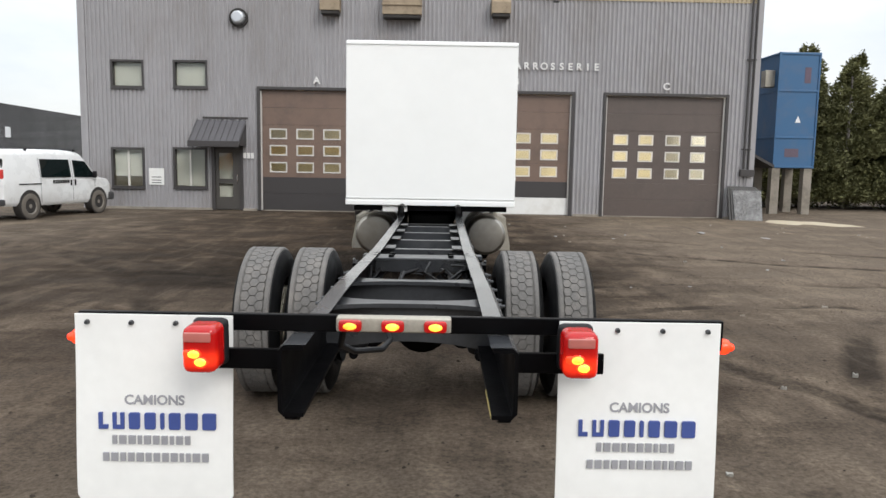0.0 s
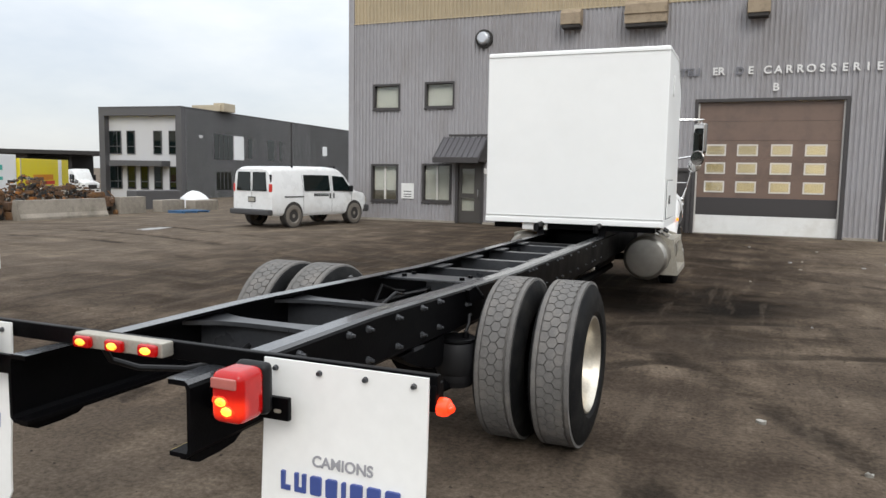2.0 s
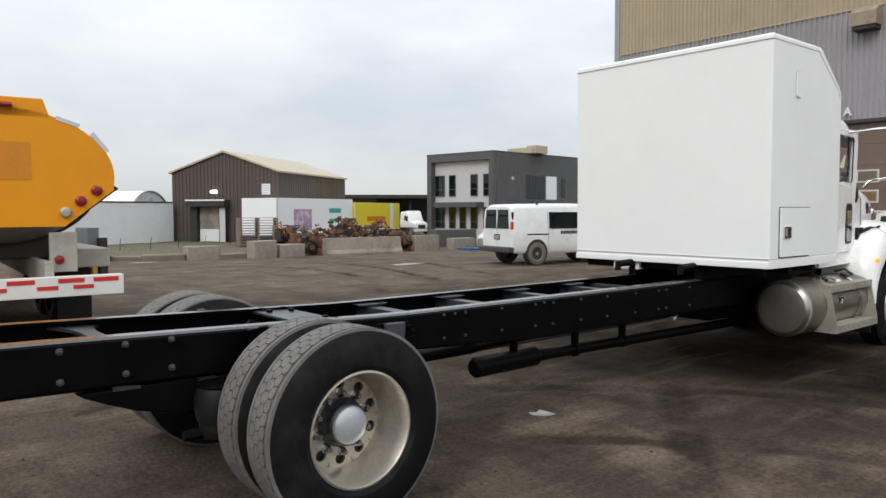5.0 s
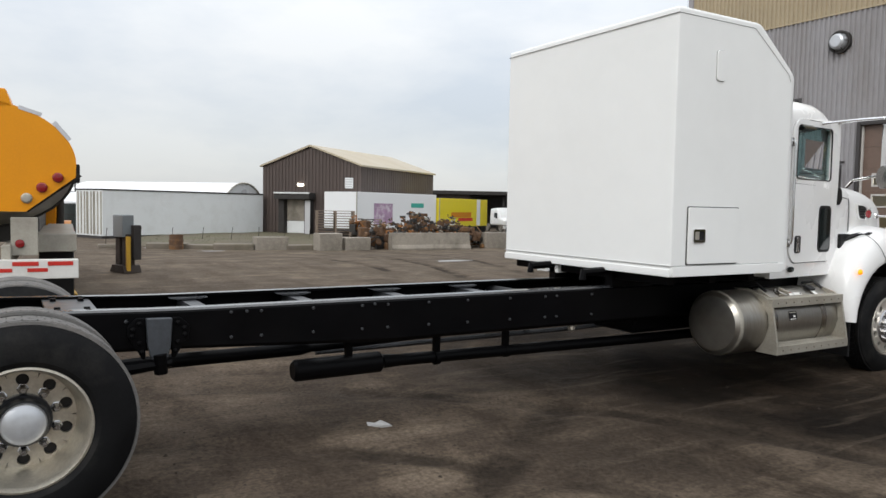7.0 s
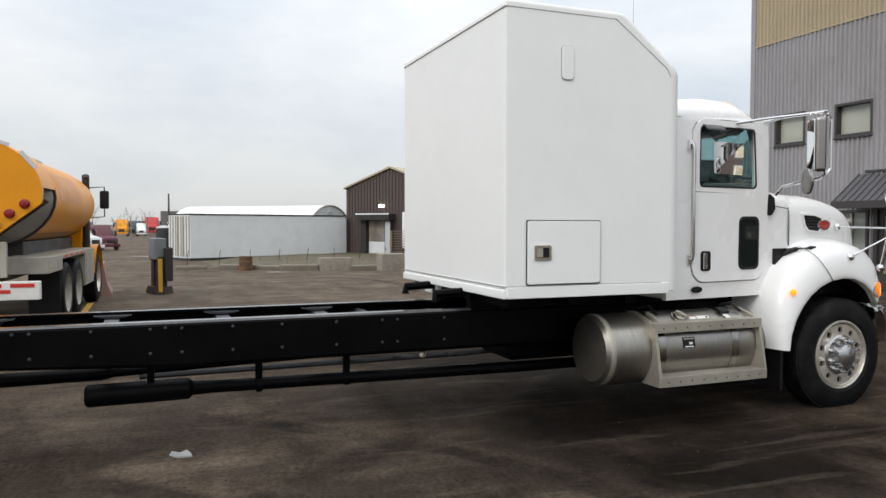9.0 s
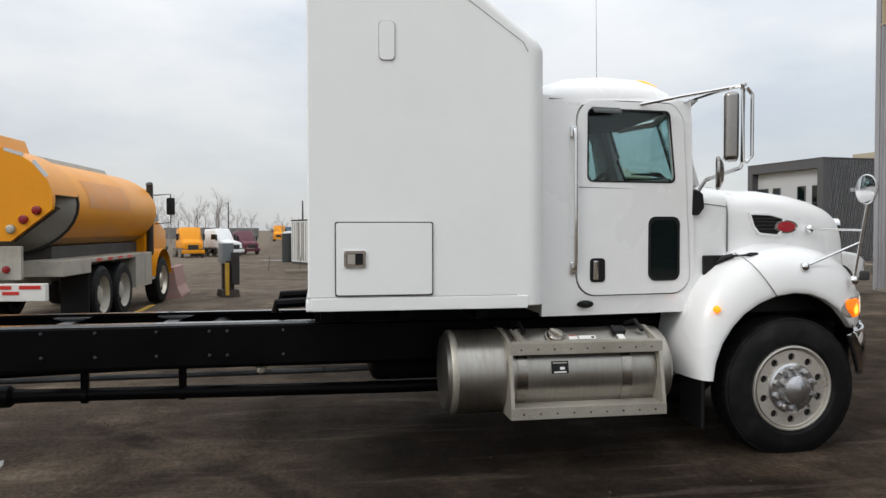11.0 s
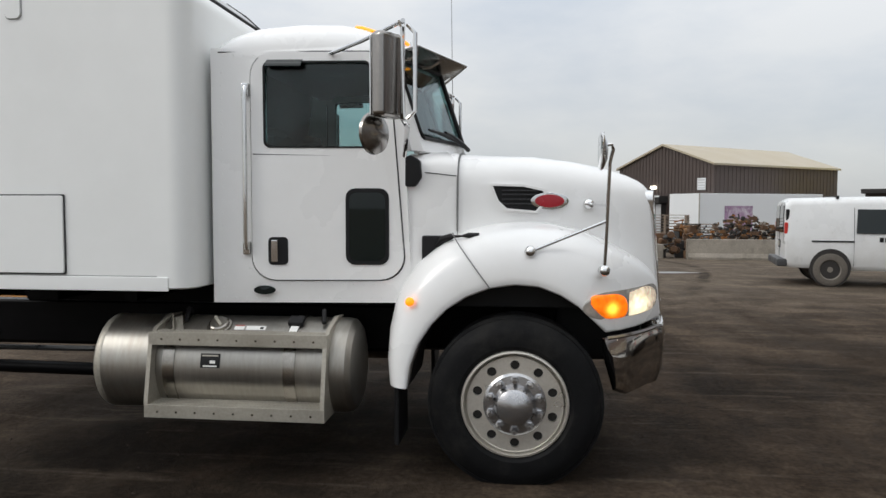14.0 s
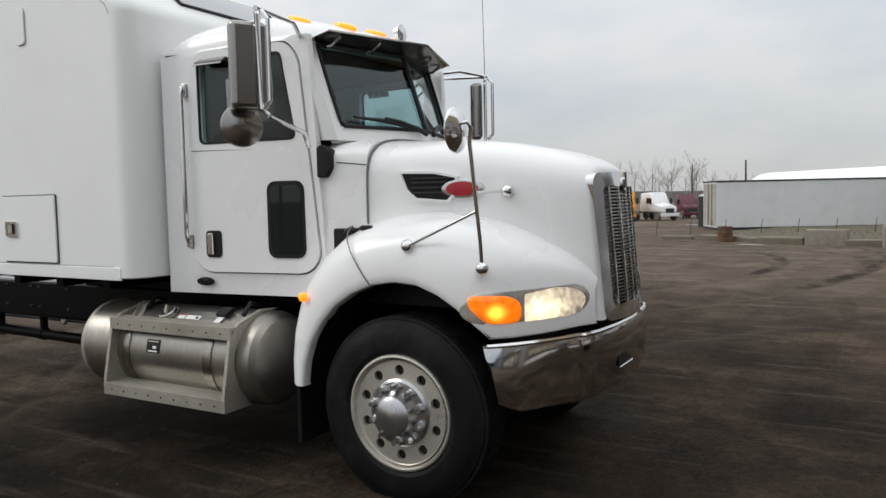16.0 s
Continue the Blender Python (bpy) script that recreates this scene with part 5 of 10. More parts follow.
# tail: cross bar, lamps, mudflaps
bm = B()
box(bm, -1.20, 1.20, 4.09, 4.12, 1.005, 1.07, 0.006)
bar = P("flap_bar", bm, M_BLACK, "black steel mudflap cross bar")
for s in (1, -1):
    bm = B()
    box(bm, s * 0.42, s * 0.735, 3.985, 4.005, 0.89, 0.965, 0.004)
    br = P("lamp_bracket", bm, M_BLACK, "", bar)
    bm = B()
    prism(bm, rounded(s * 0.695 - 0.014, s * 0.695 + 0.014, 0.915, 0.927, 0.005, 3), "y", 3.9835, 3.9845)
    P("slot", bm, M_STEP, "", br, smooth=0)
    fl = B()
    F0, F1 = (0.585, 1.18) if s > 0 else (0.62, 1.20)

    def flap_at(a, b, s=s, F0=F0, F1=F1):
        x = s * (F0 + (F1 - F0) * a)
        z = 1.065 - 0.735 * b
        r = 0.055
        e = min(a, 1 - a) * 0.60
        if b > 0.9 and e < r:
            z = max(z, 0.33 + r - math.sqrt(max(0.0, r * r - (r - e) ** 2)))
        return (x, 4.075 - 0.035 * math.sin(b * 2.2) * b, z)
    sheet(fl, flap_at, 24, 28, 0.008)
    flap = P("mudflap", fl, M_FLAP, "white plastic mudflap with blue and grey print")
    for a in (0.08, 0.36, 0.64, 0.92):
        bm = B()
        x = s * (F0 + (F1 - F0) * a)
        lathe(bm, [(-0.018, 0.0), (-0.018, 0.007), (-0.008, 0.010), (0.0, 0.010)], (x, 4.072, 1.035), "y", 10)
        P("bolt", bm, M_GREYMEM, "", flap)
    cx = s * 0.90
    ob = new("lettering", lettering("CAMIONS", 0.050, 0.003, M_GREYINK))
    ob.parent = flap
    ob.location = (cx - 0.01, -9.7, 0.745)
    for q in ob.data.vertices:
        q.co.y += flap_at(0.5, (1.065 - 0.745 - q.co.z) / 0.735)[1] - 0.0095
    # brand line: a row of blue blocks; lines below it: grey bars
    widths = (0.034, 0.042, 0.040, 0.040, 0.014, 0.042, 0.046, 0.050)
    x = cx - 0.235 + (0.02 if s < 0 else 0.0)
    for k, wd in enumerate(widths):
        bm = B()
        h = 0.062
        z = 0.668
        yy = flap_at(0.5, (1.065 - z) / 0.735)[1]
        if k in (0,):
            prism(bm, [(x, z - h / 2), (x + wd, z - h / 2), (x + wd, z - h / 2 + 0.016), (x + 0.014, z - h / 2 + 0.016), (x + 0.014, z + h / 2), (x, z + h / 2)], "y", yy - 0.016, yy - 0.002)
        elif k in (1,):
            prism(bm, [(x, z + h / 2), (x, z - h / 2), (x + wd, z - h / 2), (x + wd, z + h / 2), (x + wd - 0.013, z + h / 2), (x + wd - 0.013, z - h / 2 + 0.015), (x + 0.013, z - h / 2 + 0.015), (x + 0.013, z + h / 2)], "y", yy - 0.016, yy - 0.002)
        else:
            prism(bm, rounded(x, x + wd, z - h / 2, z + h / 2, 0.006, 3), "y", yy - 0.016, yy - 0.002)
        P("print_bar", bm, M_BLUEINK, "", flap, smooth=0)
        x += wd + 0.018
    for z, a, b in ((0.597, -0.165, 0.13), (0.532, -0.20, 0.17)):
        bm = B()
        yy = flap_at(0.5, (1.065 - z) / 0.735)[1]
        x = a
        random.seed(int(z * 100))
        while x < b:
            wd = random.uniform(0.014, 0.026)
            box(bm, cx + x, cx + x + wd, yy - 0.015, yy - 0.002, z - 0.016, z + 0.016)
            x += wd + 0.009
        P("print_bar", bm, M_GREYINK, "grey illegible print", flap, smooth=0)
    # tail lamp
    c = 0.620 if s > 0 else -0.670
    bm = B()
    box(bm, c - 0.060, c + 0.066, 3.935, 3.985, 0.913, 1.082, 0.03, 3)
    lamp = P("tail_lamp", bm, M_PLASTIC, "lit red tail lamp in a black housing")
    bm = B()
    box(bm, c - 0.056, c + 0.062, 3.820, 3.945, 0.915, 1.078, 0.028, 3)
    P("lens", bm, M_RED, "", lamp)
    bm = B()
    box(bm, c - 0.046, c + 0.046, 3.813, 3.826, 1.026, 1.060, 0.006)
    P("reversing_lens", bm, M_FADEDRED, "", lamp)
    for dx, dz in ((-0.012, 0.985), (0.010, 0.958)):
        for rad, yy, mm in ((0.034, 3.831, M_REDHOT), (0.017, 3.818, M_BULB)):
            bm = B()
            bmesh.ops.create_icosphere(bm, subdivisions=2, radius=rad, matrix=Matrix.Translation((c + dx, yy, dz)) @ Matrix.Diagonal((1.2, 0.45, 0.85, 1)))
            P("bulb_glow", bm, mm, "", lamp)
    # end marker lamp
    bm = B()
    lathe(bm, [(0.0, 0.028), (0.018, 0.03), (0.032, 0.026), (0.042, 0.014), (0.045, 0.0)] if s > 0 else [(0.0, 0.0), (0.003, 0.014), (0.013, 0.026), (0.027, 0.03), (0.045, 0.028)], (1.195 * s if s > 0 else -1.24, 4.115, 0.968), "x", 16)
    ml = P("marker_lamp", bm, M_SIDERED, "lit red side marker lamp")
    bm = B()
    bmesh.ops.create_icosphere(bm, subdivisions=2, radius=0.016, matrix=Matrix.Translation((s * 1.235, 4.108, 0.968)))
    P("bulb_glow", bm, M_REDHOT, "", ml)
    bm = B()
    box(bm, s * 1.15, s * 1.197, 4.085, 4.15, 0.955, 1.04, 0.006)
    P("bracket", bm, M_BLACK, "", ml)
bm = B()
box(bm, -0.235, 0.185, 4.03, 4.088, 1.02, 1.075, 0.008)
lb = P("light_bar", bm, M_STEP, "aluminium bar with three lit red lamps")
for x in (-0.182, -0.028, 0.127):
    bm = B()
    box(bm, x - 0.042, x + 0.042, 4.008, 4.035, 1.024, 1.068, 0.012)
    P("lens", bm, M_RED, "", lb)
    bm = B()
    bmesh.ops.create_icosphere(bm, subdivisions=2, radius=0.02, matrix=Matrix.Translation((x, 4.010, 1.046)) @ Matrix.Diagonal((1.3, 0.5, 0.7, 1)))
    P("bulb_glow", bm, M_BULB, "", lb)
bm = B()
rod(bm, [(-0.22, 4.14, 1.01), (-0.24, 4.20, 0.93), (-0.20, 4.30, 0.88), (-0.10, 4.45, 0.85), (-0.08, 4.7, 0.83), (-0.14, 5.0, 0.86)], 0.013, 8)
P("cable", bm, M_PLASTIC)

M_TANKGREY = mat("pale_grey_panel", (0.45, 0.46, 0.47), 0.35, vary=0.08)
# ---- the box behind the cab ----
BH, BZ0, BZ1 = 1.095, 1.09, 3.165
Y0, YK, YF, ZF = 10.985, 12.03, 12.515, 2.785
# added black sills fill the dark gap under the box
for x in (0.38, -0.38):
    bm = B()
    box(bm, x - 0.045, x + 0.045, 11.02, 13.4, 0.932, 1.088, 0.006)
    P("gap_fill_sill", bm, M_BLACK, "black sill added in the dark gap between frame and box")
CR, RR = 0.12, 0.012            # radii of its upright front and rear corners


def front_y(z):
    """The box's front: upright, then sloping back to the roof."""
    k, r = (YF - YK) / (BZ1 - ZF), 0.05
    if z < ZF - r:
        return YF
    if z < ZF + r:
        t = (z - ZF + r) / (2 * r)
        return YF - k * r * t * t
    return YF - k * (z - ZF)


def box_outline(z, inset=0.0):
    """Plan of the box at height z: rounded front corners, crisp rear corners."""
    yf, h = front_y(z) - inset, BH - inset
    half = [(h, Y0 + inset + RR + 0.01)]
    half += [(h, yf - CR - 0.015)]
    half += [(h - CR + CR * math.cos(radians(9 * k)), yf - CR + CR * math.sin(radians(9 * k))) for k in range(11)]
    half += [(h - CR - 0.015, yf)]
    rear = [(h - RR + RR * math.cos(radians(-30 * k)), Y0 + inset + RR + RR * math.sin(radians(-30 * k))) for k in (3, 2, 1, 0)]
    half = [(h - RR - 0.01, Y0 + inset)] + rear + half
    return [(x, y, z) for x, y in half] + [(-x, y, z) for x, y in reversed(half)]


bm = B()
levels = [(BZ0, 0.01), (BZ0 + 0.008, 0.0), (BZ0 + 0.03, 0.0), (ZF - 0.06, 0.0)] + [(ZF - 0.05 + 0.0125 * k, 0.0) for k in range(9)] + [(ZF + 0.06, 0.0), (BZ1 - 0.03, 0.0), (BZ1 - 0.02, 0.0), (BZ1 - 0.008, 0.004), (BZ1 - 0.002, 0.012), (BZ1, 0.022)]
skin(bm, [box_outline(z, i) for z, i in levels])
body_box = P("box_body", bm, M_BOXW, "white fibreglass box with a sloping front edge", smooth=40)
# added black block that stands for the shade between box and cab
bm = B()
box(bm, -0.70, 0.70, YF - 0.01, 12.60, 1.15, 2.40, 0.02)
P("gap_shade_block", bm, M_PLASTIC, "black block painting the shaded gap between box and cab")
# top cap and bottom edge trims, slightly proud, on the rear and the sides
bm = B()
box(bm, -BH - 0.004, BH + 0.004, Y0 - 0.008, Y0 + 0.03, BZ1 - 0.055, BZ1 - 0.050)
P("top_seam", bm, M_SEAMLIGHT, "", body_box)
for s in (1, -1):
    for line in ([(Y0, BZ1 - 0.052), (YK - CR - 0.02, BZ1 - 0.052)], [(YK - CR - 0.02, BZ1 - 0.052), (YF - CR - 0.04, ZF + 0.0), (YF - CR - 0.01, ZF - 0.06)], [(Y0 + 0.02, BZ0 + 0.075), (YF - 0.20, BZ0 + 0.075)]):
        bm = B()
        rod(bm, [(s * (BH + 0.001), ya, za) for ya, za in line], 0.003, 4)
        P("side_seam", bm, M_SEAMLIGHT, "", body_box)
    bm = B()
    box(bm, s * (BH - 0.01), s * (BH + 0.008), Y0 + 0.02, YF - CR - 0.01, BZ0 - 0.012, BZ0 + 0.07, 0.006)
    P("bottom_trim", bm, M_BOXW, "", body_box)
    # small raised vent cover high on the side
    bm = B()
    prism(bm, rounded(11.425, 11.530, 2.635, 2.885, 0.03, 5), "x", s * (BH - 0.002), s * (BH + 0.002))
    vc = P("vent_gap", bm, M_SEAMLIGHT, "", body_box)
    bm = B()
    prism(bm, rounded(11.430, 11.525, 2.640, 2.880, 0.028, 5), "x", s * (BH + 0.0), s * (BH + 0.012), 0.004)
    P("vent_cover", bm, M_BOXW, "", body_box)
bm = B()
box(bm, -BH - 0.002, BH + 0.002, Y0 - 0.010, Y0 + 0.02, BZ0 + 0.072, BZ0 + 0.078)
P("rear_seam", bm, M_SEAMLIGHT, "", body_box)
bm = B()
box(bm, -BH, BH, Y0 - 0.014, Y0 + 0.02, BZ0 - 0.012, BZ0 + 0.05, 0.008)
P("rear_trim", bm, M_BOXW, "", body_box)
# locker door with its paddle latch
bm = B()
prism(bm, rounded(11.15, 11.765, 1.17, 1.635, 0.012, 3), "x", BH + 0.001, BH + 0.006)
gap = P("locker_gap", bm, M_SEAM, "", body_box)
bm = B()
prism(bm, rounded(11.158, 11.757, 1.178, 1.627, 0.012, 3), "x", BH + 0.004, BH + 0.018, 0.004)
locker = P("locker_door", bm, M_BOXW, "white locker door with a chrome paddle latch")
bm = B()
ringed(bm, rounded(11.205, 11.34, 1.35, 1.455, 0.012, 3), rounded(11.222, 11.323, 1.367, 1.438, 0.008, 3), "x", BH + 0.018, BH + 0.030)
latch = P("latch_frame", bm, M_CHROME, "chrome paddle latch", locker)
bm = B()
box(bm, BH + 0.016, BH + 0.020, 11.22, 11.325, 1.365, 1.44)
P("latch_pocket", bm, M_PLASTIC, "", locker)
bm = B()
box(bm, BH + 0.020, BH + 0.027, 11.225, 11.275, 1.37, 1.435, 0.003)
P("paddle", bm, M_STEP, "", locker)
# low dark-edged deflector that lies on the sloping front
bm = B()


def defl(a, b):
    y = 12.08 + 0.30 * b
    return (0.52 - 1.04 * a, y, BZ1 - (y - YK) * (BZ1 - ZF) / (YF - YK) + 0.012 + 0.018 * math.sin(math.pi * b))


sheet(bm, defl, 12, 6, 0.012)
df = P("deflector", bm, M_TANKGREY, "pale grey deflector edged in black above the cab roof")
bm = B()
rod(bm, [defl(0, 0), defl(0, 0.5), defl(0, 1)] + [defl(k / 8, 1) for k in range(1, 9)] + [defl(1, 0.5), defl(1, 0)], 0.012, 6)
P("edge_seal", bm, M_PLASTIC, "", df)
# sub-frame between box and rails
for y in (11.1, 11.6, 12.1):
    bm = B()
    box(bm, -1.0, 1.0, y - 0.04, y + 0.04, 1.004, 1.078, 0.005)
    P("box_bearer", bm, M_BLACK)
bm = B()
box(bm, -0.62, -0.30, 11.02, 11.14, 0.99, 1.075, 0.01)
P("box_mount", bm, M_BOXW)
for s in (1, -1):
    bm = B()
    rod(bm, [(s * 0.36, 10.75, 1.0), (s * 0.36, 10.75, 1.06), (s * 0.36, 11.0, 1.07)], 0.035, 8)
    P("box_mount", bm, M_BLACK)

# ---- fuel tanks with steps ----
for s in (1, -1):
    cu, cz, R = s * 0.79, 0.618, 0.282
    bm = B()
    lathe(bm, [(11.865, 0.0), (11.865, R - 0.10), (11.873, R - 0.04), (11.90, R - 0.008), (11.94, R), (13.36, R), (13.40, R - 0.008), (13.427, R - 0.04), (13.435, R - 0.10), (13.435, 0.0)], (cu, 0, cz), "y", 48)
    tank = P("fuel_tank", bm, M_TANK, "brushed aluminium cylindrical fuel tank with steps")
    bm = B()
    lathe(bm, [(11.897, R - 0.006), (11.905, R), (11.925, R + 0.0035), (11.94, R + 0.001)], (cu, 0, cz), "y", 48)
    P("weld_seam", bm, M_STEP, "", tank)
    for y in (12.36, 13.08):
        bm = B()
        lathe(bm, [(y - 0.035, R + 0.001), (y - 0.035, R + 0.006), (y + 0.035, R + 0.006), (y + 0.035, R + 0.001)], (cu, 0, cz), "y", 48)
        P("strap", bm, M_STRAP, "", tank)
    st = None
    for y in (12.27, 13.30):
        bm = B()
        outer = [(s * 0.70, 0.905), (s * 0.84, 0.915), (s * 1.03, 0.86), (s * 1.10, 0.80), (s * 1.165, 0.46), (s * 1.165, 0.365), (s * 0.95, 0.365), (s * 1.02, 0.45), (s * 1.078, 0.60), (s * 1.07, 0.70), (s * 1.00, 0.81), (s * 0.90, 0.875), (s * 0.78, 0.899)]
        prism(bm, outer, "y", y - 0.012, y + 0.012)
        P("step_bracket", bm, M_STEP, "dull aluminium step bracket", tank)
    for z, a, b in ((0.44, 1.0, 1.17), (0.845, 0.98, 1.105)):
        bm = B()
        box(bm, s * a, s * (b - 0.012), 12.262, 13.313, z - 0.022, z - 0.003, 0.002)
        box(bm, s * (b - 0.015), s * b, 12.26, 13.315, z - 0.075, z, 0.003)
        tr = P("step_tread", bm, M_STEP, "punched aluminium step tread", tank)
        bm = B()
        for k in range(46):
            for q in range(3):
                lathe(bm, [(z + 0.001, 0.007), (z + 0.004, 0.004), (z + 0.004, 0.0)], (s * (a + 0.035 + q * (b - a - 0.06) / 2), 12.30 + k * 0.0216, 0), "z", 6)
        tagged(P("grip_stud", bm, M_STEP, "", tank, smooth=0), kind="stuff")
        bm = B()
        for k in range(9):
            lathe(bm, [(s * b, 0.007), (s * (b + 0.003), 0.006), (s * (b + 0.003), 0.0)], (0, 12.34 + k * 0.112, z - 0.04), "x", 8)
        tagged(P("rivet", bm, M_STRAP, "", tank), kind="stuff")
    bm = B()
    # filler on the upper shoulder, tilted outwards
    tilt = Matrix.Translation((cu, 12.62, cz)) @ Matrix.Rotation(s * radians(32), 4, "Y")
    bm = B()
    lathe(bm, [(R - 0.01, 0.075), (R + 0.012, 0.072), (R + 0.014, 0.060), (R + 0.030, 0.058), (R + 0.036, 0.050), (R + 0.036, 0.0)], (0, 0, 0), "z", 20)
    bmesh.ops.transform(bm, matrix=tilt, verts=bm.verts)
    cap = P("filler_cap", bm, M_STRAP, "round metal filler cap", tank)
    bm = B()
    box(bm, -0.048, 0.048, -0.009, 0.009, R + 0.03, R + 0.052, 0.004)
    bmesh.ops.transform(bm, matrix=tilt @ Matrix.Rotation(radians(40), 4, "Z"), verts=bm.verts)
    P("cap_handle", bm, M_STEP, "", cap)
    # strap ends: a slanting bracket over one strap, a black clamp over the other
    bm = B()
    box(bm, -0.10, 0.05, -0.025, 0.025, R + 0.004, R + 0.012, 0.003)
    box(bm, -0.10, 0.05, -0.030, -0.022, R + 0.004, R + 0.035, 0.003)
    bmesh.ops.transform(bm, matrix=Matrix.Translation((cu, 12.38, cz)) @ Matrix.Rotation(s * radians(38), 4, "Y") @ Matrix.Rotation(s * radians(22), 4, "Z"), verts=bm.verts)
    P("strap_bracket", bm, M_STEP, "", tank)
    bm = B()
    box(bm, -0.055, 0.020, -0.045, 0.045, R + 0.004, R + 0.034, 0.008)
    bmesh.ops.transform(bm, matrix=Matrix.Translation((cu, 13.08, cz)) @ Matrix.Rotation(s * radians(27), 4, "Y"), verts=bm.verts)
    cl = P("strap_clamp", bm, M_PLASTIC, "", tank)
    bm = B()
    box(bm, 0.022, 0.075, -0.024, 0.024, R + 0.007, R + 0.011, 0.001)
    bmesh.ops.transform(bm, matrix=Matrix.Translation((cu, 13.08, cz)) @ Matrix.Rotation(s * radians(27), 4, "Y"), verts=bm.verts)
    P("paper_tag", bm, M_FLAP, "", cl)
    for y in (12.36, 13.20):
        bm = B()
        rod(bm, [(cu - s * 0.04, y, cz + 0.30), (cu + s * 0.06, y + 0.03, cz + 0.33), (cu + s * 0.14, y + 0.05, cz + 0.27)], 0.014, 8)
        P("strap_bolt", bm, M_PLASTIC, "", tank)
    bm = B()

    def wrap(y0, y1, a0, a1, out):
        """A patch laid round the tank between two places along it and two angles."""
        bm = B()
        sheet(bm, lambda a, b: (cu + s * (R + out) * math.cos(a0 + (a1 - a0) * b), y0 + (y1 - y0) * a, cz + (R + out) * math.sin(a0 + (a1 - a0) * b)), 3, 3)
        return bm
    plate = P("label_plate", wrap(12.555, 12.672, 0.07, 0.36, 0.003), M_PLASTIC, "small dark data plate", tank)
    P("print_bar", wrap(12.565, 12.662, 0.30, 0.33, 0.005), M_STEP, "", plate)
    P("print_bar", wrap(12.572, 12.655, 0.09, 0.12, 0.005), M_FLAP, "", plate)
    P("print_bar", wrap(12.612, 12.645, 0.16, 0.22, 0.005), M_FLAP, "", plate)
    P("sticker", wrap(12.715, 12.775, 0.92, 1.06, 0.003), M_FLAP, "white sticker", tank)
    P("sticker_stripe", wrap(12.717, 12.773, 1.02, 1.055, 0.005), M_FADEDRED, "", tank)
    P("sticker", wrap(12.785, 12.905, 0.92, 1.04, 0.003), M_FLAP, "white sticker", tank)
    P("print_bar", wrap(12.872, 12.892, 0.94, 1.0, 0.005), M_PLASTIC, "", tank)


# ---- the cab ----
CH = 0.86                                  # half width of the cab
cab = thing("cab", (0, 13.2 - 9.7, 0.99), org=(0, 13.2, 0.99), label="white conventional truck cab with tinted windows")
cab.parent = truck


def narrow(y, z):
    """How far the cab draws in towards its front, less so at the roof."""
    a = min(1.0, max(0.0, (y - 12.80) / 0.95))
    up = min(1.0, max(0.0, (z - 1.85) / 0.45))
    return 1.0 - 0.147 * a * (1.0 - 0.35 * up)


STRAIGHT = ("door_mirror", "mirror_glass", "mirror_arm", "convex_mirror", "antenna", "cowl", "cowl_seam", "step_well", "bonnet_latch")


def C(name, bm, m, label="", parent=None, smooth=35):
    if name not in STRAIGHT:
        for v in bm.verts:
            v.co.x *= narrow(v.co.y, v.co.z)
    return part(name, bm, m, parent or cab, label, smooth)


DOOR = rounded(12.80, 13.69, 1.13, 2.47, 0.14, 7)


def lean(pts, k=0.20, y0=13.30, z0=1.95):
    """Tilts the front upper part back, as the windscreen pillar does."""
    out = []
    for y, z in pts:
        if z > z0 and y > y0:
            y -= (z - z0) * k * (y - y0) / 0.39
        out.append((y, z))
    return out


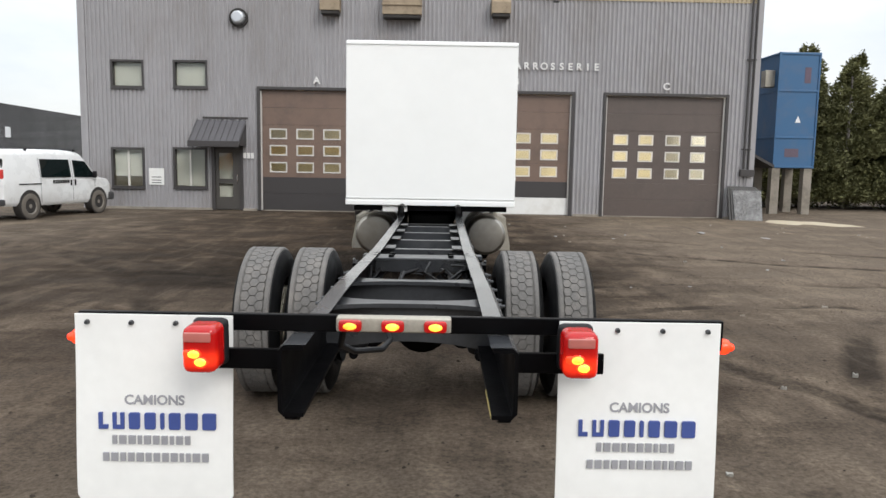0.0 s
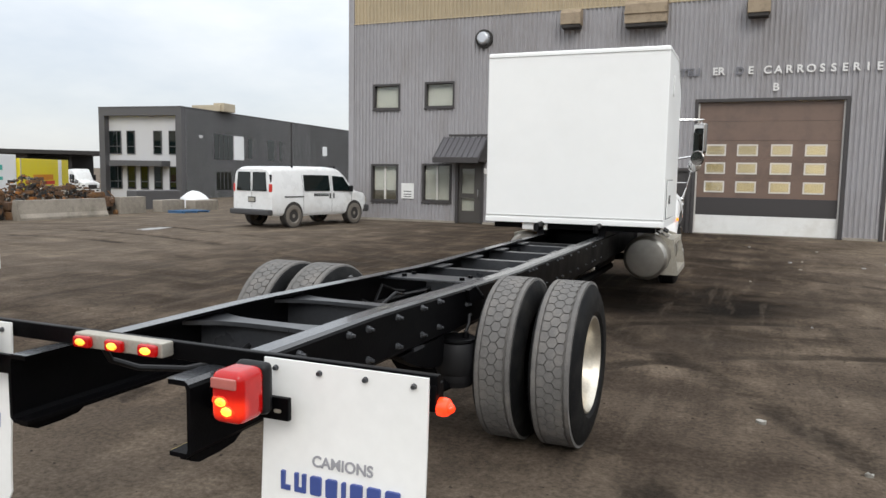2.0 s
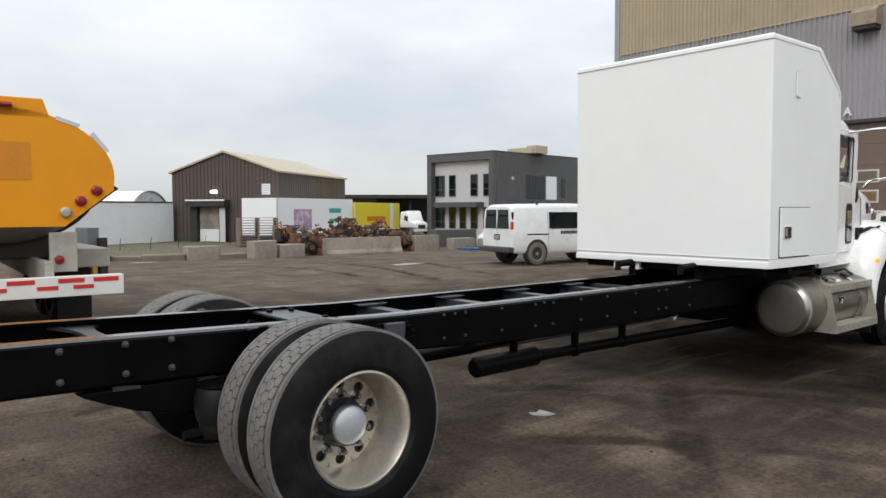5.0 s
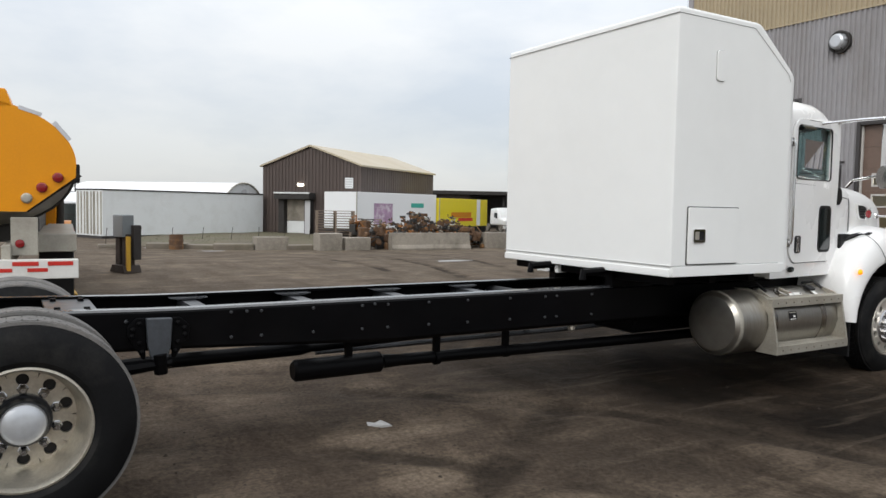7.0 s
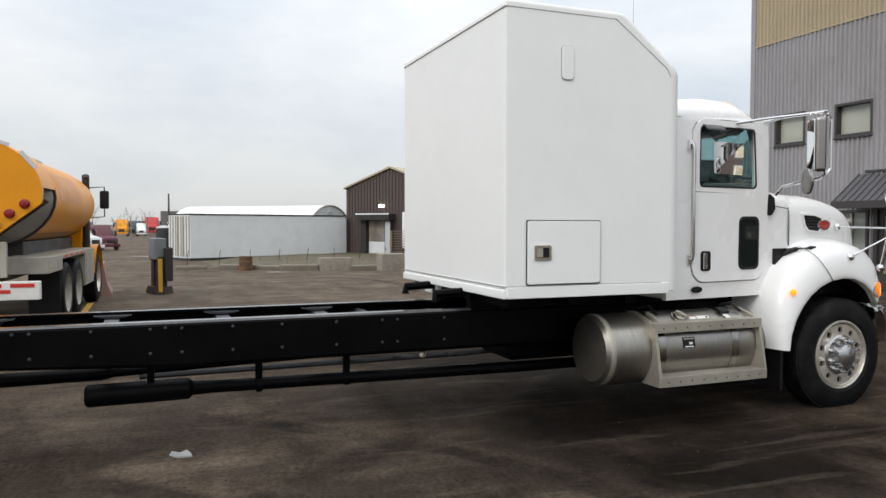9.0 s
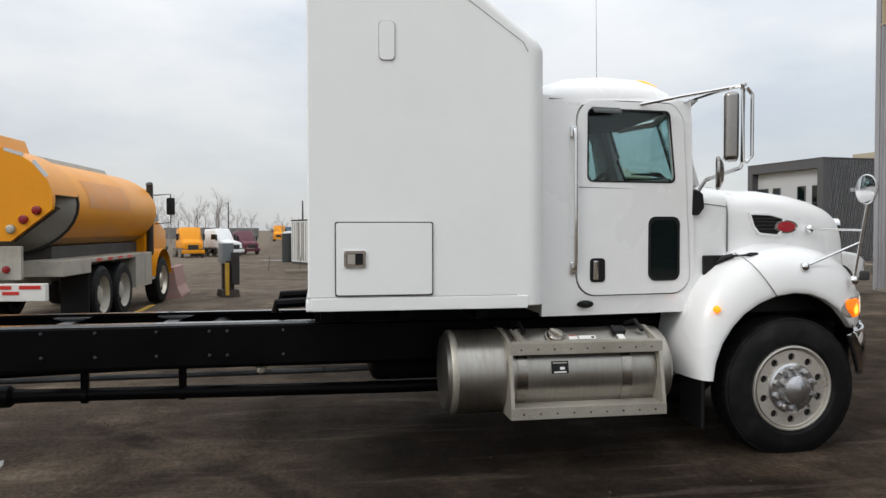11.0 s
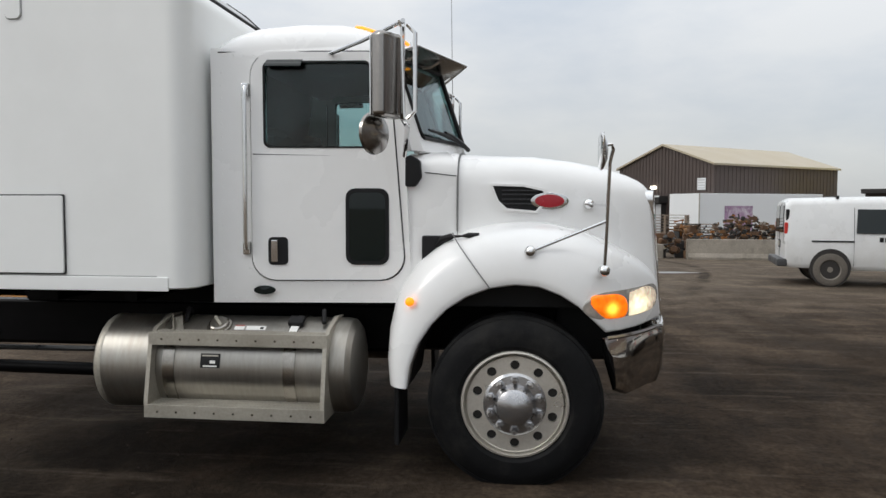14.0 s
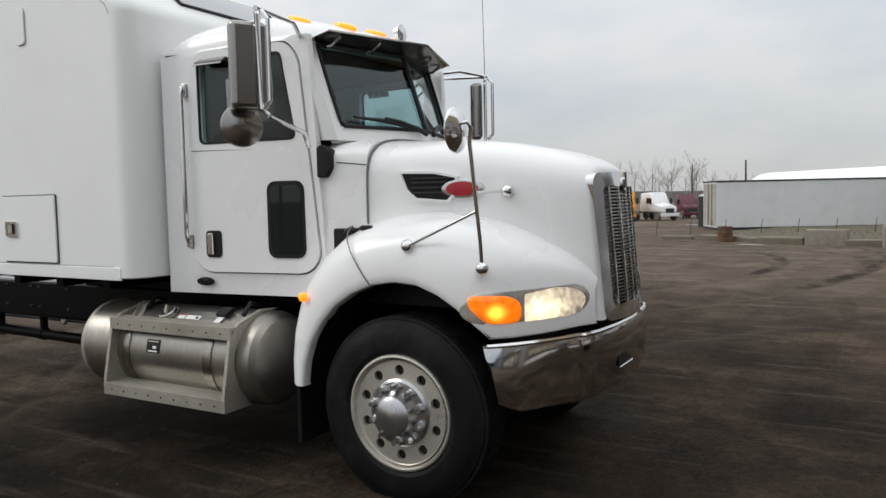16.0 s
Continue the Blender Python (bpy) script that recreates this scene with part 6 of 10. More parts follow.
door_out = lean(DOOR)
win_in = lean(rounded(12.875, 13.56, 1.915, 2.415, 0.04, 7), 0.20)
outer_side = []
for (y, z) in door_out:
    # cab side outline, point by point outside the door's
    ny = 12.552 if y < 12.95 else (13.74 if y > 13.54 and z < 1.95 else y + (0.07 if y > 13.2 else 0.0))
    nz = 0.99 if z < 1.28 else (2.50 if z > 2.33 else z)
    if z > 2.33 and 12.95 <= y <= 13.4:
        ny = y
    outer_side.append((ny, nz))
door_gap = [(13.245 + (y - 13.245) * 1.020, 1.80 + (z - 1.80) * 1.013) for y, z in door_out]
for s in (1, -1):
    bm = B()
    ringed(bm, outer_side, door_gap, "x", s * (CH - 0.05), s * CH)
    C("cab_side", bm, M_WHITE)
    bm = B()
    ringed(bm, door_gap, [(13.245 + (y - 13.245) * 0.99, 1.80 + (z - 1.80) * 0.992) for y, z in door_out], "x", s * (CH - 0.03), s * (CH - 0.010))
    C("door_seal", bm, M_SEAM)
    bm = B()
    ringed(bm, door_out, win_in, "x", s * (CH - 0.045), s * (CH + 0.012))
    dr = C("door", bm, M_WHITE, "white cab door with a lower window")
    bm = B()
    ringed(bm, [(13.21 + (y - 13.21) * 1.008, 2.175 + (z - 2.175) * 1.012) for y, z in win_in], [(13.21 + (y - 13.21) * 0.978, 2.175 + (z - 2.175) * 0.972) for y, z in win_in], "x", s * (CH + 0.004), s * (CH + 0.016))
    C("window_seal", bm, M_PLASTIC, "", dr)
    bm = B()
    prism(bm, win_in, "x", s * (CH - 0.022), s * (CH - 0.016))
    C("window_pane", bm, M_GLASS, "green tinted glass", dr, smooth=0).visible_shadow = False
    bm = B()
    rod(bm, [(s * (CH + 0.012), 12.81, 1.875), (s * (CH + 0.012), 13.685, 1.86)], 0.003, 4)
    C("crease", bm, M_SEAM, "", dr)
    # lower window
    bm = B()
    prism(bm, rounded(13.35, 13.605, 1.22, 1.675, 0.055, 5), "x", s * (CH + 0.008), s * (CH + 0.020))
    C("kick_window_seal", bm, M_PLASTIC, "", dr)
    bm = B()
    prism(bm, rounded(13.372, 13.583, 1.245, 1.65, 0.045, 5), "x", s * (CH + 0.018), s * (CH + 0.0225))
    C("kick_window", bm, M_DARKGLASS, "dark glass", dr)
    # handle
    bm = B()
    prism(bm, rounded(12.895, 13.01, 1.22, 1.385, 0.025, 5), "x", s * (CH + 0.010), s * (CH + 0.018))
    C("handle_cup", bm, M_PLASTIC, "", dr)
    bm = B()
    box(bm, s * (CH + 0.018), s * (CH + 0.035), 12.915, 12.955, 1.235, 1.37, 0.012)
    C("handle", bm, M_CHROME, "chrome handle", dr)
    # vent shade over the window and its hook
    bm = B()
    sheet(bm, lambda a, b: (s * (CH + 0.016 + 0.05 * math.sin(b * 1.5)), 12.90 + 0.21 * a, 2.425 - 0.045 * b), 6, 4, 0.004)
    C("window_visor", bm, M_DARKGLASS, "", dr)
    # grab rail
    bm = B()
    rod(bm, [(s * CH, 12.775, 2.25), (s * (CH + 0.04), 12.775, 2.26), (s * (CH + 0.05), 12.775, 2.22), (s * (CH + 0.05), 12.775, 1.36), (s * (CH + 0.04), 12.775, 1.32), (s * CH, 12.775, 1.32)], 0.014, 10)
    gr = C("grab_rail", bm, M_CHROME, "chrome grab rail")
    for z in (2.25, 1.32):
        bm = B()
        box(bm, s * CH, s * (CH + 0.03), 12.745, 12.79, z - 0.04, z + 0.04, 0.008)
        C("foot", bm, M_CHROME, "", gr)
    bm = B()
    lathe(bm, [(s * CH, 0.065), (s * (CH + 0.008), 0.062), (s * (CH + 0.010), 0.0)], (0, 12.865, 1.068), "x", 20)
    for v in bm.verts:
        v.co.z = 1.068 + (v.co.z - 1.068) * 0.42
    C("oval_cover", bm, M_DARKGLASS, "dark oval cover")
    # seam along the roof joint
    bm = B()
    rod(bm, [(s * (CH + 0.001), 12.60, 2.475), (s * (CH + 0.001), 13.40, 2.475)], 0.004, 4)
    C("roof_seam", bm, M_SEAM)
    # rivets along the roof joint, the sill, the rear edge and round the door
    bm = B()
    spots = [(12.63 + k * 0.062, 2.455) for k in range(13)] + [(12.63 + k * 0.062, 1.02) for k in range(18)]
    spots += [(12.615, 1.08 + k * 0.075) for k in range(18)] + [(12.775, 1.20 + k * 0.068) for k in range(16)]
    spots += [(12.83 + k * 0.062, 1.10) for k in range(13)] + [(13.715, 1.22 + k * 0.07) for k in range(9)]
    for y, z in spots:
        lathe(bm, [(s * CH, 0.0055), (s * (CH + 0.0025), 0.004), (s * (CH + 0.003), 0.0)], (0, y, z), "x", 6)
    for k in range(14):
        lathe(bm, [(s * (CH + 0.012), 0.0055), (s * (CH + 0.0145), 0.004), (s * (CH + 0.015), 0.0)], (0, 12.84 + k * 0.062, 1.845), "x", 6)
    tagged(C("rivet", bm, M_WHITE), kind="stuff")
# roof
bm = B()
rings = []
for y, h, k in ((12.552, 2.42, 0.80), (12.575, 2.50, 0.845), (12.66, 2.565, 0.86), (12.80, 2.615, 0.86), (13.05, 2.64, 0.86), (13.30, 2.635, 0.855), (13.45, 2.605, 0.84), (13.58, 2.555, 0.815), (13.66, 2.50, 0.78), (13.68, 2.46, 0.74)):
    ring = []
    zb = min(2.44, h - 0.02)
    for i in range(21):
        a = math.pi * i / 20
        c, q = math.cos(a), math.sin(a)
        x = k * math.copysign(abs(c) ** 0.38, c)
        bow = max(0.0, min(1.0, (y - 13.30) / 0.38)) * (0.25 * (1 - abs(x) / 0.86) - 0.09)
        ring.append((x, y + bow, zb + (h + 0.06 - zb) * (q ** 0.75)))
    rings.append(ring)
skin(bm, rings, close=False)
C("roof", bm, M_WHITE, smooth=60)
bm = B()
box(bm, -CH + 0.06, CH - 0.06, 12.66, 13.60, 2.452, 2.472)
C("headliner", bm, M_INTERIOR)
bm = B()
box(bm, -CH + 0.06, CH - 0.06, 12.635, 12.65, 1.06, 2.46)
C("back_trim", bm, M_INTERIOR)
# back wall, floor
bm = B()
box(bm, -CH + 0.01, CH - 0.01, 12.565, 12.60, 1.0, 2.47)
C("back_wall", bm, M_WHITE)
bm = B()
box(bm, -CH + 0.06, CH - 0.06, 12.64, 13.9, 1.02, 1.06)
C("cab_floor", bm, M_INTERIOR)


# windscreen: two flat panes that meet in a shallow V, with a white border
def screen(a, b, lift=0.0):
    s, t = a * 2 - 1, b
    return Vector((s * (0.80 - 0.04 * t), 14.010 - 0.20 * t - 0.22 * math.sqrt(s * s + 0.0009) + lift, 1.90 + 0.60 * t))


def screen_part(a0, a1, b0, b1, thick, lift=0.0):
    bm = B()
    sheet(bm, lambda a, b: screen(a0 + (a1 - a0) * a, b0 + (b1 - b0) * b, lift), 16, 6, thick)
    return bm


for a0, a1 in ((0.045, 0.497), (0.503, 0.955)):
    C("windscreen_pane", screen_part(a0, a1, 0.145, 0.945, 0.006, -0.01), M_GLASS, "tinted windscreen pane", smooth=60).visible_shadow = False
bm = B()
rod(bm, [screen(0.5, 0.13, 0.004), screen(0.5, 0.95, 0.004)], 0.017, 6)
C("windscreen_post", bm, M_PLASTIC)
for a0, a1, b0, b1 in ((0.0, 0.040, 0.0, 1.0), (0.960, 1.0, 0.0, 1.0), (0.040, 0.960, 0.0, 0.140), (0.040, 0.960, 0.95, 1.0)):
    C("windscreen_frame", screen_part(a0, a1, b0, b1, 0.05), M_WHITE, smooth=60)
bm = B()
rod(bm, [screen(0.043, 0.20 + 0.14 * k, 0.006) for k in range(6)] + [screen(0.048 + k * 0.0904, 0.947, 0.006) for k in range(0, 11)] + [screen(0.957, 0.5, 0.006)] + [screen(0.957, 0.20, 0.006)] + [screen(0.945 - k * 0.089, 0.143, 0.006) for k in range(0, 11)] + [screen(0.043, 0.20, 0.006)], 0.012, 6)
C("windscreen_seal", bm, M_PLASTIC)
for s in (1, -1):
    # pillar between door and windscreen
    bm = B()
    rings = []
    for b in (0.0, 0.25, 0.5, 0.75, 1.0):
        p = screen(1.0 if s > 0 else 0.0, b)
        yb = 13.735 - max(0.0, (p.z - 1.95)) * 0.24
        rings.append([(p.x, p.y + 0.01, p.z), (s * (CH - 0.005), yb, p.z), (s * (CH - 0.05), yb - 0.06, p.z), (p.x - s * 0.03, p.y - 0.05, p.z)])
    skin(bm, rings)
    C("pillar", bm, M_WHITE, smooth=50)
    # wiper
    bm = B()
    rod(bm, [screen(0.5 + s * a, b, 0.035) for a, b in ((0.03, 0.10), (0.08, 0.16), (0.17, 0.22), (0.24, 0.235))], [0.016, 0.014, 0.011, 0.014], 6)
    rod(bm, [screen(0.5 + s * a, b, 0.028) for a, b in ((0.10, 0.155), (0.24, 0.215), (0.40, 0.235))], [0.008, 0.014, 0.007], 6)
    wp = C("wiper", bm, M_PLASTIC, "black wiper")
# cowl that narrows from the cab to the bonnet
bm = B()
rings = []
for y, k, h, z0 in ((13.70, 0.735, 1.905, 0.99), (13.80, 0.730, 1.91, 1.25), (13.90, 0.718, 1.915, 1.30), (14.005, 0.700, 1.905, 1.30)):
    ring = [(-k, y, z0)]
    for i in range(15):
        a = math.pi * (1 - i / 14)
        c, q = math.cos(a), math.sin(a)
        ring.append((k * math.copysign(abs(c) ** 0.35, c), y, h - 0.16 + 0.16 * q ** 0.7))
    ring.append((k, y, z0))
    rings.append(ring)
skin(bm, rings)
C("cowl", bm, M_WHITE, smooth=45)
for s in (1, -1):
    bm = B()
    rod(bm, [(s * 0.731, 13.815, 1.77), (s * 0.702, 14.0, 1.75)], 0.003, 4)
    C("cowl_seam", bm, M_SEAM)
    # black intake snorkel beside the pillar and black box behind the mudguard
    bm = B()
    prism(bm, [(13.70, 1.86), (13.735, 1.875), (13.79, 1.84), (13.80, 1.74), (13.76, 1.685), (13.70, 1.685)], "x", s * 0.82, s * 0.895, 0.012)
    C("snorkel", bm, M_PLASTIC, "black plastic cover")
    bm = B()
    box(bm, s * 0.66, s * 0.762, 13.80, 13.98, 1.20, 1.395, 0.01)
    C("step_well", bm, M_PLASTIC)
    bm = B()
    rod(bm, [(s * 0.76, 13.89, 1.335), (s * 0.80, 13.93, 1.375), (s * 0.83, 13.985, 1.395)], [0.014, 0.022, 0.018], 8)
    rod(bm, [(s * 0.83, 13.98, 1.392), (s * 0.86, 14.05, 1.398), (s * 0.878, 14.09, 1.404), (s * 0.872, 14.15, 1.408)], [0.010, 0.006, 0.015, 0.009], 8)
    C("bonnet_latch", bm, M_PLASTIC, "black rubber bonnet latch")
# inside: two seats, wheel, dashboard
for x in (-0.42, 0.42):
    bm = B()
    box(bm, x - 0.24, x + 0.24, 12.80, 13.28, 1.30, 1.52, 0.06)
    seat = C("seat", bm, M_INTERIOR)
    bm = B()
    box(bm, x - 0.23, x + 0.23, 12.72, 12.86, 1.45, 2.02, 0.05)
    box(bm, x - 0.12, x + 0.12, 12.74, 12.84, 2.00, 2.07, 0.03)
    C("seat_back", bm, M_INTERIOR)
bm = B()
box(bm, -0.76, 0.76, 13.45, 13.80, 1.35, 1.86, 0.05)
C("dashboard", bm, M_INTERIOR)
bm = B()
c, q = Vector((-0.42, 13.38, 1.86)), Matrix.Rotation(radians(-35), 3, "X")
pts = [c + q @ Vector((0.21 * math.cos(k * math.tau / 24), 0.0, 0.21 * math.sin(k * math.tau / 24))) for k in range(25)]
rod(bm, pts, 0.015, 6, caps=False)
rod(bm, [c, c + Vector((0, 0.2, -0.1))], 0.03, 8)
C("steering_wheel", bm, M_PLASTIC)

# sun visor
bm = B()



def visor_at(a, b):
    s = abs(a * 2 - 1)
    return ((a * 2 - 1) * 0.77, 13.82 + 0.18 * b - (0.25 - 0.02 * b) * s, 2.475 + 0.05 * b - 0.005 * s)


sheet(bm, visor_at, 16, 6, 0.005)
visor = C("sun_visor", bm, M_VISOR, "stainless sun visor over the windscreen")
bm = B()
rod(bm, [visor_at(k / 16, 1.0) for k in range(17)], 0.006, 6)
C("visor_lip", bm, M_VISOR, "", visor)
for s in (1, -1):
    for a in (0.22, 0.42):
        bm = B()
        p, q = Vector(visor_at(0.5 + s * a, 0.15)), Vector(visor_at(0.5 + s * a, 0.75))
        rod(bm, [p - Vector((0, 0, 0.02)), (p + q) / 2 - Vector((0, 0, 0.030)), q - Vector((0, 0, 0.006))], 0.010, 6)
        C("visor_bracket", bm, M_CHROME, "", visor)
# roof marker lamps
for x, y in ((-0.60, 13.44), (-0.30, 13.57), (0.0, 13.61), (0.30, 13.57), (0.60, 13.44)):
    bm = B()
    bmesh.ops.create_icosphere(bm, subdivisions=2, radius=0.058, matrix=Matrix.Translation((x, y, 2.642)) @ Matrix.Rotation(radians(-14), 4, "X") @ Matrix.Diagonal((0.78, 1.50, 0.40, 1)))
    for v in bm.verts:
        v.co.z += 0.012 * max(0.0, (y - v.co.y) / 0.09)
    C("marker_lamp", bm, M_AMBER, "lit amber roof lamp")
bm = B()
rod(bm, [(-0.45, 13.5, 2.6), (-0.45, 13.52, 2.70)], 0.012, 6)
hs = C("horn_mount", bm, M_CHROME)
bm = B()
lathe(bm, [(0.0, 0.0), (0.01, 0.06), (0.05, 0.065), (0.06, 0.0)], (-0.45, 13.50, 2.73), "y", 18)
C("spot_lamp", bm, M_CHROME, "round chrome roof lamp")
bm = B()
rod(bm, [(-1.28, 13.775, 2.53), (-1.27, 13.75, 4.3)], [0.003, 0.0012], 5)
C("antenna", bm, M_GREYMEM, "thin whip antenna")

# mirrors on both doors
for s in (1, -1):
    u = s * 1.28
    bm = B()
    box(bm, u - 0.095, u + 0.095, 13.65, 13.74, 2.025, 2.465, 0.03, 3)
    swing = Matrix.Translation((u, 13.70, 0)) @ Matrix.Rotation(-s * radians(30), 4, "Z") @ Matrix.Translation((-u, -13.70, 0))
    bm.transform(swing)
    mr = C("door_mirror", bm, M_MSHELL, "tall stainless door mirror on tube arms")
    bm = B()
    box(bm, u - 0.083, u + 0.083, 13.642, 13.650, 2.04, 2.45, 0.003)
    bm.transform(swing)
    C("mirror_glass", bm, M_MIRROR, "", mr)
    bm = B()
    rod(bm, [(s * (CH - 0.02), 13.27, 2.455), (s * 1.0, 13.5, 2.49), (u, 13.76, 2.515)], 0.012, 8)
    rod(bm, [(s * 0.74, 13.60, 2.48), (s * 0.95, 13.72, 2.52), (u + s * 0.02, 13.78, 2.52)], 0.012, 8)
    rod(bm, [(u, 13.76, 2.525), (u, 13.775, 2.49), (u, 13.775, 2.02), (u - s * 0.05, 13.79, 1.99), (s * 0.90, 13.73, 1.93), (s * 0.84, 13.71, 1.86)], 0.014, 8)
    rod(bm, [(u, 13.80, 2.505), (u, 13.84, 2.46), (u, 13.84, 2.06), (u, 13.80, 2.02)], 0.012, 8)
    C("mirror_arm", bm, M_CHROME, "", mr)
    bm = B()
    lathe(bm, [(13.600, 0.0), (13.602, 0.102), (13.612, 0.112), (13.628, 0.108), (13.650, 0.06), (13.655, 0.0)], (u + s * 0.02, 0, 1.95), "y", 28)
    bm.transform(swing)
    C("convex_mirror", bm, M_MSHELL, "", mr)

M_TRIMBLACK = mat("satin_black_trim", (0.02, 0.02, 0.022), 0.35, vary=0.1)
# ---- bonnet, mudguards, grille, bumper ----
hood = thing("bonnet", (0, 14.6 - 9.7, 1.0), org=(0, 14.6, 1.0), label="white sloping bonnet with flared mudguards")
hood.parent = truck


def Hd(name, bm, m, label="", parent=None, smooth=50):
    return part(name, bm, m, parent or hood, label, smooth)


bm = B()
rings = []
for y, k, h in ((14.012, 0.700, 1.905), (14.2, 0.662, 1.895), (14.45, 0.606, 1.89), (14.7, 0.550, 1.86), (14.92, 0.494, 1.815), (15.05, 0.445, 1.775), (15.12, 0.412, 1.745), (15.165, 0.388, 1.715), (15.187, 0.370, 1.688)):
    foot = 0.90 if y > 15.0 else 1.20
    ring = [(-k, y, foot)]
    for i in range(23):
        a = math.pi * (1 - i / 22)
        c, q = math.cos(a), math.sin(a)
        e = 0.42
        ring.append((k * math.copysign(abs(c) ** e, c), y, (h - 0.30) + 0.30 * q ** 0.62))
    ring.append((k, y, foot))
    lean = max(0.0, (y - 14.92) / 0.265) * 0.085
    rings.append([(a, b + lean * (1.66 - c), c) for a, b, c in ring])
skin(bm, rings)
Hd("bonnet_shell", bm, M_WHITE, smooth=60)
bm = B()
k, h, y = 0.710, 1.912, 14.008
ring = [(-k, y, 1.42)]
for i in range(23):
    a = math.pi * (1 - i / 22)
    c, q = math.cos(a), math.sin(a)
    ring.append((k * math.copysign(abs(c) ** 0.42, c), y, (h - 0.30) + 0.30 * q ** 0.62))
ring.append((k, y, 1.42))
rod(bm, ring, 0.006, 6)
Hd("bonnet_seam", bm, M_RUBSEAL, "grey rubber seam")


def umax(y):
    """Outer half width of mudguard, lamp and bumper in plan."""
    if y < 14.65:
        return 0.995
    t = (y - 14.65) / 0.5
    return 0.995 - 0.06 * t - 0.33 * t ** 2.5


LIP = [(13.745, 0.53), (13.765, 0.66), (13.815, 0.79), (13.89, 0.90), (13.98, 0.99), (14.09, 1.06), (14.22, 1.11), (14.36, 1.13), (14.49, 1.12), (14.61, 1.075), (14.71, 1.01), (14.80, 0.925), (14.86, 0.866), (14.95, 0.870), (15.05, 0.877), (15.12, 0.885), (15.18, 0.892), (15.235, 0.892)]
CROWN = [(13.615, 0.54), (13.60, 0.68), (13.61, 0.85), (13.64, 1.00), (13.70, 1.13), (13.80, 1.26), (13.93, 1.365), (14.08, 1.43), (14.25, 1.465), (14.42, 1.475), (14.58, 1.46), (14.74, 1.42), (14.88, 1.365), (15.00, 1.30), (15.10, 1.245), (15.15, 1.205), (15.19, 1.17), (15.225, 1.13)]
for s in (1, -1):
    bm = B()
    rows = []
    for (ly, lz), (cy, cz) in zip(LIP, CROWN):
        row = []
        for t, u in ((0.0, 0.93), (0.0, 0.985), (0.03, 1.0), (0.15, 1.004), (0.35, 1.0), (0.55, 0.985), (0.72, 0.955), (0.86, 0.90), (0.95, 0.82), (1.0, 0.72), (1.015, 0.60), (1.02, 0.44)):
            y, z = ly + (cy - ly) * t, lz + (cz - lz) * t
            lim = umax(y)
            row.append((s * min(u, u * lim / 0.995), y, z))
        rows.append(row)
    skin(bm, rows, close=False)
    mg = Hd("mudguard", bm, M_WHITE, "white flared mudguard", smooth=70)
    # inner skin: dark liner of the wheel arch
    bm = B()
    skin(bm, [[(s * u, ly + 0.01, lz + 0.01) for u in (0.95, 0.80, 0.60, 0.42)] for ly, lz in LIP[:13]], close=False)
    Hd("wheel_arch_liner", bm, M_PLASTIC)
    # joint across the mudguard
    bm = B()
    (ly, lz), (cy, cz) = LIP[6], (13.98, 1.40)
    pts = []
    for t, u in ((0.0, 1.004), (0.15, 1.009), (0.35, 1.005), (0.55, 0.99), (0.72, 0.96), (0.86, 0.906), (0.95, 0.83)):
        pts.append((s * u, ly + (cy - ly) * t, lz + (cz + 0.03 - lz) * t))
    rod(bm, pts, 0.0035, 5)
    Hd("joint", bm, M_RUBSEAL)
    bm = B()
    lathe(bm, [(s * 0.99, 0.026), (s * 1.010, 0.024), (s * 1.016, 0.013), (s * 1.018, 0.0)], (0, 13.765, 1.03), "x", 14)
    Hd("side_marker", bm, M_AMBER, "lit amber side marker")
    # dark liner inside the wheel opening
    bm = B()
    box(bm, s * 0.658, s * 0.672, 13.72, 14.90, 0.965, 1.17, 0.004)
    Hd("wheel_liner", bm, M_PLASTIC)
    # black flap behind the wheel
    bm = B()
    box(bm, s * 0.66, s * 0.97, 13.67, 13.70, 0.19, 0.60, 0.01)
    Hd("wheel_flap", bm, M_PLASTIC)

    # headlamp: housing, amber turn lamp, clear lamp
    def skin_at(y, z, out, s=s):
        return (s * (umax(y) + 0.004 + out), y, z)

    def lamp_patch(y0, y1, z0, z1, out, e0=0.0, e1=0.0, rise=0.0):
        """A bulged lens on the mudguard's skin, rounded over e0 and e1 of its length at its ends."""
        bm = B()

        def f(a, b):
            a = 0.5 - 0.5 * math.cos(math.pi * a)
            y = y0 + (y1 - y0) * a
            k = 1.0
            if e0 and a < e0:
                k = math.sqrt(max(0.0, 1 - ((e0 - a) / e0) ** 2))
            if e1 and a > 1 - e1:
                k = math.sqrt(max(0.0, 1 - ((a - 1 + e1) / e1) ** 2))
            k = max(k, 0.12)
            mid, half = (z0 + z1) / 2 + rise * a, (z1 - z0) / 2 * k
            w = min(1.0, 10 * b * (1 - b)) * (1.0 if 0.03 < a < 0.97 else 0.3)
            return skin_at(y, mid + half * (2 * b - 1), out * (0.3 + 0.7 * w))
        sheet(bm, f, 24, 8, 0.004)
        return bm
    hl = Hd("headlamp", lamp_patch(14.73, 15.215, 0.932, 1.085, 0.006, 0.30, 0.12, 0.03), M_HOUSING, "lit headlamp with an amber turn lamp")

    def lens_patch(y0, y1, low, high, out):
        """A bulged lens between two edge lines on the mudguard's skin."""
        bm = B()

        def f(a, b):
            z0, z1 = low(a), high(a)
            w = min(1.0, 9 * b * (1 - b)) * min(1.0, 0.3 + 9 * a * (1 - a))
            return skin_at(y0 + (y1 - y0) * a, z0 + (z1 - z0) * b, out * (0.35 + 0.65 * w))
        sheet(bm, f, 22, 8, 0.004)
        return bm

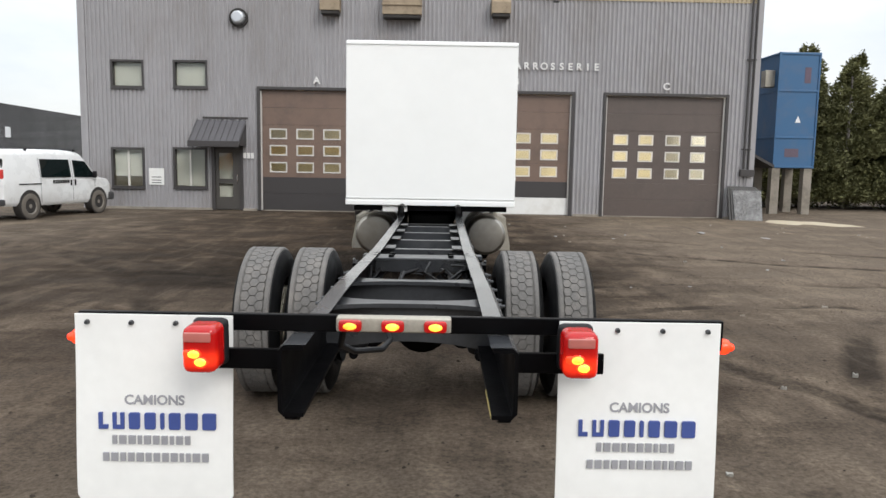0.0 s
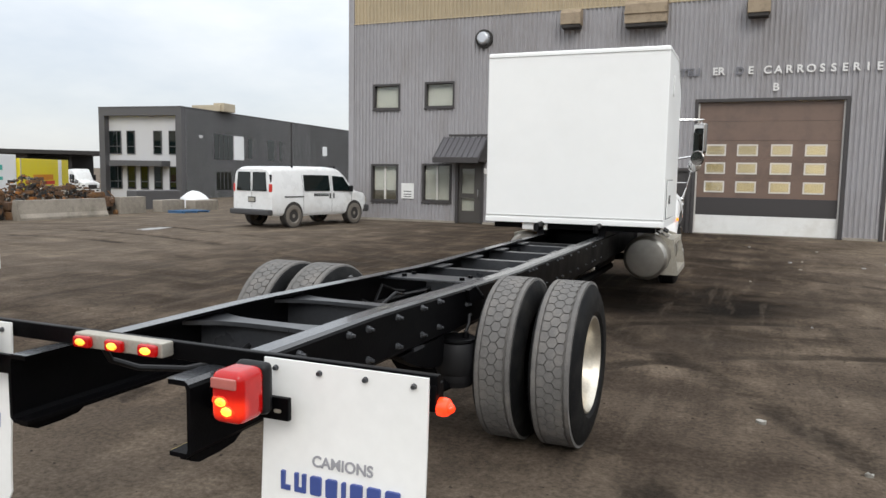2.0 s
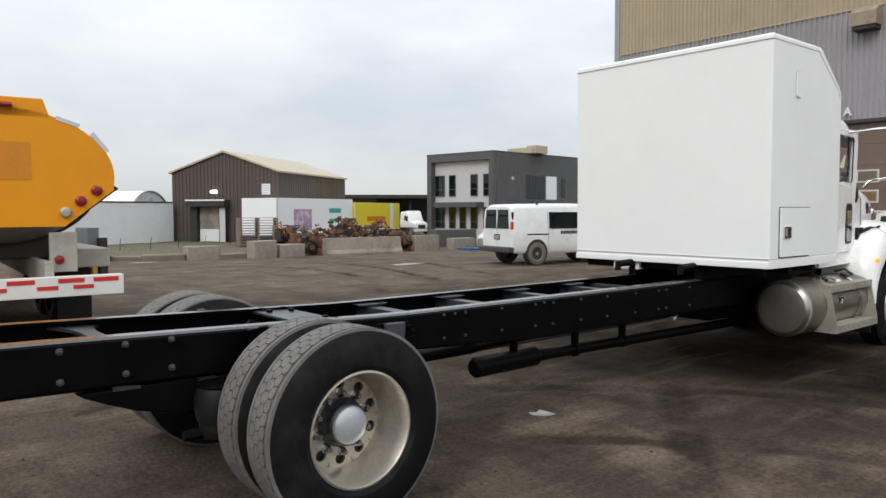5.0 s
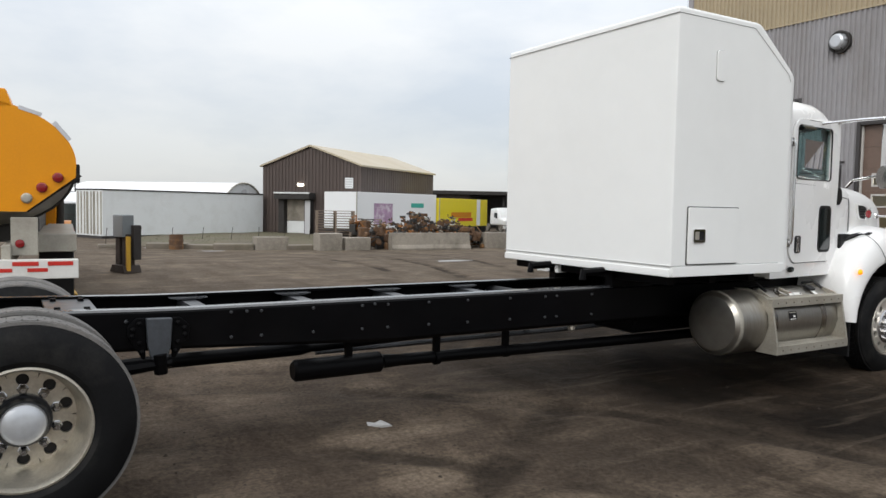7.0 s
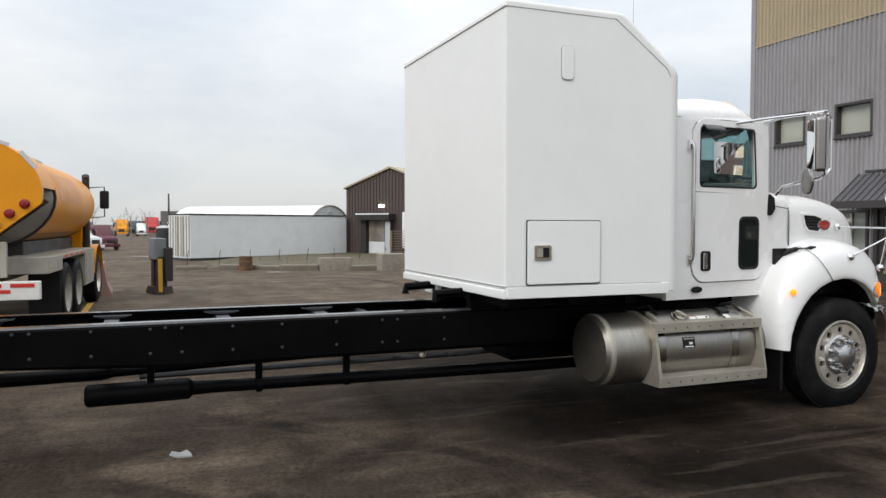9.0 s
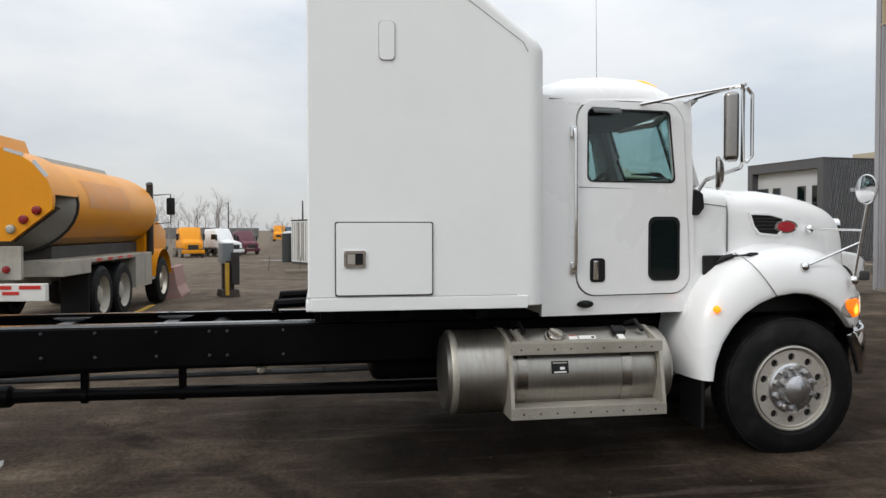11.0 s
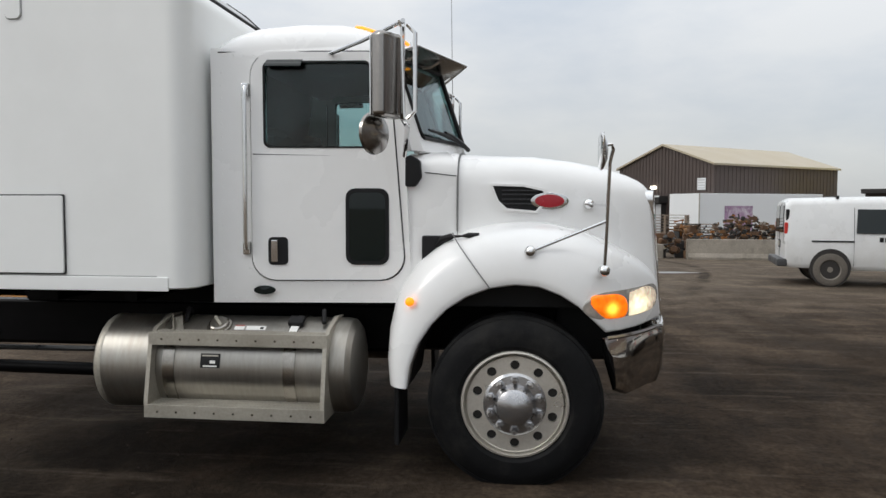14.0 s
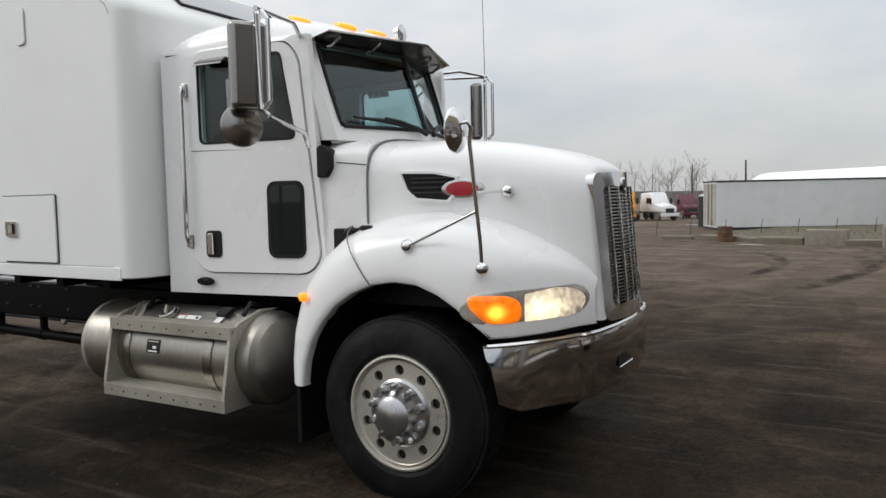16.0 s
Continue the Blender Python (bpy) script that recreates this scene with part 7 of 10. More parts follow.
    def corner(a, at, depth):
        return depth * (1 - math.sqrt(max(0.0, 1 - ((a - at) / (1 - at)) ** 2))) if a > at else 0.0
    Hd("turn_lens", lens_patch(14.775, 14.992, lambda a: 0.944 + 0.085 * max(0.0, 1 - a / 0.45) ** 1.5 + corner(a, 0.80, 0.03), lambda a: 1.080 - 0.012 * max(0.0, 1 - a / 0.10) - corner(a, 0.62, 0.065), 0.020), M_TURN, "", hl)
    Hd("head_lens", lens_patch(15.004, 15.203, lambda a: 0.948 + 0.012 * a + corner(a, 0.72, 0.055), lambda a: 1.082 + 0.022 * min(1.0, a / 0.5) - corner(a, 0.50, 0.065), 0.018), M_HEAD, "", hl)

    # bonnet side vent with slats and the red oval plate
    def lay(bm, s=s):
        """Swings flat work at the bonnet's side into line with its taper."""
        for v in bm.verts:
            v.co.x -= s * (0.222 * (v.co.y - 14.2) - 0.034)
        return bm
    bm = B()
    ringed(bm, [(14.20, 1.705), (14.40, 1.70), (14.53, 1.672), (14.545, 1.60), (14.48, 1.53), (14.29, 1.545), (14.235, 1.60)],
           [(14.216, 1.692), (14.40, 1.687), (14.515, 1.662), (14.528, 1.605), (14.47, 1.543), (14.30, 1.558), (14.25, 1.605)], "x", s * 0.60, s * 0.652)
    vent = Hd("side_vent", lay(bm), M_WHITE, "black louvred bonnet vent")
    bm = B()
    prism(bm, [(14.216, 1.692), (14.40, 1.687), (14.515, 1.662), (14.528, 1.605), (14.47, 1.543), (14.30, 1.558), (14.25, 1.605)], "x", s * 0.59, s * 0.640)
    Hd("vent_back", lay(bm), M_PLASTIC, "", vent)
    for z in (1.585, 1.612, 1.640, 1.664):
        bm = B()
        box(bm, s * 0.635, s * 0.650, 14.27, 14.49, z - 0.004, z + 0.004, 0.002)
        Hd("slat", lay(bm), M_TRIMBLACK, "", vent)
    for q, m, o in ((1.08, M_CHROME, 0.002), (0.84, M_REDOVAL, 0.006)):
        bm = B()
        lathe(bm, [(s * (0.60), 0.105 * q), (s * (0.648 + o), 0.105 * q), (s * (0.65 + o), 0.09 * q), (s * (0.65 + o), 0.0)], (0, 14.555, 1.603), "x", 28)
        for v in bm.verts:
            v.co.z = 1.603 + (v.co.z - 1.603) * 0.44
        ov = Hd("oval_plate", lay(bm), m, "red oval plate with a bright rim" if m is M_REDOVAL else "")

    # bonnet mirror on its tripod, on the kerb side only
    if s < 0:
        continue
    bm = B()
    base, top = (s * 0.965, 14.845, 1.215), (s * 1.09, 14.855, 1.80)
    rod(bm, [base, (s * 0.99, 14.85, 1.35), top, (s * 1.105, 14.87, 1.87), (s * 1.12, 14.86, 1.895), (s * 1.13, 14.82, 1.89), (s * 1.13, 14.80, 1.87)], 0.010, 8)
    rod(bm, [(s * 0.985, 14.445, 1.32), (s * 1.02, 14.85, 1.49)], 0.009, 8)
    rod(bm, [(s * 0.530, 14.79, 1.585), (s * 1.04, 14.85, 1.575)], 0.008, 8)
    hm = Hd("bonnet_mirror", bm, M_CHROME, "round convex mirror on a chrome tripod")
    bm = B()
    lathe(bm, [(14.795, 0.0), (14.796, 0.095), (14.803, 0.105), (14.815, 0.10), (14.835, 0.05), (14.84, 0.0)], (s * 1.13, 0, 1.86), "y", 28)
    Hd("mirror_head", bm, M_CHROME, "", hm)
    for p in (base, (s * 0.985, 14.44, 1.318), (s * 0.545, 14.79, 1.585)):
        bm = B()
        bmesh.ops.create_icosphere(bm, subdivisions=2, radius=0.035, matrix=Matrix.Translation(p))
        Hd("mirror_foot", bm, M_CHROME, "", hm)

# grille with its bright surround: leans forward at the foot, bowed in plan
def bow(bm):
    for v in bm.verts:
        k = 1 - min(1.0, (v.co.x / 0.37) ** 2)
        if v.co.z > 1.62:
            v.co.z += 0.012 * k
        v.co.x *= 1 - 0.10 * (1.66 - v.co.z)
        v.co.y += 0.080 * (1.66 - v.co.z) + 0.055 * k
    return bm


def slab(x0, x1, y0, y1, z0, z1, n=14):
    """A bar along x in short lengths, so that it can be bowed."""
    bm = B()
    skin(bm, [[(x0 + (x1 - x0) * i / n, a, b) for a, b in ((y0, z0), (y1, z0), (y1, z1), (y0, z1))] for i in range(n + 1)])
    return bow(bm)


bm = B()
def grille_outline(x, z0, z1, r):
    """A rounded outline with short lengths along its level edges."""
    pts = []
    ring = rounded(-x, x, z0, z1, r, 5)
    for (ax, az), (bx, bz) in zip(ring, ring[1:] + ring[:1]):
        n = 10 if abs(bx - ax) > 0.2 else 1
        pts += [(ax + (bx - ax) * i / n, az + (bz - az) * i / n) for i in range(n)]
    return pts


ringed(bm, grille_outline(0.37, 0.885, 1.668, 0.06), grille_outline(0.282, 0.965, 1.600, 0.035), "y", 15.10, 15.195)
gl = Hd("grille_surround", bow(bm), M_CHROME, "bright grille surround with fine bars", smooth=40)
Hd("grille_back", slab(-0.31, 0.31, 15.125, 15.14, 0.93, 1.63), M_PLASTIC, "", gl, smooth=0)
for k in range(34):
    z = 0.972 + k * 0.0187
    Hd("grille_bar", slab(-0.286, 0.286, 15.150, 15.178, z, z + 0.0075), M_MSHELL, "", gl, smooth=0)
for x in (-0.20, -0.067, 0.067, 0.20):
    bm = B()
    box(bm, x - 0.007, x + 0.007, 15.172, 15.190, 0.965, 1.605, 0.003)
    Hd("grille_rib", bow(bm), M_CHROME, "", gl)
bm = B()
lathe(bm, [(15.23, 0.0), (15.23, 0.040), (15.258, 0.040), (15.264, 0.032), (15.260, 0.026), (15.259, 0.0)], (0, 0, 1.612), "y", 22)
emblem = Hd("emblem", bm, M_CHROME, "small round chrome emblem", gl)
bm = B()
lathe(bm, [(15.256, 0.026), (15.2625, 0.024), (15.2625, 0.0)], (0, 0, 1.612), "y", 18)
Hd("emblem_face", bm, M_TRIMBLACK, "", emblem)

# chrome bumper: swept in plan
def lip_rise(y):
    return -0.045 + 0.02 * (y - 14.84) / 0.42


bm = B()
plan = [(umax(y) + 0.01, y) for y in (14.84, 14.90, 14.96, 15.02, 15.07, 15.12, 15.16)] + [(0.57, 15.195), (0.46, 15.225), (0.25, 15.255), (0.0, 15.265)]
plan = plan + [(-x, y) for x, y in reversed(plan[:-1])]
SEC = [(0.0, 0.86), (0.012, 0.885), (0.032, 0.875), (0.043, 0.83), (0.041, 0.70), (0.027, 0.58), (0.008, 0.52), (-0.03, 0.50), (-0.03, 0.86)]
rings = []
for i, (x, y) in enumerate(plan):
    a, b = Vector(plan[max(i - 1, 0)]), Vector(plan[min(i + 1, len(plan) - 1)])
    d = (b - a).normalized()
    nrm = Vector((-d.y, d.x))
    if nrm.dot(Vector((x, y - 14.3))) < 0:
        nrm = -nrm
    up = lip_rise(y)
    rake = max(0.0, 1 - (y - 14.84) / 0.25) * 0.22
    rings.append([(x + nrm.x * o, y + nrm.y * o + rake * (0.86 - z), z + (up if z > 0.8 else max(0.0, up) * 0.3 + max(0.0, 14.96 - y) * 0.35)) for o, z in SEC])
skin(bm, rings)
bump = P("bumper", bm, M_FRONTCHROME, "swept chrome front bumper", smooth=40)
bm = B()
rod(bm, [(x * 1.015, y + 0.025, 0.885 + lip_rise(y)) for x, y in plan], 0.012, 6)
P("bumper_lip", bm, M_CHROME, "", bump)
bm = B()
prism(bm, rounded(0.00, 0.25, 0.630, 0.700, 0.018, 4), "y", 15.22, 15.299)
tow = P("tow_opening", bm, M_PLASTIC, "", bump)
bm = B()
rod(bm, [(0.01, 15.302, 0.628), (0.24, 15.297, 0.628)], 0.006, 6)
P("tow_trim", bm, M_CHROME, "", tow)
bm = B()
box(bm, -0.42, 0.42, 14.6, 15.14, 0.60, 0.98, 0.05)
P("radiator", bm, M_PLASTIC)
bm = B()
box(bm, -0.36, 0.36, 13.2, 14.7, 0.62, 1.5, 0.08)
P("engine_block", bm, M_BLACK)


# ---- parked vehicles ----
M_VANW = mat("white_van_paint", (0.76, 0.77, 0.77), 0.3, vary=0.03, coat=0.3, dirt=(0.42, 0.38, 0.33), dirt_amount=0.22, dirt_scale=1.0)
M_PICKUP = mat("muddy_white_paint", (0.58, 0.56, 0.52), 0.4, vary=0.06, dirt=(0.30, 0.26, 0.21), dirt_amount=0.6, dirt_scale=1.0)
M_STEELW = mat("dirty_steel_wheel", (0.20, 0.18, 0.155), 0.7, vary=0.2)
M_TYREDIRT = mat("muddy_tyre", (0.13, 0.115, 0.098), 0.9, vary=0.25)
M_BUMPER = mat("dark_grey_bumper", (0.05, 0.05, 0.052), 0.5, vary=0.1)
M_ORANGE = mat("amber_tank_paint", (0.74, 0.285, 0.003), 0.40, vary=0.06, scale=0.7, coat=0.05, spec=0.3, dirt=(0.58, 0.21, 0.012), dirt_amount=0.3, dirt_scale=0.6)
M_FADED = mat("faded_orange_patch", (0.58, 0.21, 0.006), 0.4, vary=0.12)
M_TANKEND = mat("grey_tank_end", (0.30, 0.29, 0.26), 0.4, metal=0.3, vary=0.12, dirt=(0.15, 0.13, 0.11), dirt_amount=0.5)
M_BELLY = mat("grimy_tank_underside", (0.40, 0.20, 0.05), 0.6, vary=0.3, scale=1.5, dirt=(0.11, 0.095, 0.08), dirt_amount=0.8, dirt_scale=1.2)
M_CREAM = mat("dirty_cream_steel", (0.36, 0.34, 0.29), 0.5, vary=0.12, dirt=(0.20, 0.17, 0.14), dirt_amount=0.55, dirt_scale=2)
M_TAPE = mat("silver_tape", (0.55, 0.56, 0.58), 0.35, vary=0.05)
M_REDTAPE = mat("red_reflective_tape", (0.55, 0.03, 0.02), 0.4, vary=0.08)
M_UNDERTANK = mat("under_tank_black", (0.035, 0.032, 0.029), 0.6, vary=0.3)
M_WHITEPAINT = mat("dirty_white_paint", (0.70, 0.69, 0.66), 0.5, vary=0.06, dirt=(0.4, 0.37, 0.32), dirt_amount=0.35)


def body_rings(stations):
    """Car body: y, underside, belt, roof, half width at belt, half width at roof."""
    rings = []
    for y, zb, zm, zr, w, wr in stations:
        h = zr - zm
        half = [(w * 0.90, zb), (w * 0.985, zb + 0.10), (w, zb + 0.35 * (zm - zb) + 0.1), (w * 0.995, zm)]
        if h > 0.1:
            half += [(w + (wr - w) * 0.45, zm + h * 0.45), (wr + 0.02, zr - 0.16), (wr - 0.03, zr - 0.06), (wr - 0.14, zr - 0.01), (wr * 0.5, zr + 0.015)]
        else:
            half += [(w * 0.98, zm + h * 0.3), (w * 0.95, zm + h * 0.6), (w * 0.88, zm + h * 0.8), (w * 0.75, zr), (w * 0.4, zr + 0.01)]
        rings.append([(x, y, z) for x, z in half] + [(-x, y, z) for x, z in reversed(half)])
    return rings


def road_wheel(parent, x, y, r, width, s, m_rim, name="wheel"):
    w = thing(name, (x, y, r), org=(0, 0, 0))
    w.parent = parent
    bm = B()
    lathe(bm, [(-width / 2, r * 0.62), (-width / 2, r * 0.86), (-width * 0.42, r * 0.97), (-width * 0.3, r), (width * 0.3, r), (width * 0.42, r * 0.97), (width / 2, r * 0.86), (width / 2, r * 0.62)], (0, 0, 0), "x", 28)
    part("tyre", bm, M_TYREDIRT if m_rim is M_STEELW else M_RUBBER, w)
    bm = B()
    o = s * width / 2
    lathe(bm, [(o, r * 0.63), (o * 0.9, r * 0.58), (o * 0.55, r * 0.52), (o * 0.5, r * 0.30), (o * 0.75, r * 0.24), (o * 0.8, 0.0)], (0, 0, 0), "x", 24)
    part("rim", bm, m_rim, w)
    for k in range(5):
        a = k * math.tau / 5
        bm = B()
        lathe(bm, [(o * 0.55, r * 0.10), (o * 0.57, r * 0.09), (o * 0.57, 0.0)], (0, r * 0.41 * math.cos(a), r * 0.41 * math.sin(a)), "x", 10)
        part("rim_hole", bm, M_VENTDARK, w)
    return w


def side_glass(parent, poly, xf, s, m, name="side_window", label=""):
    """A pane in the side of a body; xf(z) is the body's half width there."""
    bm = B()
    a = [(s * (xf(z) + 0.014), y, z) for y, z in poly]
    b = [(s * (xf(z) - 0.02), y, z) for y, z in poly]
    skin(bm, [b, a])
    return part(name, bm, m, parent, label, smooth=0)


def van():
    v = thing("van", (-10.22, 21.96, 0), -11.5, label="white panel van with muddy wheels and dark windows", category="van")
    v.scale = (0.92, 0.87, 0.90)
    w, wr = 0.92, 0.78
    st = [(-2.52, 0.50, 0.98, 1.50, 0.84, 0.76), (-2.50, 0.42, 1.05, 1.88, 0.89, 0.76), (-2.35, 0.40, 1.10, 1.96, w, wr), (-1.0, 0.36, 1.10, 1.99, w, wr), (0.4, 0.36, 1.10, 1.99, w, wr),
          (0.85, 0.36, 1.10, 1.95, w, wr), (1.16, 0.36, 1.10, 1.80, w, 0.74), (1.50, 0.36, 1.10, 1.45, w, 0.78), (1.72, 0.36, 1.08, 1.19, 0.91, 0.8), (2.12, 0.38, 1.04, 1.12, 0.89, 0.8), (2.28, 0.42, 0.94, 1.00, 0.84, 0.7), (2.33, 0.48, 0.80, 0.85, 0.78, 0.6)]
    bm = B()
    skin(bm, body_rings(st))
    part("body", bm, M_VANW, v, smooth=40)

    def xf(z):
        return w + 0.004 + (wr + 0.02 - w) * max(0.0, (z - 1.10) / 0.73) * (0.9 if z < 1.5 else 1.0) + 0.012
    for s in (1, -1):
        side_glass(v, [(-1.03, 1.19), (0.24, 1.18), (0.24, 1.71), (-1.00, 1.72)], xf, s, M_DARKGLASS, label="dark side window")
        side_glass(v, [(0.42, 1.18), (1.30, 1.16), (1.36, 1.22), (1.00, 1.66), (0.44, 1.70)], xf, s, M_DARKGLASS, label="dark door window")
        bm = B()
        box(bm, s * (w - 0.01), s * (w + 0.012), -1.95, -1.06, 0.985, 1.02, 0.004)
        part("door_track", bm, M_PLASTIC, v)
        bm = B()
        for k in range(7):
            box(bm, s * (w - 0.01), s * (w + 0.006), -0.56 + k * 0.108, -0.48 + k * 0.108, 1.00, 1.10)
        part("print_bar", bm, M_PLASTIC, v, "dark maker's print as a plain bar", smooth=0)
        for y in (0.25, 0.44):
            bm = B()
            box(bm, s * (w - 0.01), s * (w + 0.02), y - 0.03, y + 0.03, 0.92, 1.10, 0.01)
            part("door_handle", bm, M_PLASTIC, v)
        for y in (-1.07, 0.34, 1.40):
            bm = B()
            rod(bm, [(s * (w + 0.001), y, 0.45), (s * (w + 0.001), y, 1.10)] + ([(s * (xf(1.75) + 0.002), y, 1.75)] if y < 1 else []), 0.005, 4)
            part("door_gap", bm, M_SEAM, v)
        bm = B()
        box(bm, s * 0.93, s * 1.06, 1.24, 1.34, 1.14, 1.36, 0.03)
        part("door_mirror", bm, M_PLASTIC, v)
        bm = B()
        box(bm, s * 0.77, s * 0.875, -2.525, -2.45, 1.16, 1.42, 0.02)
        part("tail_lamp", bm, M_REDTAPE, v, "red tail lamp")
        bm = B()
        box(bm, s * 0.75, s * 0.83, -2.50, -2.42, 1.42, 1.72, 0.02)
        part("lamp_cover", bm, M_PLASTIC, v)
        bm = B()
        skin(bm, [[(s * 0.05, -2.545, 1.19), (s * 0.69, -2.545, 1.19), (s * 0.63, -2.525, 1.80), (s * 0.06, -2.525, 1.80)], [(s * 0.05, -2.50, 1.19), (s * 0.69, -2.50, 1.19), (s * 0.63, -2.48, 1.80), (s * 0.06, -2.48, 1.80)]])
        part("rear_window", bm, M_DARKGLASS, v, "dark rear window", smooth=0)
        for y in (-1.55, 1.55):
            # near-black disc stands in for the shade of the wheel opening
            bm = B()
            lathe(bm, [(s * 0.70, 0.43), (s * 0.928, 0.43), (s * 0.928, 0.0)], (0, y, 0.41), "x", 28)
            part("arch_shade", bm, M_VENTDARK, v)
            road_wheel(v, s * 0.84, y, 0.372, 0.23, s, M_STEELW)
    bm = B()
    skin(bm, [[(-0.70, 1.69, 1.22), (0.70, 1.69, 1.22), (0.62, 1.12, 1.83), (-0.62, 1.12, 1.83)], [(-0.70, 1.64, 1.19), (0.70, 1.64, 1.19), (0.62, 1.08, 1.80), (-0.62, 1.08, 1.80)]])
    part("windscreen", bm, M_DARKGLASS, v, smooth=0)
    bm = B()
    box(bm, -0.90, 0.90, -2.68, -2.45, 0.42, 0.60, 0.04)
    part("rear_bumper", bm, M_BUMPER, v, "dark grey rear step bumper")
    bm = B()
    box(bm, -0.90, 0.90, 2.14, 2.44, 0.40, 0.66, 0.05)
    part("front_bumper", bm, M_BUMPER, v)
    bm = B()
    box(bm, -0.55, 0.55, 2.28, 2.38, 0.68, 0.90, 0.02)
    part("grille", bm, M_PLASTIC, v)
    for s in (1, -1):
        bm = B()
        box(bm, s * 0.58, s * 0.84, 2.21, 2.35, 0.72, 0.92, 0.03)
        part("headlamp", bm, M_STEP, v)
    bm = B()
    box(bm, -0.17, 0.17, -2.535, -2.505, 0.82, 1.0, 0.008)
    pl = part("plate_recess", bm, M_PLASTIC, v)
    bm = B()
    box(bm, -0.14, 0.14, -2.542, -2.534, 0.85, 0.97)
    part("plate_bar", bm, M_STEP, pl, "plain pale plate", smooth=0)
    bm = B()
    rod(bm, [(0, -2.522, 0.62), (0, -2.53, 1.2), (0, -2.505, 1.85)], 0.006, 4)
    part("door_gap", bm, M_SEAM, v)
    for y in (-1.4, 0.7):
        bm = B()
        box(bm, -0.74, 0.74, y - 0.02, y + 0.02, 2.00, 2.025, 0.008)
        for s in (1, -1):
            box(bm, s * 0.70 - 0.03, s * 0.70 + 0.03, y - 0.03, y + 0.03, 1.95, 2.025, 0.01)
        part("roof_bar", bm, M_PLASTIC, v)


van()


def pickup():
    v = thing("pickup_truck", (-0.40, 22.35, 0), 0.0, label="dirty white pickup truck parked facing the workshop", category="pickup truck")
    st = [(-2.55, 0.45, 0.85, 0.92, 0.82, 0.8), (-2.50, 0.40, 0.90, 0.97, 0.86, 0.8), (-0.80, 0.38, 0.92, 0.98, 0.87, 0.8), (-0.74, 0.38, 0.95, 1.05, 0.87, 0.72), (-0.62, 0.38, 0.98, 1.58, 0.87, 0.66), (0.45, 0.38, 0.98, 1.62, 0.87, 0.68), (0.75, 0.38, 0.98, 1.52, 0.87, 0.66), (1.25, 0.38, 0.98, 1.08, 0.87, 0.7), (2.2, 0.40, 0.92, 1.0, 0.84, 0.7), (2.45, 0.45, 0.80, 0.88, 0.78, 0.6)]
    bm = B()
    skin(bm, body_rings(st))
    part("body", bm, M_PICKUP, v, smooth=40)

    def xf(z):
        return 0.866 - max(0.0, z - 0.98) * 0.30
    for s in (1, -1):
        side_glass(v, [(-0.55, 1.04), (-0.05, 1.04), (-0.05, 1.46), (-0.48, 1.44)], xf, s, M_DARKGLASS)
        side_glass(v, [(0.03, 1.04), (0.95, 1.04), (0.60, 1.44), (0.03, 1.46)], xf, s, M_DARKGLASS)
        bm = B()
        box(bm, s * 0.88, s * 1.04, 0.86, 0.96, 1.02, 1.22, 0.03)
        part("door_mirror", bm, M_PICKUP, v)
        bm = B()
        box(bm, s * 0.80, s * 0.87, -2.57, -2.48, 0.66, 0.92, 0.01)
        part("tail_lamp", bm, M_REDTAPE, v)
        for y in (-1.45, 1.45):
            # the opening's shade, put in as a near-black disc
            bm = B()
            lathe(bm, [(s * 0.6, 0.40), (s * 0.878, 0.40), (s * 0.878, 0.0)], (0, y, 0.38), "x", 24)
            part("arch_shade", bm, M_VENTDARK, v)
            road_wheel(v, s * 0.78, y, 0.36, 0.23, s, M_STEELW)
    bm = B()
    skin(bm, [[(-0.60, -0.735, 1.08), (0.60, -0.735, 1.08), (0.56, -0.66, 1.46), (-0.56, -0.66, 1.46)], [(-0.60, -0.70, 1.08), (0.60, -0.70, 1.08), (0.56, -0.62, 1.46), (-0.56, -0.62, 1.46)]])
    part("rear_window", bm, M_DARKGLASS, v, smooth=0)
    bm = B()
    box(bm, -0.12, 0.12, -0.60, -0.54, 1.60, 1.64, 0.008)
    part("brake_lamp", bm, M_REDTAPE, v)
    bm = B()
    box(bm, -0.84, 0.84, -2.66, -2.52, 0.42, 0.56, 0.02)
    part("rear_bumper", bm, M_BUMPER, v)


pickup()


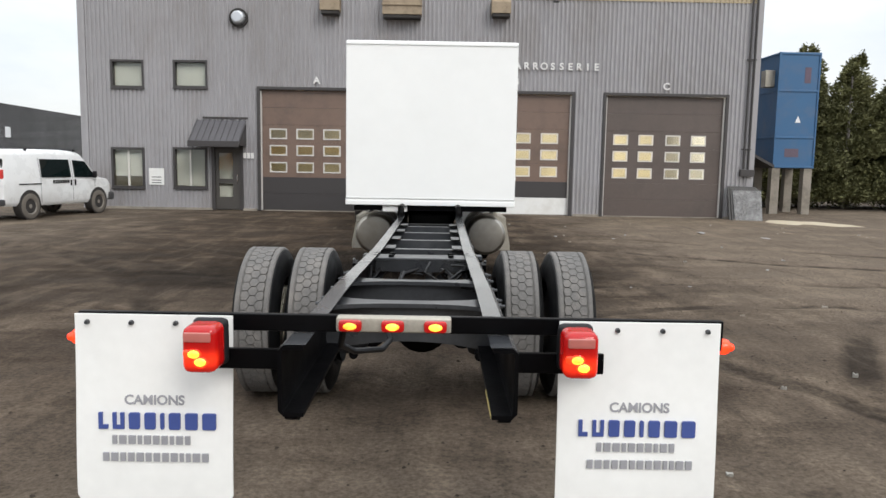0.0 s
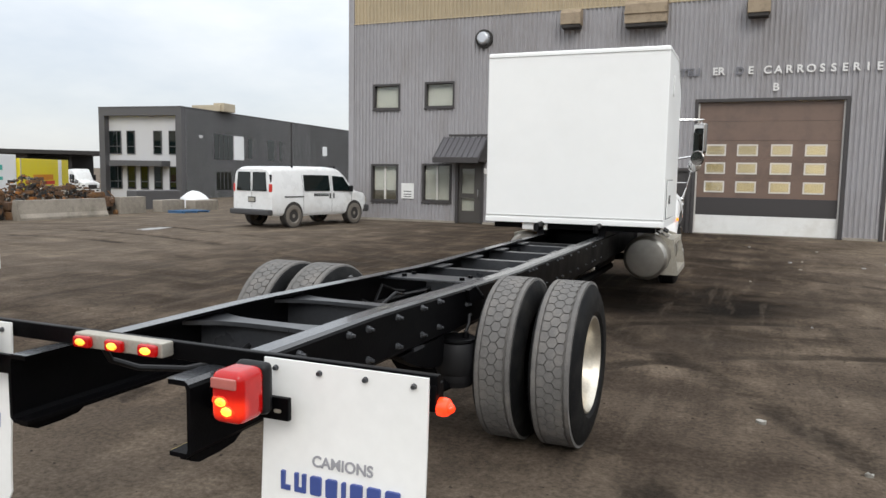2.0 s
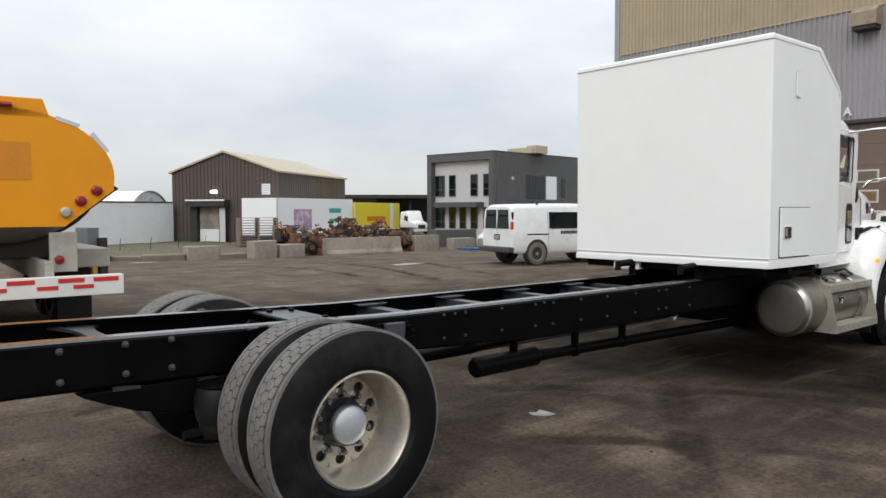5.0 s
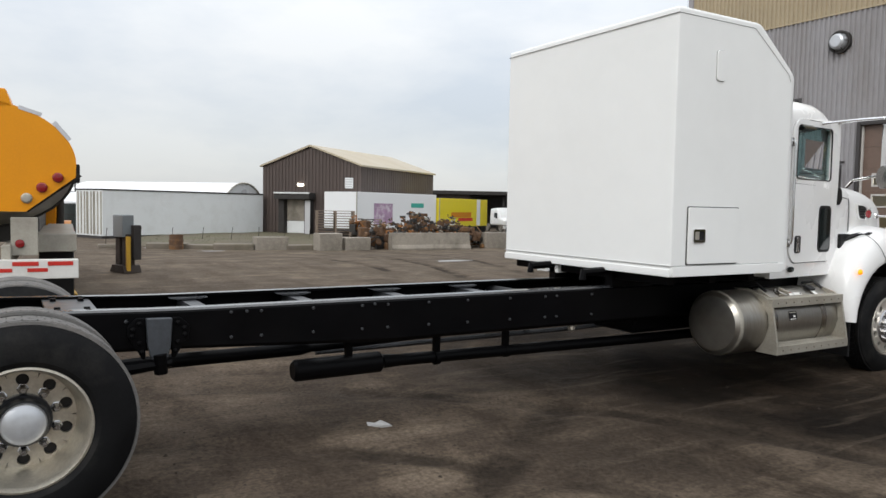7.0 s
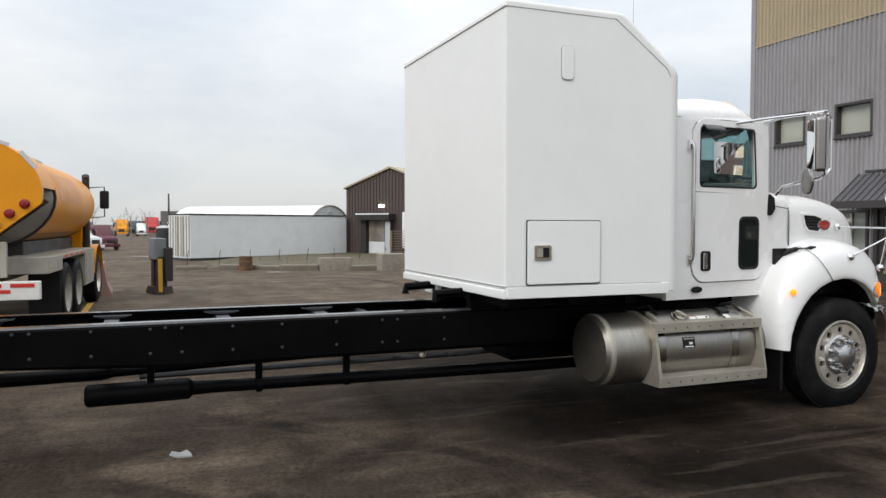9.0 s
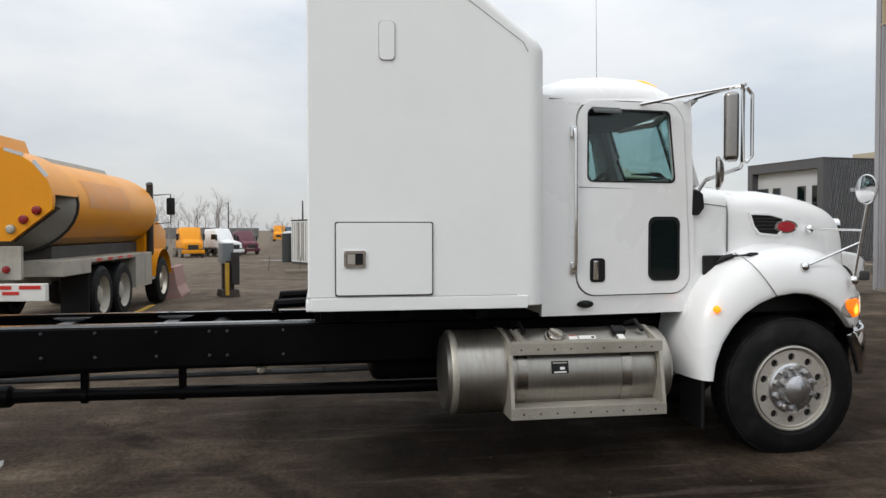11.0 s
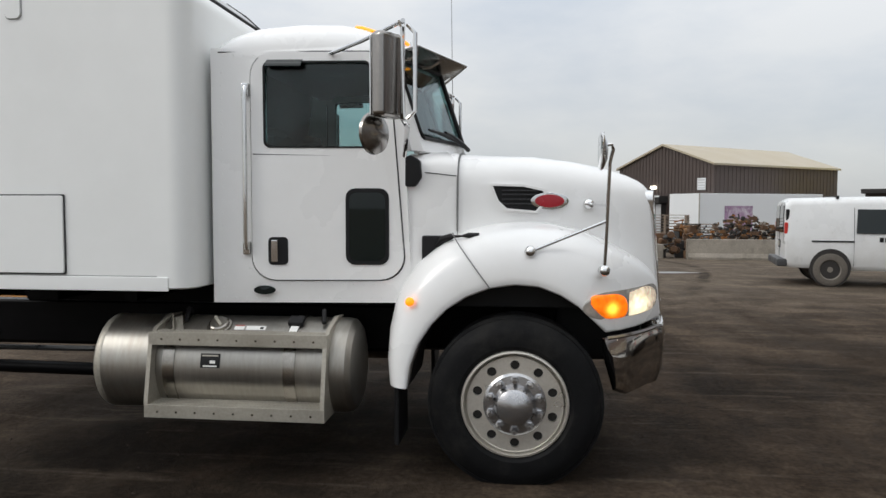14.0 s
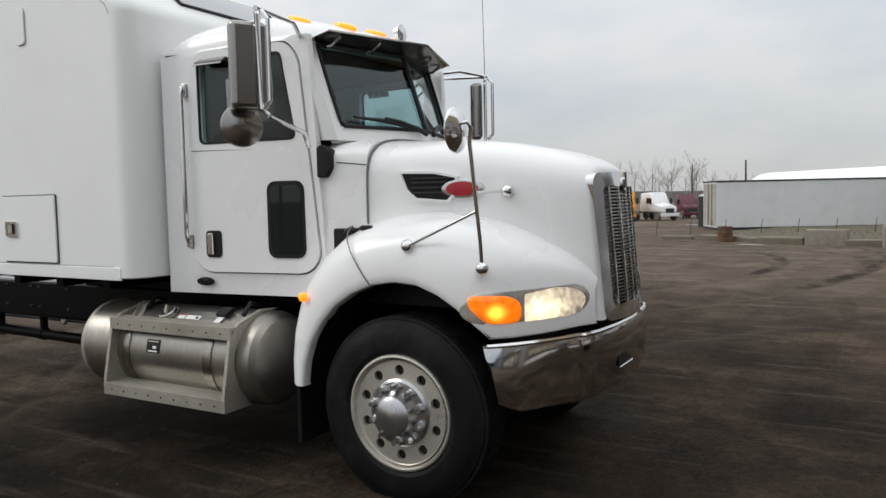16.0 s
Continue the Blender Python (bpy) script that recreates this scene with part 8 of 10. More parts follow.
def tanker():
    v = thing("tanker_truck", (-4.72, 6.16, 0), 86.4, label="amber tank truck with a grey tank end and dirty cream skirts", category="tank truck")
    zc, a, b = 1.975, 1.185, 0.775

    def ell(y, k=1.0, n=36, lift=0.0):
        return [(a * k * math.cos(t * math.tau / n), y, zc + lift + b * k * math.sin(t * math.tau / n)) for t in range(n)]
    bm = B()
    skin(bm, [ell(0.98, 0.55), ell(0.96, 0.80), ell(0.95, 0.97), ell(0.98, 0.99), ell(1.3, 0.99), ell(5.22, 0.985), ell(5.26, 0.95), ell(5.28, 0.6)])
    part("tank", bm, M_ORANGE, v, "amber painted elliptical tank", smooth=50)
    bm = B()
    skin(bm, [ell(0.40, 0.25), ell(0.44, 0.50), ell(0.54, 0.72), ell(0.70, 0.88), ell(0.93, 0.985)])
    part("tank_end", bm, M_TANKEND, v, "dull grey dished tank end", smooth=50)
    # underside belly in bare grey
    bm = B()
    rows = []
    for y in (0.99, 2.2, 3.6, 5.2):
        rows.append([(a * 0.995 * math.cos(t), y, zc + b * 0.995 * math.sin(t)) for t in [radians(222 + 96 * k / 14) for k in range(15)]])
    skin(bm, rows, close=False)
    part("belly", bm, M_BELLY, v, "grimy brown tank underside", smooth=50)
    bm = B()
    rod(bm, [(a * 1.0 * math.cos(t), 0.95, zc + b * 1.0 * math.sin(t)) for t in [radians(k * 10) for k in range(37)]], 0.022, 6)
    part("tank_rim", bm, M_VENTDARK, v)
    bm = B()
    rows = [[(1.19 * math.cos(t), y, zc + 0.06 + 0.78 * math.sin(t)) for t in [radians(4 + 172 * k / 30) for k in range(31)]] for y in (0.10, 0.95)]
    skin(bm, rows, close=False)
    part("shroud_skirt", bm, M_ORANGE, v, smooth=50)
    # shroud at the rear: upper ellipse cut off below on a slant
    out = []
    for t in range(0, 37):
        an = radians(180 * t / 36)
        out.append((1.19 * math.cos(an), zc + 0.06 + 0.78 * math.sin(an)))
    out = [(1.18, zc - 0.10)] + out + [(-1.18, zc - 0.10), (-0.62, 1.43), (0.62, 1.43)]
    bm = B()
    skin(bm, [[(x, 0.0, z) for x, z in out], [(x * 1.0, 0.10, z) for x, z in out]])
    sh = part("shroud", bm, M_ORANGE, v, "amber rear shroud with lamps", smooth=40)
    for s in (1, -1):
        bm = B()
        prism(bm, [(s * 1.255, zc - 0.08), (s * 0.64, 1.42), (s * 0.60, 1.47), (s * 1.20, zc - 0.04)], "y", 0.09, 0.12)
        part("shroud_edge", bm, M_VENTDARK, sh)
        for x, z, m in ((0.98, 1.865, M_REDDULL), (0.80, 1.735, M_REDDULL), (0.63, 1.60, M_STEP)):
            bm = B()
            lathe(bm, [(-0.05, 0.0), (-0.045, 0.045), (-0.03, 0.062), (0.0, 0.066)], (s * x, 0.0, z), "y", 18)
            part("rear_lamp", bm, m, sh)
        bm = B()
        prism(bm, [(s * 0.55, 2.70), (s * 0.80, 2.62), (s * 0.815, 2.665), (s * 0.56, 2.745)], "y", -0.006, 0.01)
        part("tape", bm, M_TAPE, sh)
        bm = B()
        prism(bm, [(s * 0.92, 2.54), (s * 1.10, 2.33), (s * 1.14, 2.36), (s * 0.96, 2.58)], "y", -0.006, 0.01)
        part("tape", bm, M_TAPE, sh)
    bm = B()
    box(bm, -0.42, 0.28, -0.004, 0.01, 1.98, 2.42)
    part("faded_patch", bm, M_FADED, sh, "rectangle of faded orange paint")
    bm = B()
    prism(bm, [(-0.40, 2.66), (0.40, 2.66), (0.34, 2.775), (-0.34, 2.775)], "y", 0.98, 4.6)
    part("catwalk", bm, M_CREAM, v)
    bm = B()
    prism(bm, [(-0.50, 2.70), (0.50, 2.70), (0.42, 2.94), (-0.42, 2.94)], "y", 0.0, 0.97, 0.02)
    part("hatch_box", bm, M_ORANGE, v, "amber hatch box")
    bm = B()
    rod(bm, [(-0.1, -0.02, 2.84), (0.1, -0.03, 2.84)], 0.03, 8)
    part("top_lamp", bm, M_REDDULL, v)
    for s in (1,):
        bm = B()
        rows = [[(a * 0.992 * math.cos(t), y, zc + b * 0.992 * math.sin(t)) for t in [radians(-2 + 34 * k / 6) for k in range(7)]] for y in (1.45, 2.5, 3.5)]
        skin(bm, rows, close=False)
        part("faded_patch", bm, M_FADED, v, "rectangle of faded orange paint", smooth=50)
    # added black box between tank and frame: darkens the gap, hides the cab
    bm = B()
    box(bm, -0.74, 0.74, 1.05, 5.30, 1.00, 1.34, 0.03)
    part("under_tank_fill", bm, M_UNDERTANK, v, "black box added under the tank")
    # chassis, bumper, skirts
    for s in (1, -1):
        bm = B()
        box(bm, s * 0.36, s * 0.46, -0.19, 7.0, 0.75, 1.02, 0.01)
        part("frame_rail", bm, M_CREAM, v)
    bm = B()
    box(bm, -1.20, 1.20, -0.30, -0.18, 0.61, 0.85, 0.012)
    bp = part("rear_bumper", bm, M_WHITEPAINT, v, "white bumper with red reflective strips")
    for x in (-1.0, -0.45, 0.10, 0.62, 1.0):
        bm = B()
        box(bm, x - 0.14, x + 0.14, -0.306, -0.299, 0.775, 0.825)
        part("tape", bm, M_REDTAPE, bp)
        bm = B()
        box(bm, x - 0.36, x - 0.14, -0.306, -0.299, 0.70, 0.745)
        part("tape", bm, M_REDTAPE, bp)
    for s in (1, -1):
        bm = B()
        box(bm, s * 0.45, s * 0.75, 0.02, 0.10, 0.88, 1.36, 0.01)
        part("rear_post", bm, M_CREAM, v)
        bm = B()
        lathe(bm, [(-0.03, 0.0), (-0.02, 0.05), (0.0, 0.055)], (s * 0.55, 0.015, 1.03), "y", 16)
        part("rear_lamp", bm, M_REDDULL, v)
        bm = B()
        box(bm, s * 0.62, s * 1.19, 0.35, 1.45, 0.90, 1.14, 0.02)
        part("hose_box", bm, M_CREAM, v)
        bm = B()
        box(bm, s * 0.60, s * 1.18, 1.45, 3.80, 1.06, 1.14, 0.02)
        part("mudguard", bm, M_CREAM, v, "dirty cream flat mudguard")
        for x in range(4):
            bm = B()
            box(bm, s * 1.178, s * 1.184, 1.7 + x * 0.52, 1.95 + x * 0.52, 1.08, 1.12)
            part("tape", bm, M_REDTAPE, v)
        bm = B()
        box(bm, s * 0.78, s * 1.19, 3.75, 4.78, 0.48, 1.14, 0.02)
        cb = part("cabinet", bm, M_CREAM, v, "dirty cream side cabinet")
        for y in (3.82, 4.30):
            bm = B()
            box(bm, s * 1.185, s * 1.20, y, y + 0.42, 0.56, 1.06, 0.01)
            part("cabinet_door", bm, M_CREAM, cb)
        bm = B()
        box(bm, s * 0.72, s * 1.16, 1.40, 1.43, 0.12, 1.05, 0.01)
        part("mudflap", bm, M_PLASTIC, v)
        for y in (2.05, 3.12):
            road_wheel(v, s * 0.94, y, 0.50, 0.46, s, M_CREAM)
        road_wheel(v, s * 1.02, 5.75, 0.50, 0.28, s, M_RIM)
    # cab with bonnet
    bm = B()
    st = [(5.30, 0.95, 1.70, 2.42, 0.90, 0.80), (5.34, 0.95, 1.70, 2.50, 0.92, 0.80), (5.95, 0.95, 1.70, 2.52, 0.92, 0.80), (6.20, 0.95, 1.70, 2.40, 0.92, 0.78), (6.50, 0.95, 1.70, 1.79, 0.90, 0.7), (7.4, 0.95, 1.55, 1.63, 0.78, 0.6), (7.6, 0.95, 1.35, 1.42, 0.70, 0.5)]
    skin(bm, body_rings(st))
    cb = part("cab", bm, M_ORANGE, v, "amber cab", smooth=40)
    for s in (1, -1):
        side_glass(v, [(5.40, 1.78), (6.25, 1.78), (6.05, 2.28), (5.40, 2.30)], lambda z: 0.918 - max(0.0, z - 1.70) * 0.11, s, M_DARKGLASS)
        bm = B()
        rows = [[(s * u, 5.75 + (0.62 + (0.02 if u > 0.9 else 0)) * math.cos(t), 0.52 + 0.66 * math.sin(t)) for u in (0.70, 0.95, 1.15, 1.17)] for t in [radians(8 + 164 * k / 12) for k in range(13)]]
        skin(bm, rows, close=False)
        part("mudguard", bm, M_ORANGE, v, smooth=60)
        bm = B()
        box(bm, s * 0.80, s * 1.12, 4.85, 5.28, 0.55, 0.62, 0.01)
        part("step", bm, M_CREAM, v)
        bm = B()
        rod(bm, [(s * 0.90, 6.00, 2.35), (s * 1.25, 6.05, 2.38), (s * 1.25, 6.05, 1.75), (s * 0.92, 6.00, 1.72)], 0.015, 6)
        part("mirror_arm", bm, M_PLASTIC, v)
        bm = B()
        box(bm, s * 1.16, s * 1.34, 6.01, 6.09, 1.92, 2.30, 0.03)
        part("mirror", bm, M_PLASTIC, v)
    bm = B()
    rod(bm, [(0.98, 5.42, 0.9), (0.98, 5.42, 2.52), (0.98, 5.39, 2.57)], 0.07, 14)
    part("exhaust_stack", bm, M_VENTDARK, v, "dark rusty exhaust stack")


tanker()


# ---- the far side of the yard ----
M_BROWN = mat("brown_ribbed_shed", (0.075, 0.055, 0.048), 0.55, vary=0.08, scale=0.6, dirt=(0.05, 0.04, 0.035), dirt_amount=0.4)
M_BEIGE = mat("beige_metal_roof", (0.42, 0.36, 0.26), 0.5, vary=0.06, scale=0.5)
M_DOME = mat("white_fabric_cover", (0.80, 0.81, 0.82), 0.6, vary=0.04, scale=0.4)
M_TRAILER = mat("pale_grey_trailer", (0.70, 0.72, 0.72), 0.45, vary=0.05, scale=0.5, dirt=(0.56, 0.56, 0.54), dirt_amount=0.4)
M_TRAILERW = mat("white_trailer", (0.78, 0.79, 0.80), 0.4, vary=0.04, scale=0.5)
M_YELLOW = mat("yellow_trailer", (0.72, 0.60, 0.02), 0.4, vary=0.05)
M_GREYB = mat("charcoal_cladding", (0.082, 0.080, 0.083), 0.6, vary=0.06, scale=0.4)
M_GREYL = mat("pale_grey_cladding", (0.50, 0.50, 0.51), 0.6, vary=0.05, scale=0.4)
M_PALLET = mat("weathered_pallet_wood", (0.22, 0.17, 0.13), 0.85, vary=0.2, scale=6)
M_RUST = mat("rusty_engine_iron", (0.10, 0.055, 0.03), 0.8, vary=0.35, scale=5, dirt=(0.30, 0.14, 0.03), dirt_amount=0.5, dirt_scale=3)
M_OIL = mat("oily_dark_iron", (0.03, 0.028, 0.026), 0.55, vary=0.3)
M_GRASS = mat("dry_winter_grass", (0.098, 0.082, 0.050), 0.95, vary=0.35, scale=0.8, fine=12, dirt=(0.07, 0.078, 0.032), dirt_amount=0.7, dirt_scale=0.6)
M_SAND = mat("pale_sand", (0.42, 0.36, 0.26), 0.95, vary=0.15)
M_BLUE = mat("blue_steel", (0.035, 0.115, 0.24), 0.5, vary=0.1, scale=1.2, dirt=(0.10, 0.13, 0.19), dirt_amount=0.4, dirt_scale=1.5)
M_SLAB = mat("mossy_broken_concrete", (0.17, 0.145, 0.115), 0.9, vary=0.3, scale=3, bump=0.3, dirt=(0.09, 0.085, 0.05), dirt_amount=0.6)
M_BARK = mat("grey_bark", (0.24, 0.215, 0.20), 0.95, vary=0.2)
M_NEEDLE = mat("dark_evergreen_needles", (0.118, 0.118, 0.044), 0.9, vary=0.35, scale=1.0, random=0.2)
M_TEAL = mat("teal_banner", (0.04, 0.35, 0.28), 0.5, vary=0.1)
M_RACKBOX = mat("grey_meter_box", (0.17, 0.19, 0.20), 0.5, vary=0.08)
M_POSTWOOD = mat("dark_wet_timber", (0.035, 0.026, 0.02), 0.85, vary=0.25, scale=5)
M_YELPAINT = mat("worn_yellow_paint", (0.55, 0.32, 0.03), 0.6, vary=0.2, scale=8)
M_ICE = mat("pale_ice_patch", (0.27, 0.265, 0.26), 0.5, vary=0.15)
GZ = -0.22


def barn():
    fr, ang = (-31.2, 23.4), 37.0
    v = thing("storage_shed", (*fr, GZ), ang, label="brown ribbed metal shed with a beige gabled roof", category="shed")
    W, L, H, R = 6.45, 10.0, 3.69 - GZ, 4.80 - GZ          # local: x from -W to 0 along the gable, y back
    bm = B()
    k = 0.22
    n = int(W / k)
    for i in range(n):
        for j, (f0, f1, d) in enumerate(((0.0, 0.5, 0.0), (0.5, 1.0, 0.03))):
            x0, x1 = -W + (i + f0) * W / n, -W + (i + f1) * W / n
            z0, z1 = [H + (R - H) * (1 - abs(x + W / 2) / (W / 2)) for x in (x0, x1)]
            skin(bm, [[(x0, -d, 0), (x1, -d, 0), (x1, -d, z1), (x0, -d, z0)], [(x0, 0.08, 0), (x1, 0.08, 0), (x1, 0.08, z1), (x0, 0.08, z0)]])
    bmesh.ops.remove_doubles(bm, verts=bm.verts, dist=0.001)
    part("gable_wall", bm, M_BROWN, v, smooth=0)
    bm = B()
    box(bm, -0.08, 0.0, 0.08, L, 0, H)
    sw = part("side_wall", bm, M_BROWN, v, smooth=0)
    for i in range(int(L / 0.3)):
        bm = B()
        box(bm, 0.0, 0.015, 0.1 + i * 0.3, 0.16 + i * 0.3, 0, H - 0.02)
        part("rib", bm, M_BROWN, sw, smooth=0)
    bm = B()
    box(bm, -W, -W + 0.08, 0.08, L, 0, H)
    box(bm, -W, 0, L, L + 0.08, 0, H)
    part("back_wall", bm, M_BROWN, v, smooth=0)
    for s in (0, 1):
        bm = B()
        x0, x1 = (-W / 2, 0.12) if s else (-W / 2, -W - 0.12)
        ze = H - 0.03
        skin(bm, [[(x0, -0.15, R), (x1, -0.15, ze), (x1, -0.15, ze + 0.10), (x0, -0.15, R + 0.10)], [(x0, L + 0.2, R), (x1, L + 0.2, ze), (x1, L + 0.2, ze + 0.10), (x0, L + 0.2, R + 0.10)]])
        part("roof_slope", bm, M_BEIGE, v, "beige metal roof slope", smooth=0)
    # dock door with its shelter
    cx = -W * 0.62
    bm = B()
    box(bm, cx - 1.20, cx + 1.12, -0.70, -0.03, 2.05, 2.42, 0.02)
    sh = part("dock_shelter", bm, M_VENTDARK, v, "black dock shelter")
    for a, b in ((cx - 1.10, cx - 0.72), (cx + 0.62, cx + 1.0)):
        bm = B()
        box(bm, a, b, -0.40, -0.03, 0, 2.05, 0.01)
        part("shelter_side", bm, M_VENTDARK, sh)
    for z0, z1, mm in ((0.03, 0.82, M_TRAILER), (0.84, 2.03, M_CONC)):
        bm = B()
        box(bm, cx - 0.70, cx + 0.60, -0.12, -0.035, z0, z1, 0.01)
        part("dock_door", bm, mm, v, "pale worn dock door")
    bm = B()
    box(bm, cx + 0.68, cx + 1.02, -0.43, -0.405, 0.0, 2.0)
    part("shelter_flap", bm, M_GREYL, sh)
    bm = B()
    box(bm, cx - 1.22, cx + 1.14, -0.72, -0.68, 2.36, 2.44, 0.01)
    part("shelter_trim", bm, M_TRAILER, sh)
    bm = B()
    box(bm, cx + 0.0, cx + 0.35, -0.16, -0.04, 2.80, 2.95, 0.02)
    part("flood_lamp", bm, lens_mat("lit_floodlamp", (1.0, 0.95, 0.80), 6.0), v, "lit floodlamp")
    bm = B()
    box(bm, -0.98, -0.48, -0.06, -0.032, 2.70, 3.28)
    lv = part("louvre", bm, M_TRAILER, v, "pale wall louvre", smooth=0)
    for q in range(4):
        bm = B()
        box(bm, -0.94, -0.52, -0.08, -0.058, 2.76 + q * 0.13, 2.82 + q * 0.13)
        part("slat", bm, M_GREYL, lv, smooth=0)


barn()


def container_row():
    # long pale trailer in front of the dome
    p0, p1 = Vector((-31.6, 10.5)), Vector((-35.9, 19.4))
    d = (p1 - p0)
    ang = math.degrees(math.atan2(d.y, d.x))
    v = thing("storage_trailer", (p0.x, p0.y, GZ), ang, label="long pale grey storage trailer box", category="trailer")
    L = d.length
    bm = B()
    box(bm, 0, L, 0.0, 2.2, 0.12, 2.26, 0.02)
    part("side_panel", bm, M_TRAILER, v)
    bm = B()
    box(bm, -0.02, L, -0.03, 2.22, 2.262, 2.33, 0.01)
    part("top_rail", bm, M_VENTDARK, v)
    bm = B()
    box(bm, 0, L, 0.05, 2.15, 0.0, 0.12)
    part("base", bm, M_TRIM, v)
    for i in range(8):
        bm = B()
        box(bm, -0.03, 0.0, 0.06 + i * 0.27, 0.14 + i * 0.27, 0.2, 2.2)
        part("door_rib", bm, M_CREAM, v)
    for s in (0.30, 0.55):
        bm = B()
        rod(bm, [(-0.05, 2.2 * s, 0.2), (-0.05, 2.2 * s, 2.2)], 0.02, 6)
        part("lock_rod", bm, M_STEP, v)
    # the dome behind it
    q = thing("fabric_dome", (-38.6, 19.05, GZ), -136.2, label="white fabric arched storage shelter", category="shelter")
    R, H, LD = 2.70, 2.98, 11.0
    rows = [[(y, -R * math.cos(t), H * math.sin(t) ** 0.8) for t in [math.pi * k / 24 for k in range(25)]] for y in (0.0, 3.0, 6.0, 9.0, LD)]
    bm = B()
    skin(bm, rows, close=False)
    part("cover", bm, M_DOME, q, smooth=50)
    for r, m in ((rows[0], M_TRAILER), (rows[-1], M_DOME)):
        bm = B()
        bm.faces.new([bm.verts.new(p) for p in r])
        part("end_wall", bm, m, q, smooth=0)
    bm = B()
    rod(bm, [(-0.02, p[1], p[2]) for p in rows[0]], 0.05, 6)
    part("arch_tube", bm, M_STEP, q)
    bm = B()
    lathe(bm, [(-0.05, 0.0), (-0.05, 0.28), (0.0, 0.32)], (0, 0, 2.35), "x", 20)
    part("round_vent", bm, M_GREYL, q)


container_row()


def box_trailer(c, d, length, height, m, label, art):
    """A trailer box with its near corner at c and its side running along d."""
    ang = math.degrees(math.atan2(d[1], d[0]))
    v = thing("box_trailer", (c[0], c[1], GZ), ang, label=label, category="trailer")
    bm = B()
    box(bm, 0, length, 0, 2.3, 0.55, height, 0.02)
    part("box_panel", bm, m, v)
    bm = B()
    box(bm, 0.01, length, 0.1, 2.2, 0.38, 0.55)
    part("underframe", bm, M_TRIM, v)
    for x in (1.0, length - 1.4, length - 0.5):
        bm = B()
        lathe(bm, [(0.05, 0.0), (0.05, 0.42), (0.45, 0.42), (0.45, 0.0)], (x, 0, 0.42), "y", 18)
        part("tyre", bm, M_RUBBER, v)
    bm = B()
    rod(bm, [(-0.01, 0.0, 0.55), (-0.01, 0.0, height)], 0.03, 6)
    part("corner_post", bm, M_STEP, v)
    for x0, x1, z0, z1, mm in art:
        bm = B()
        box(bm, x0, x1, -0.012, 0.0, z0, z1)
        part("printed_panel", bm, mm, v, smooth=0)


M_MAUVE = mat("mauve_print", (0.35, 0.22, 0.34), 0.5, vary=0.5, scale=2.5, dirt=(0.75, 0.7, 0.75), dirt_amount=0.9, dirt_scale=2.2)
box_trailer((-29.3, 22.3), (-0.42, 0.91), 7.2, 2.48, M_TRAILERW, "white box trailer with mauve and green print", [(1.4, 3.0, 0.75, 1.9, M_MAUVE), (4.7, 5.9, 1.70, 1.95, M_TEAL), (4.7, 5.9, 1.20, 1.36, M_TEAL)])
box_trailer((-32.2, 29.0), (-0.50, 0.86), 6.6, 2.30, M_YELLOW, "yellow box trailer with a white stripe", [(5.0, 5.5, 0.6, 2.3, M_TRAILERW), (1.5, 4.2, 1.15, 1.45, M_FADED), (2.4, 4.4, 0.9, 1.1, M_REDTAPE)])


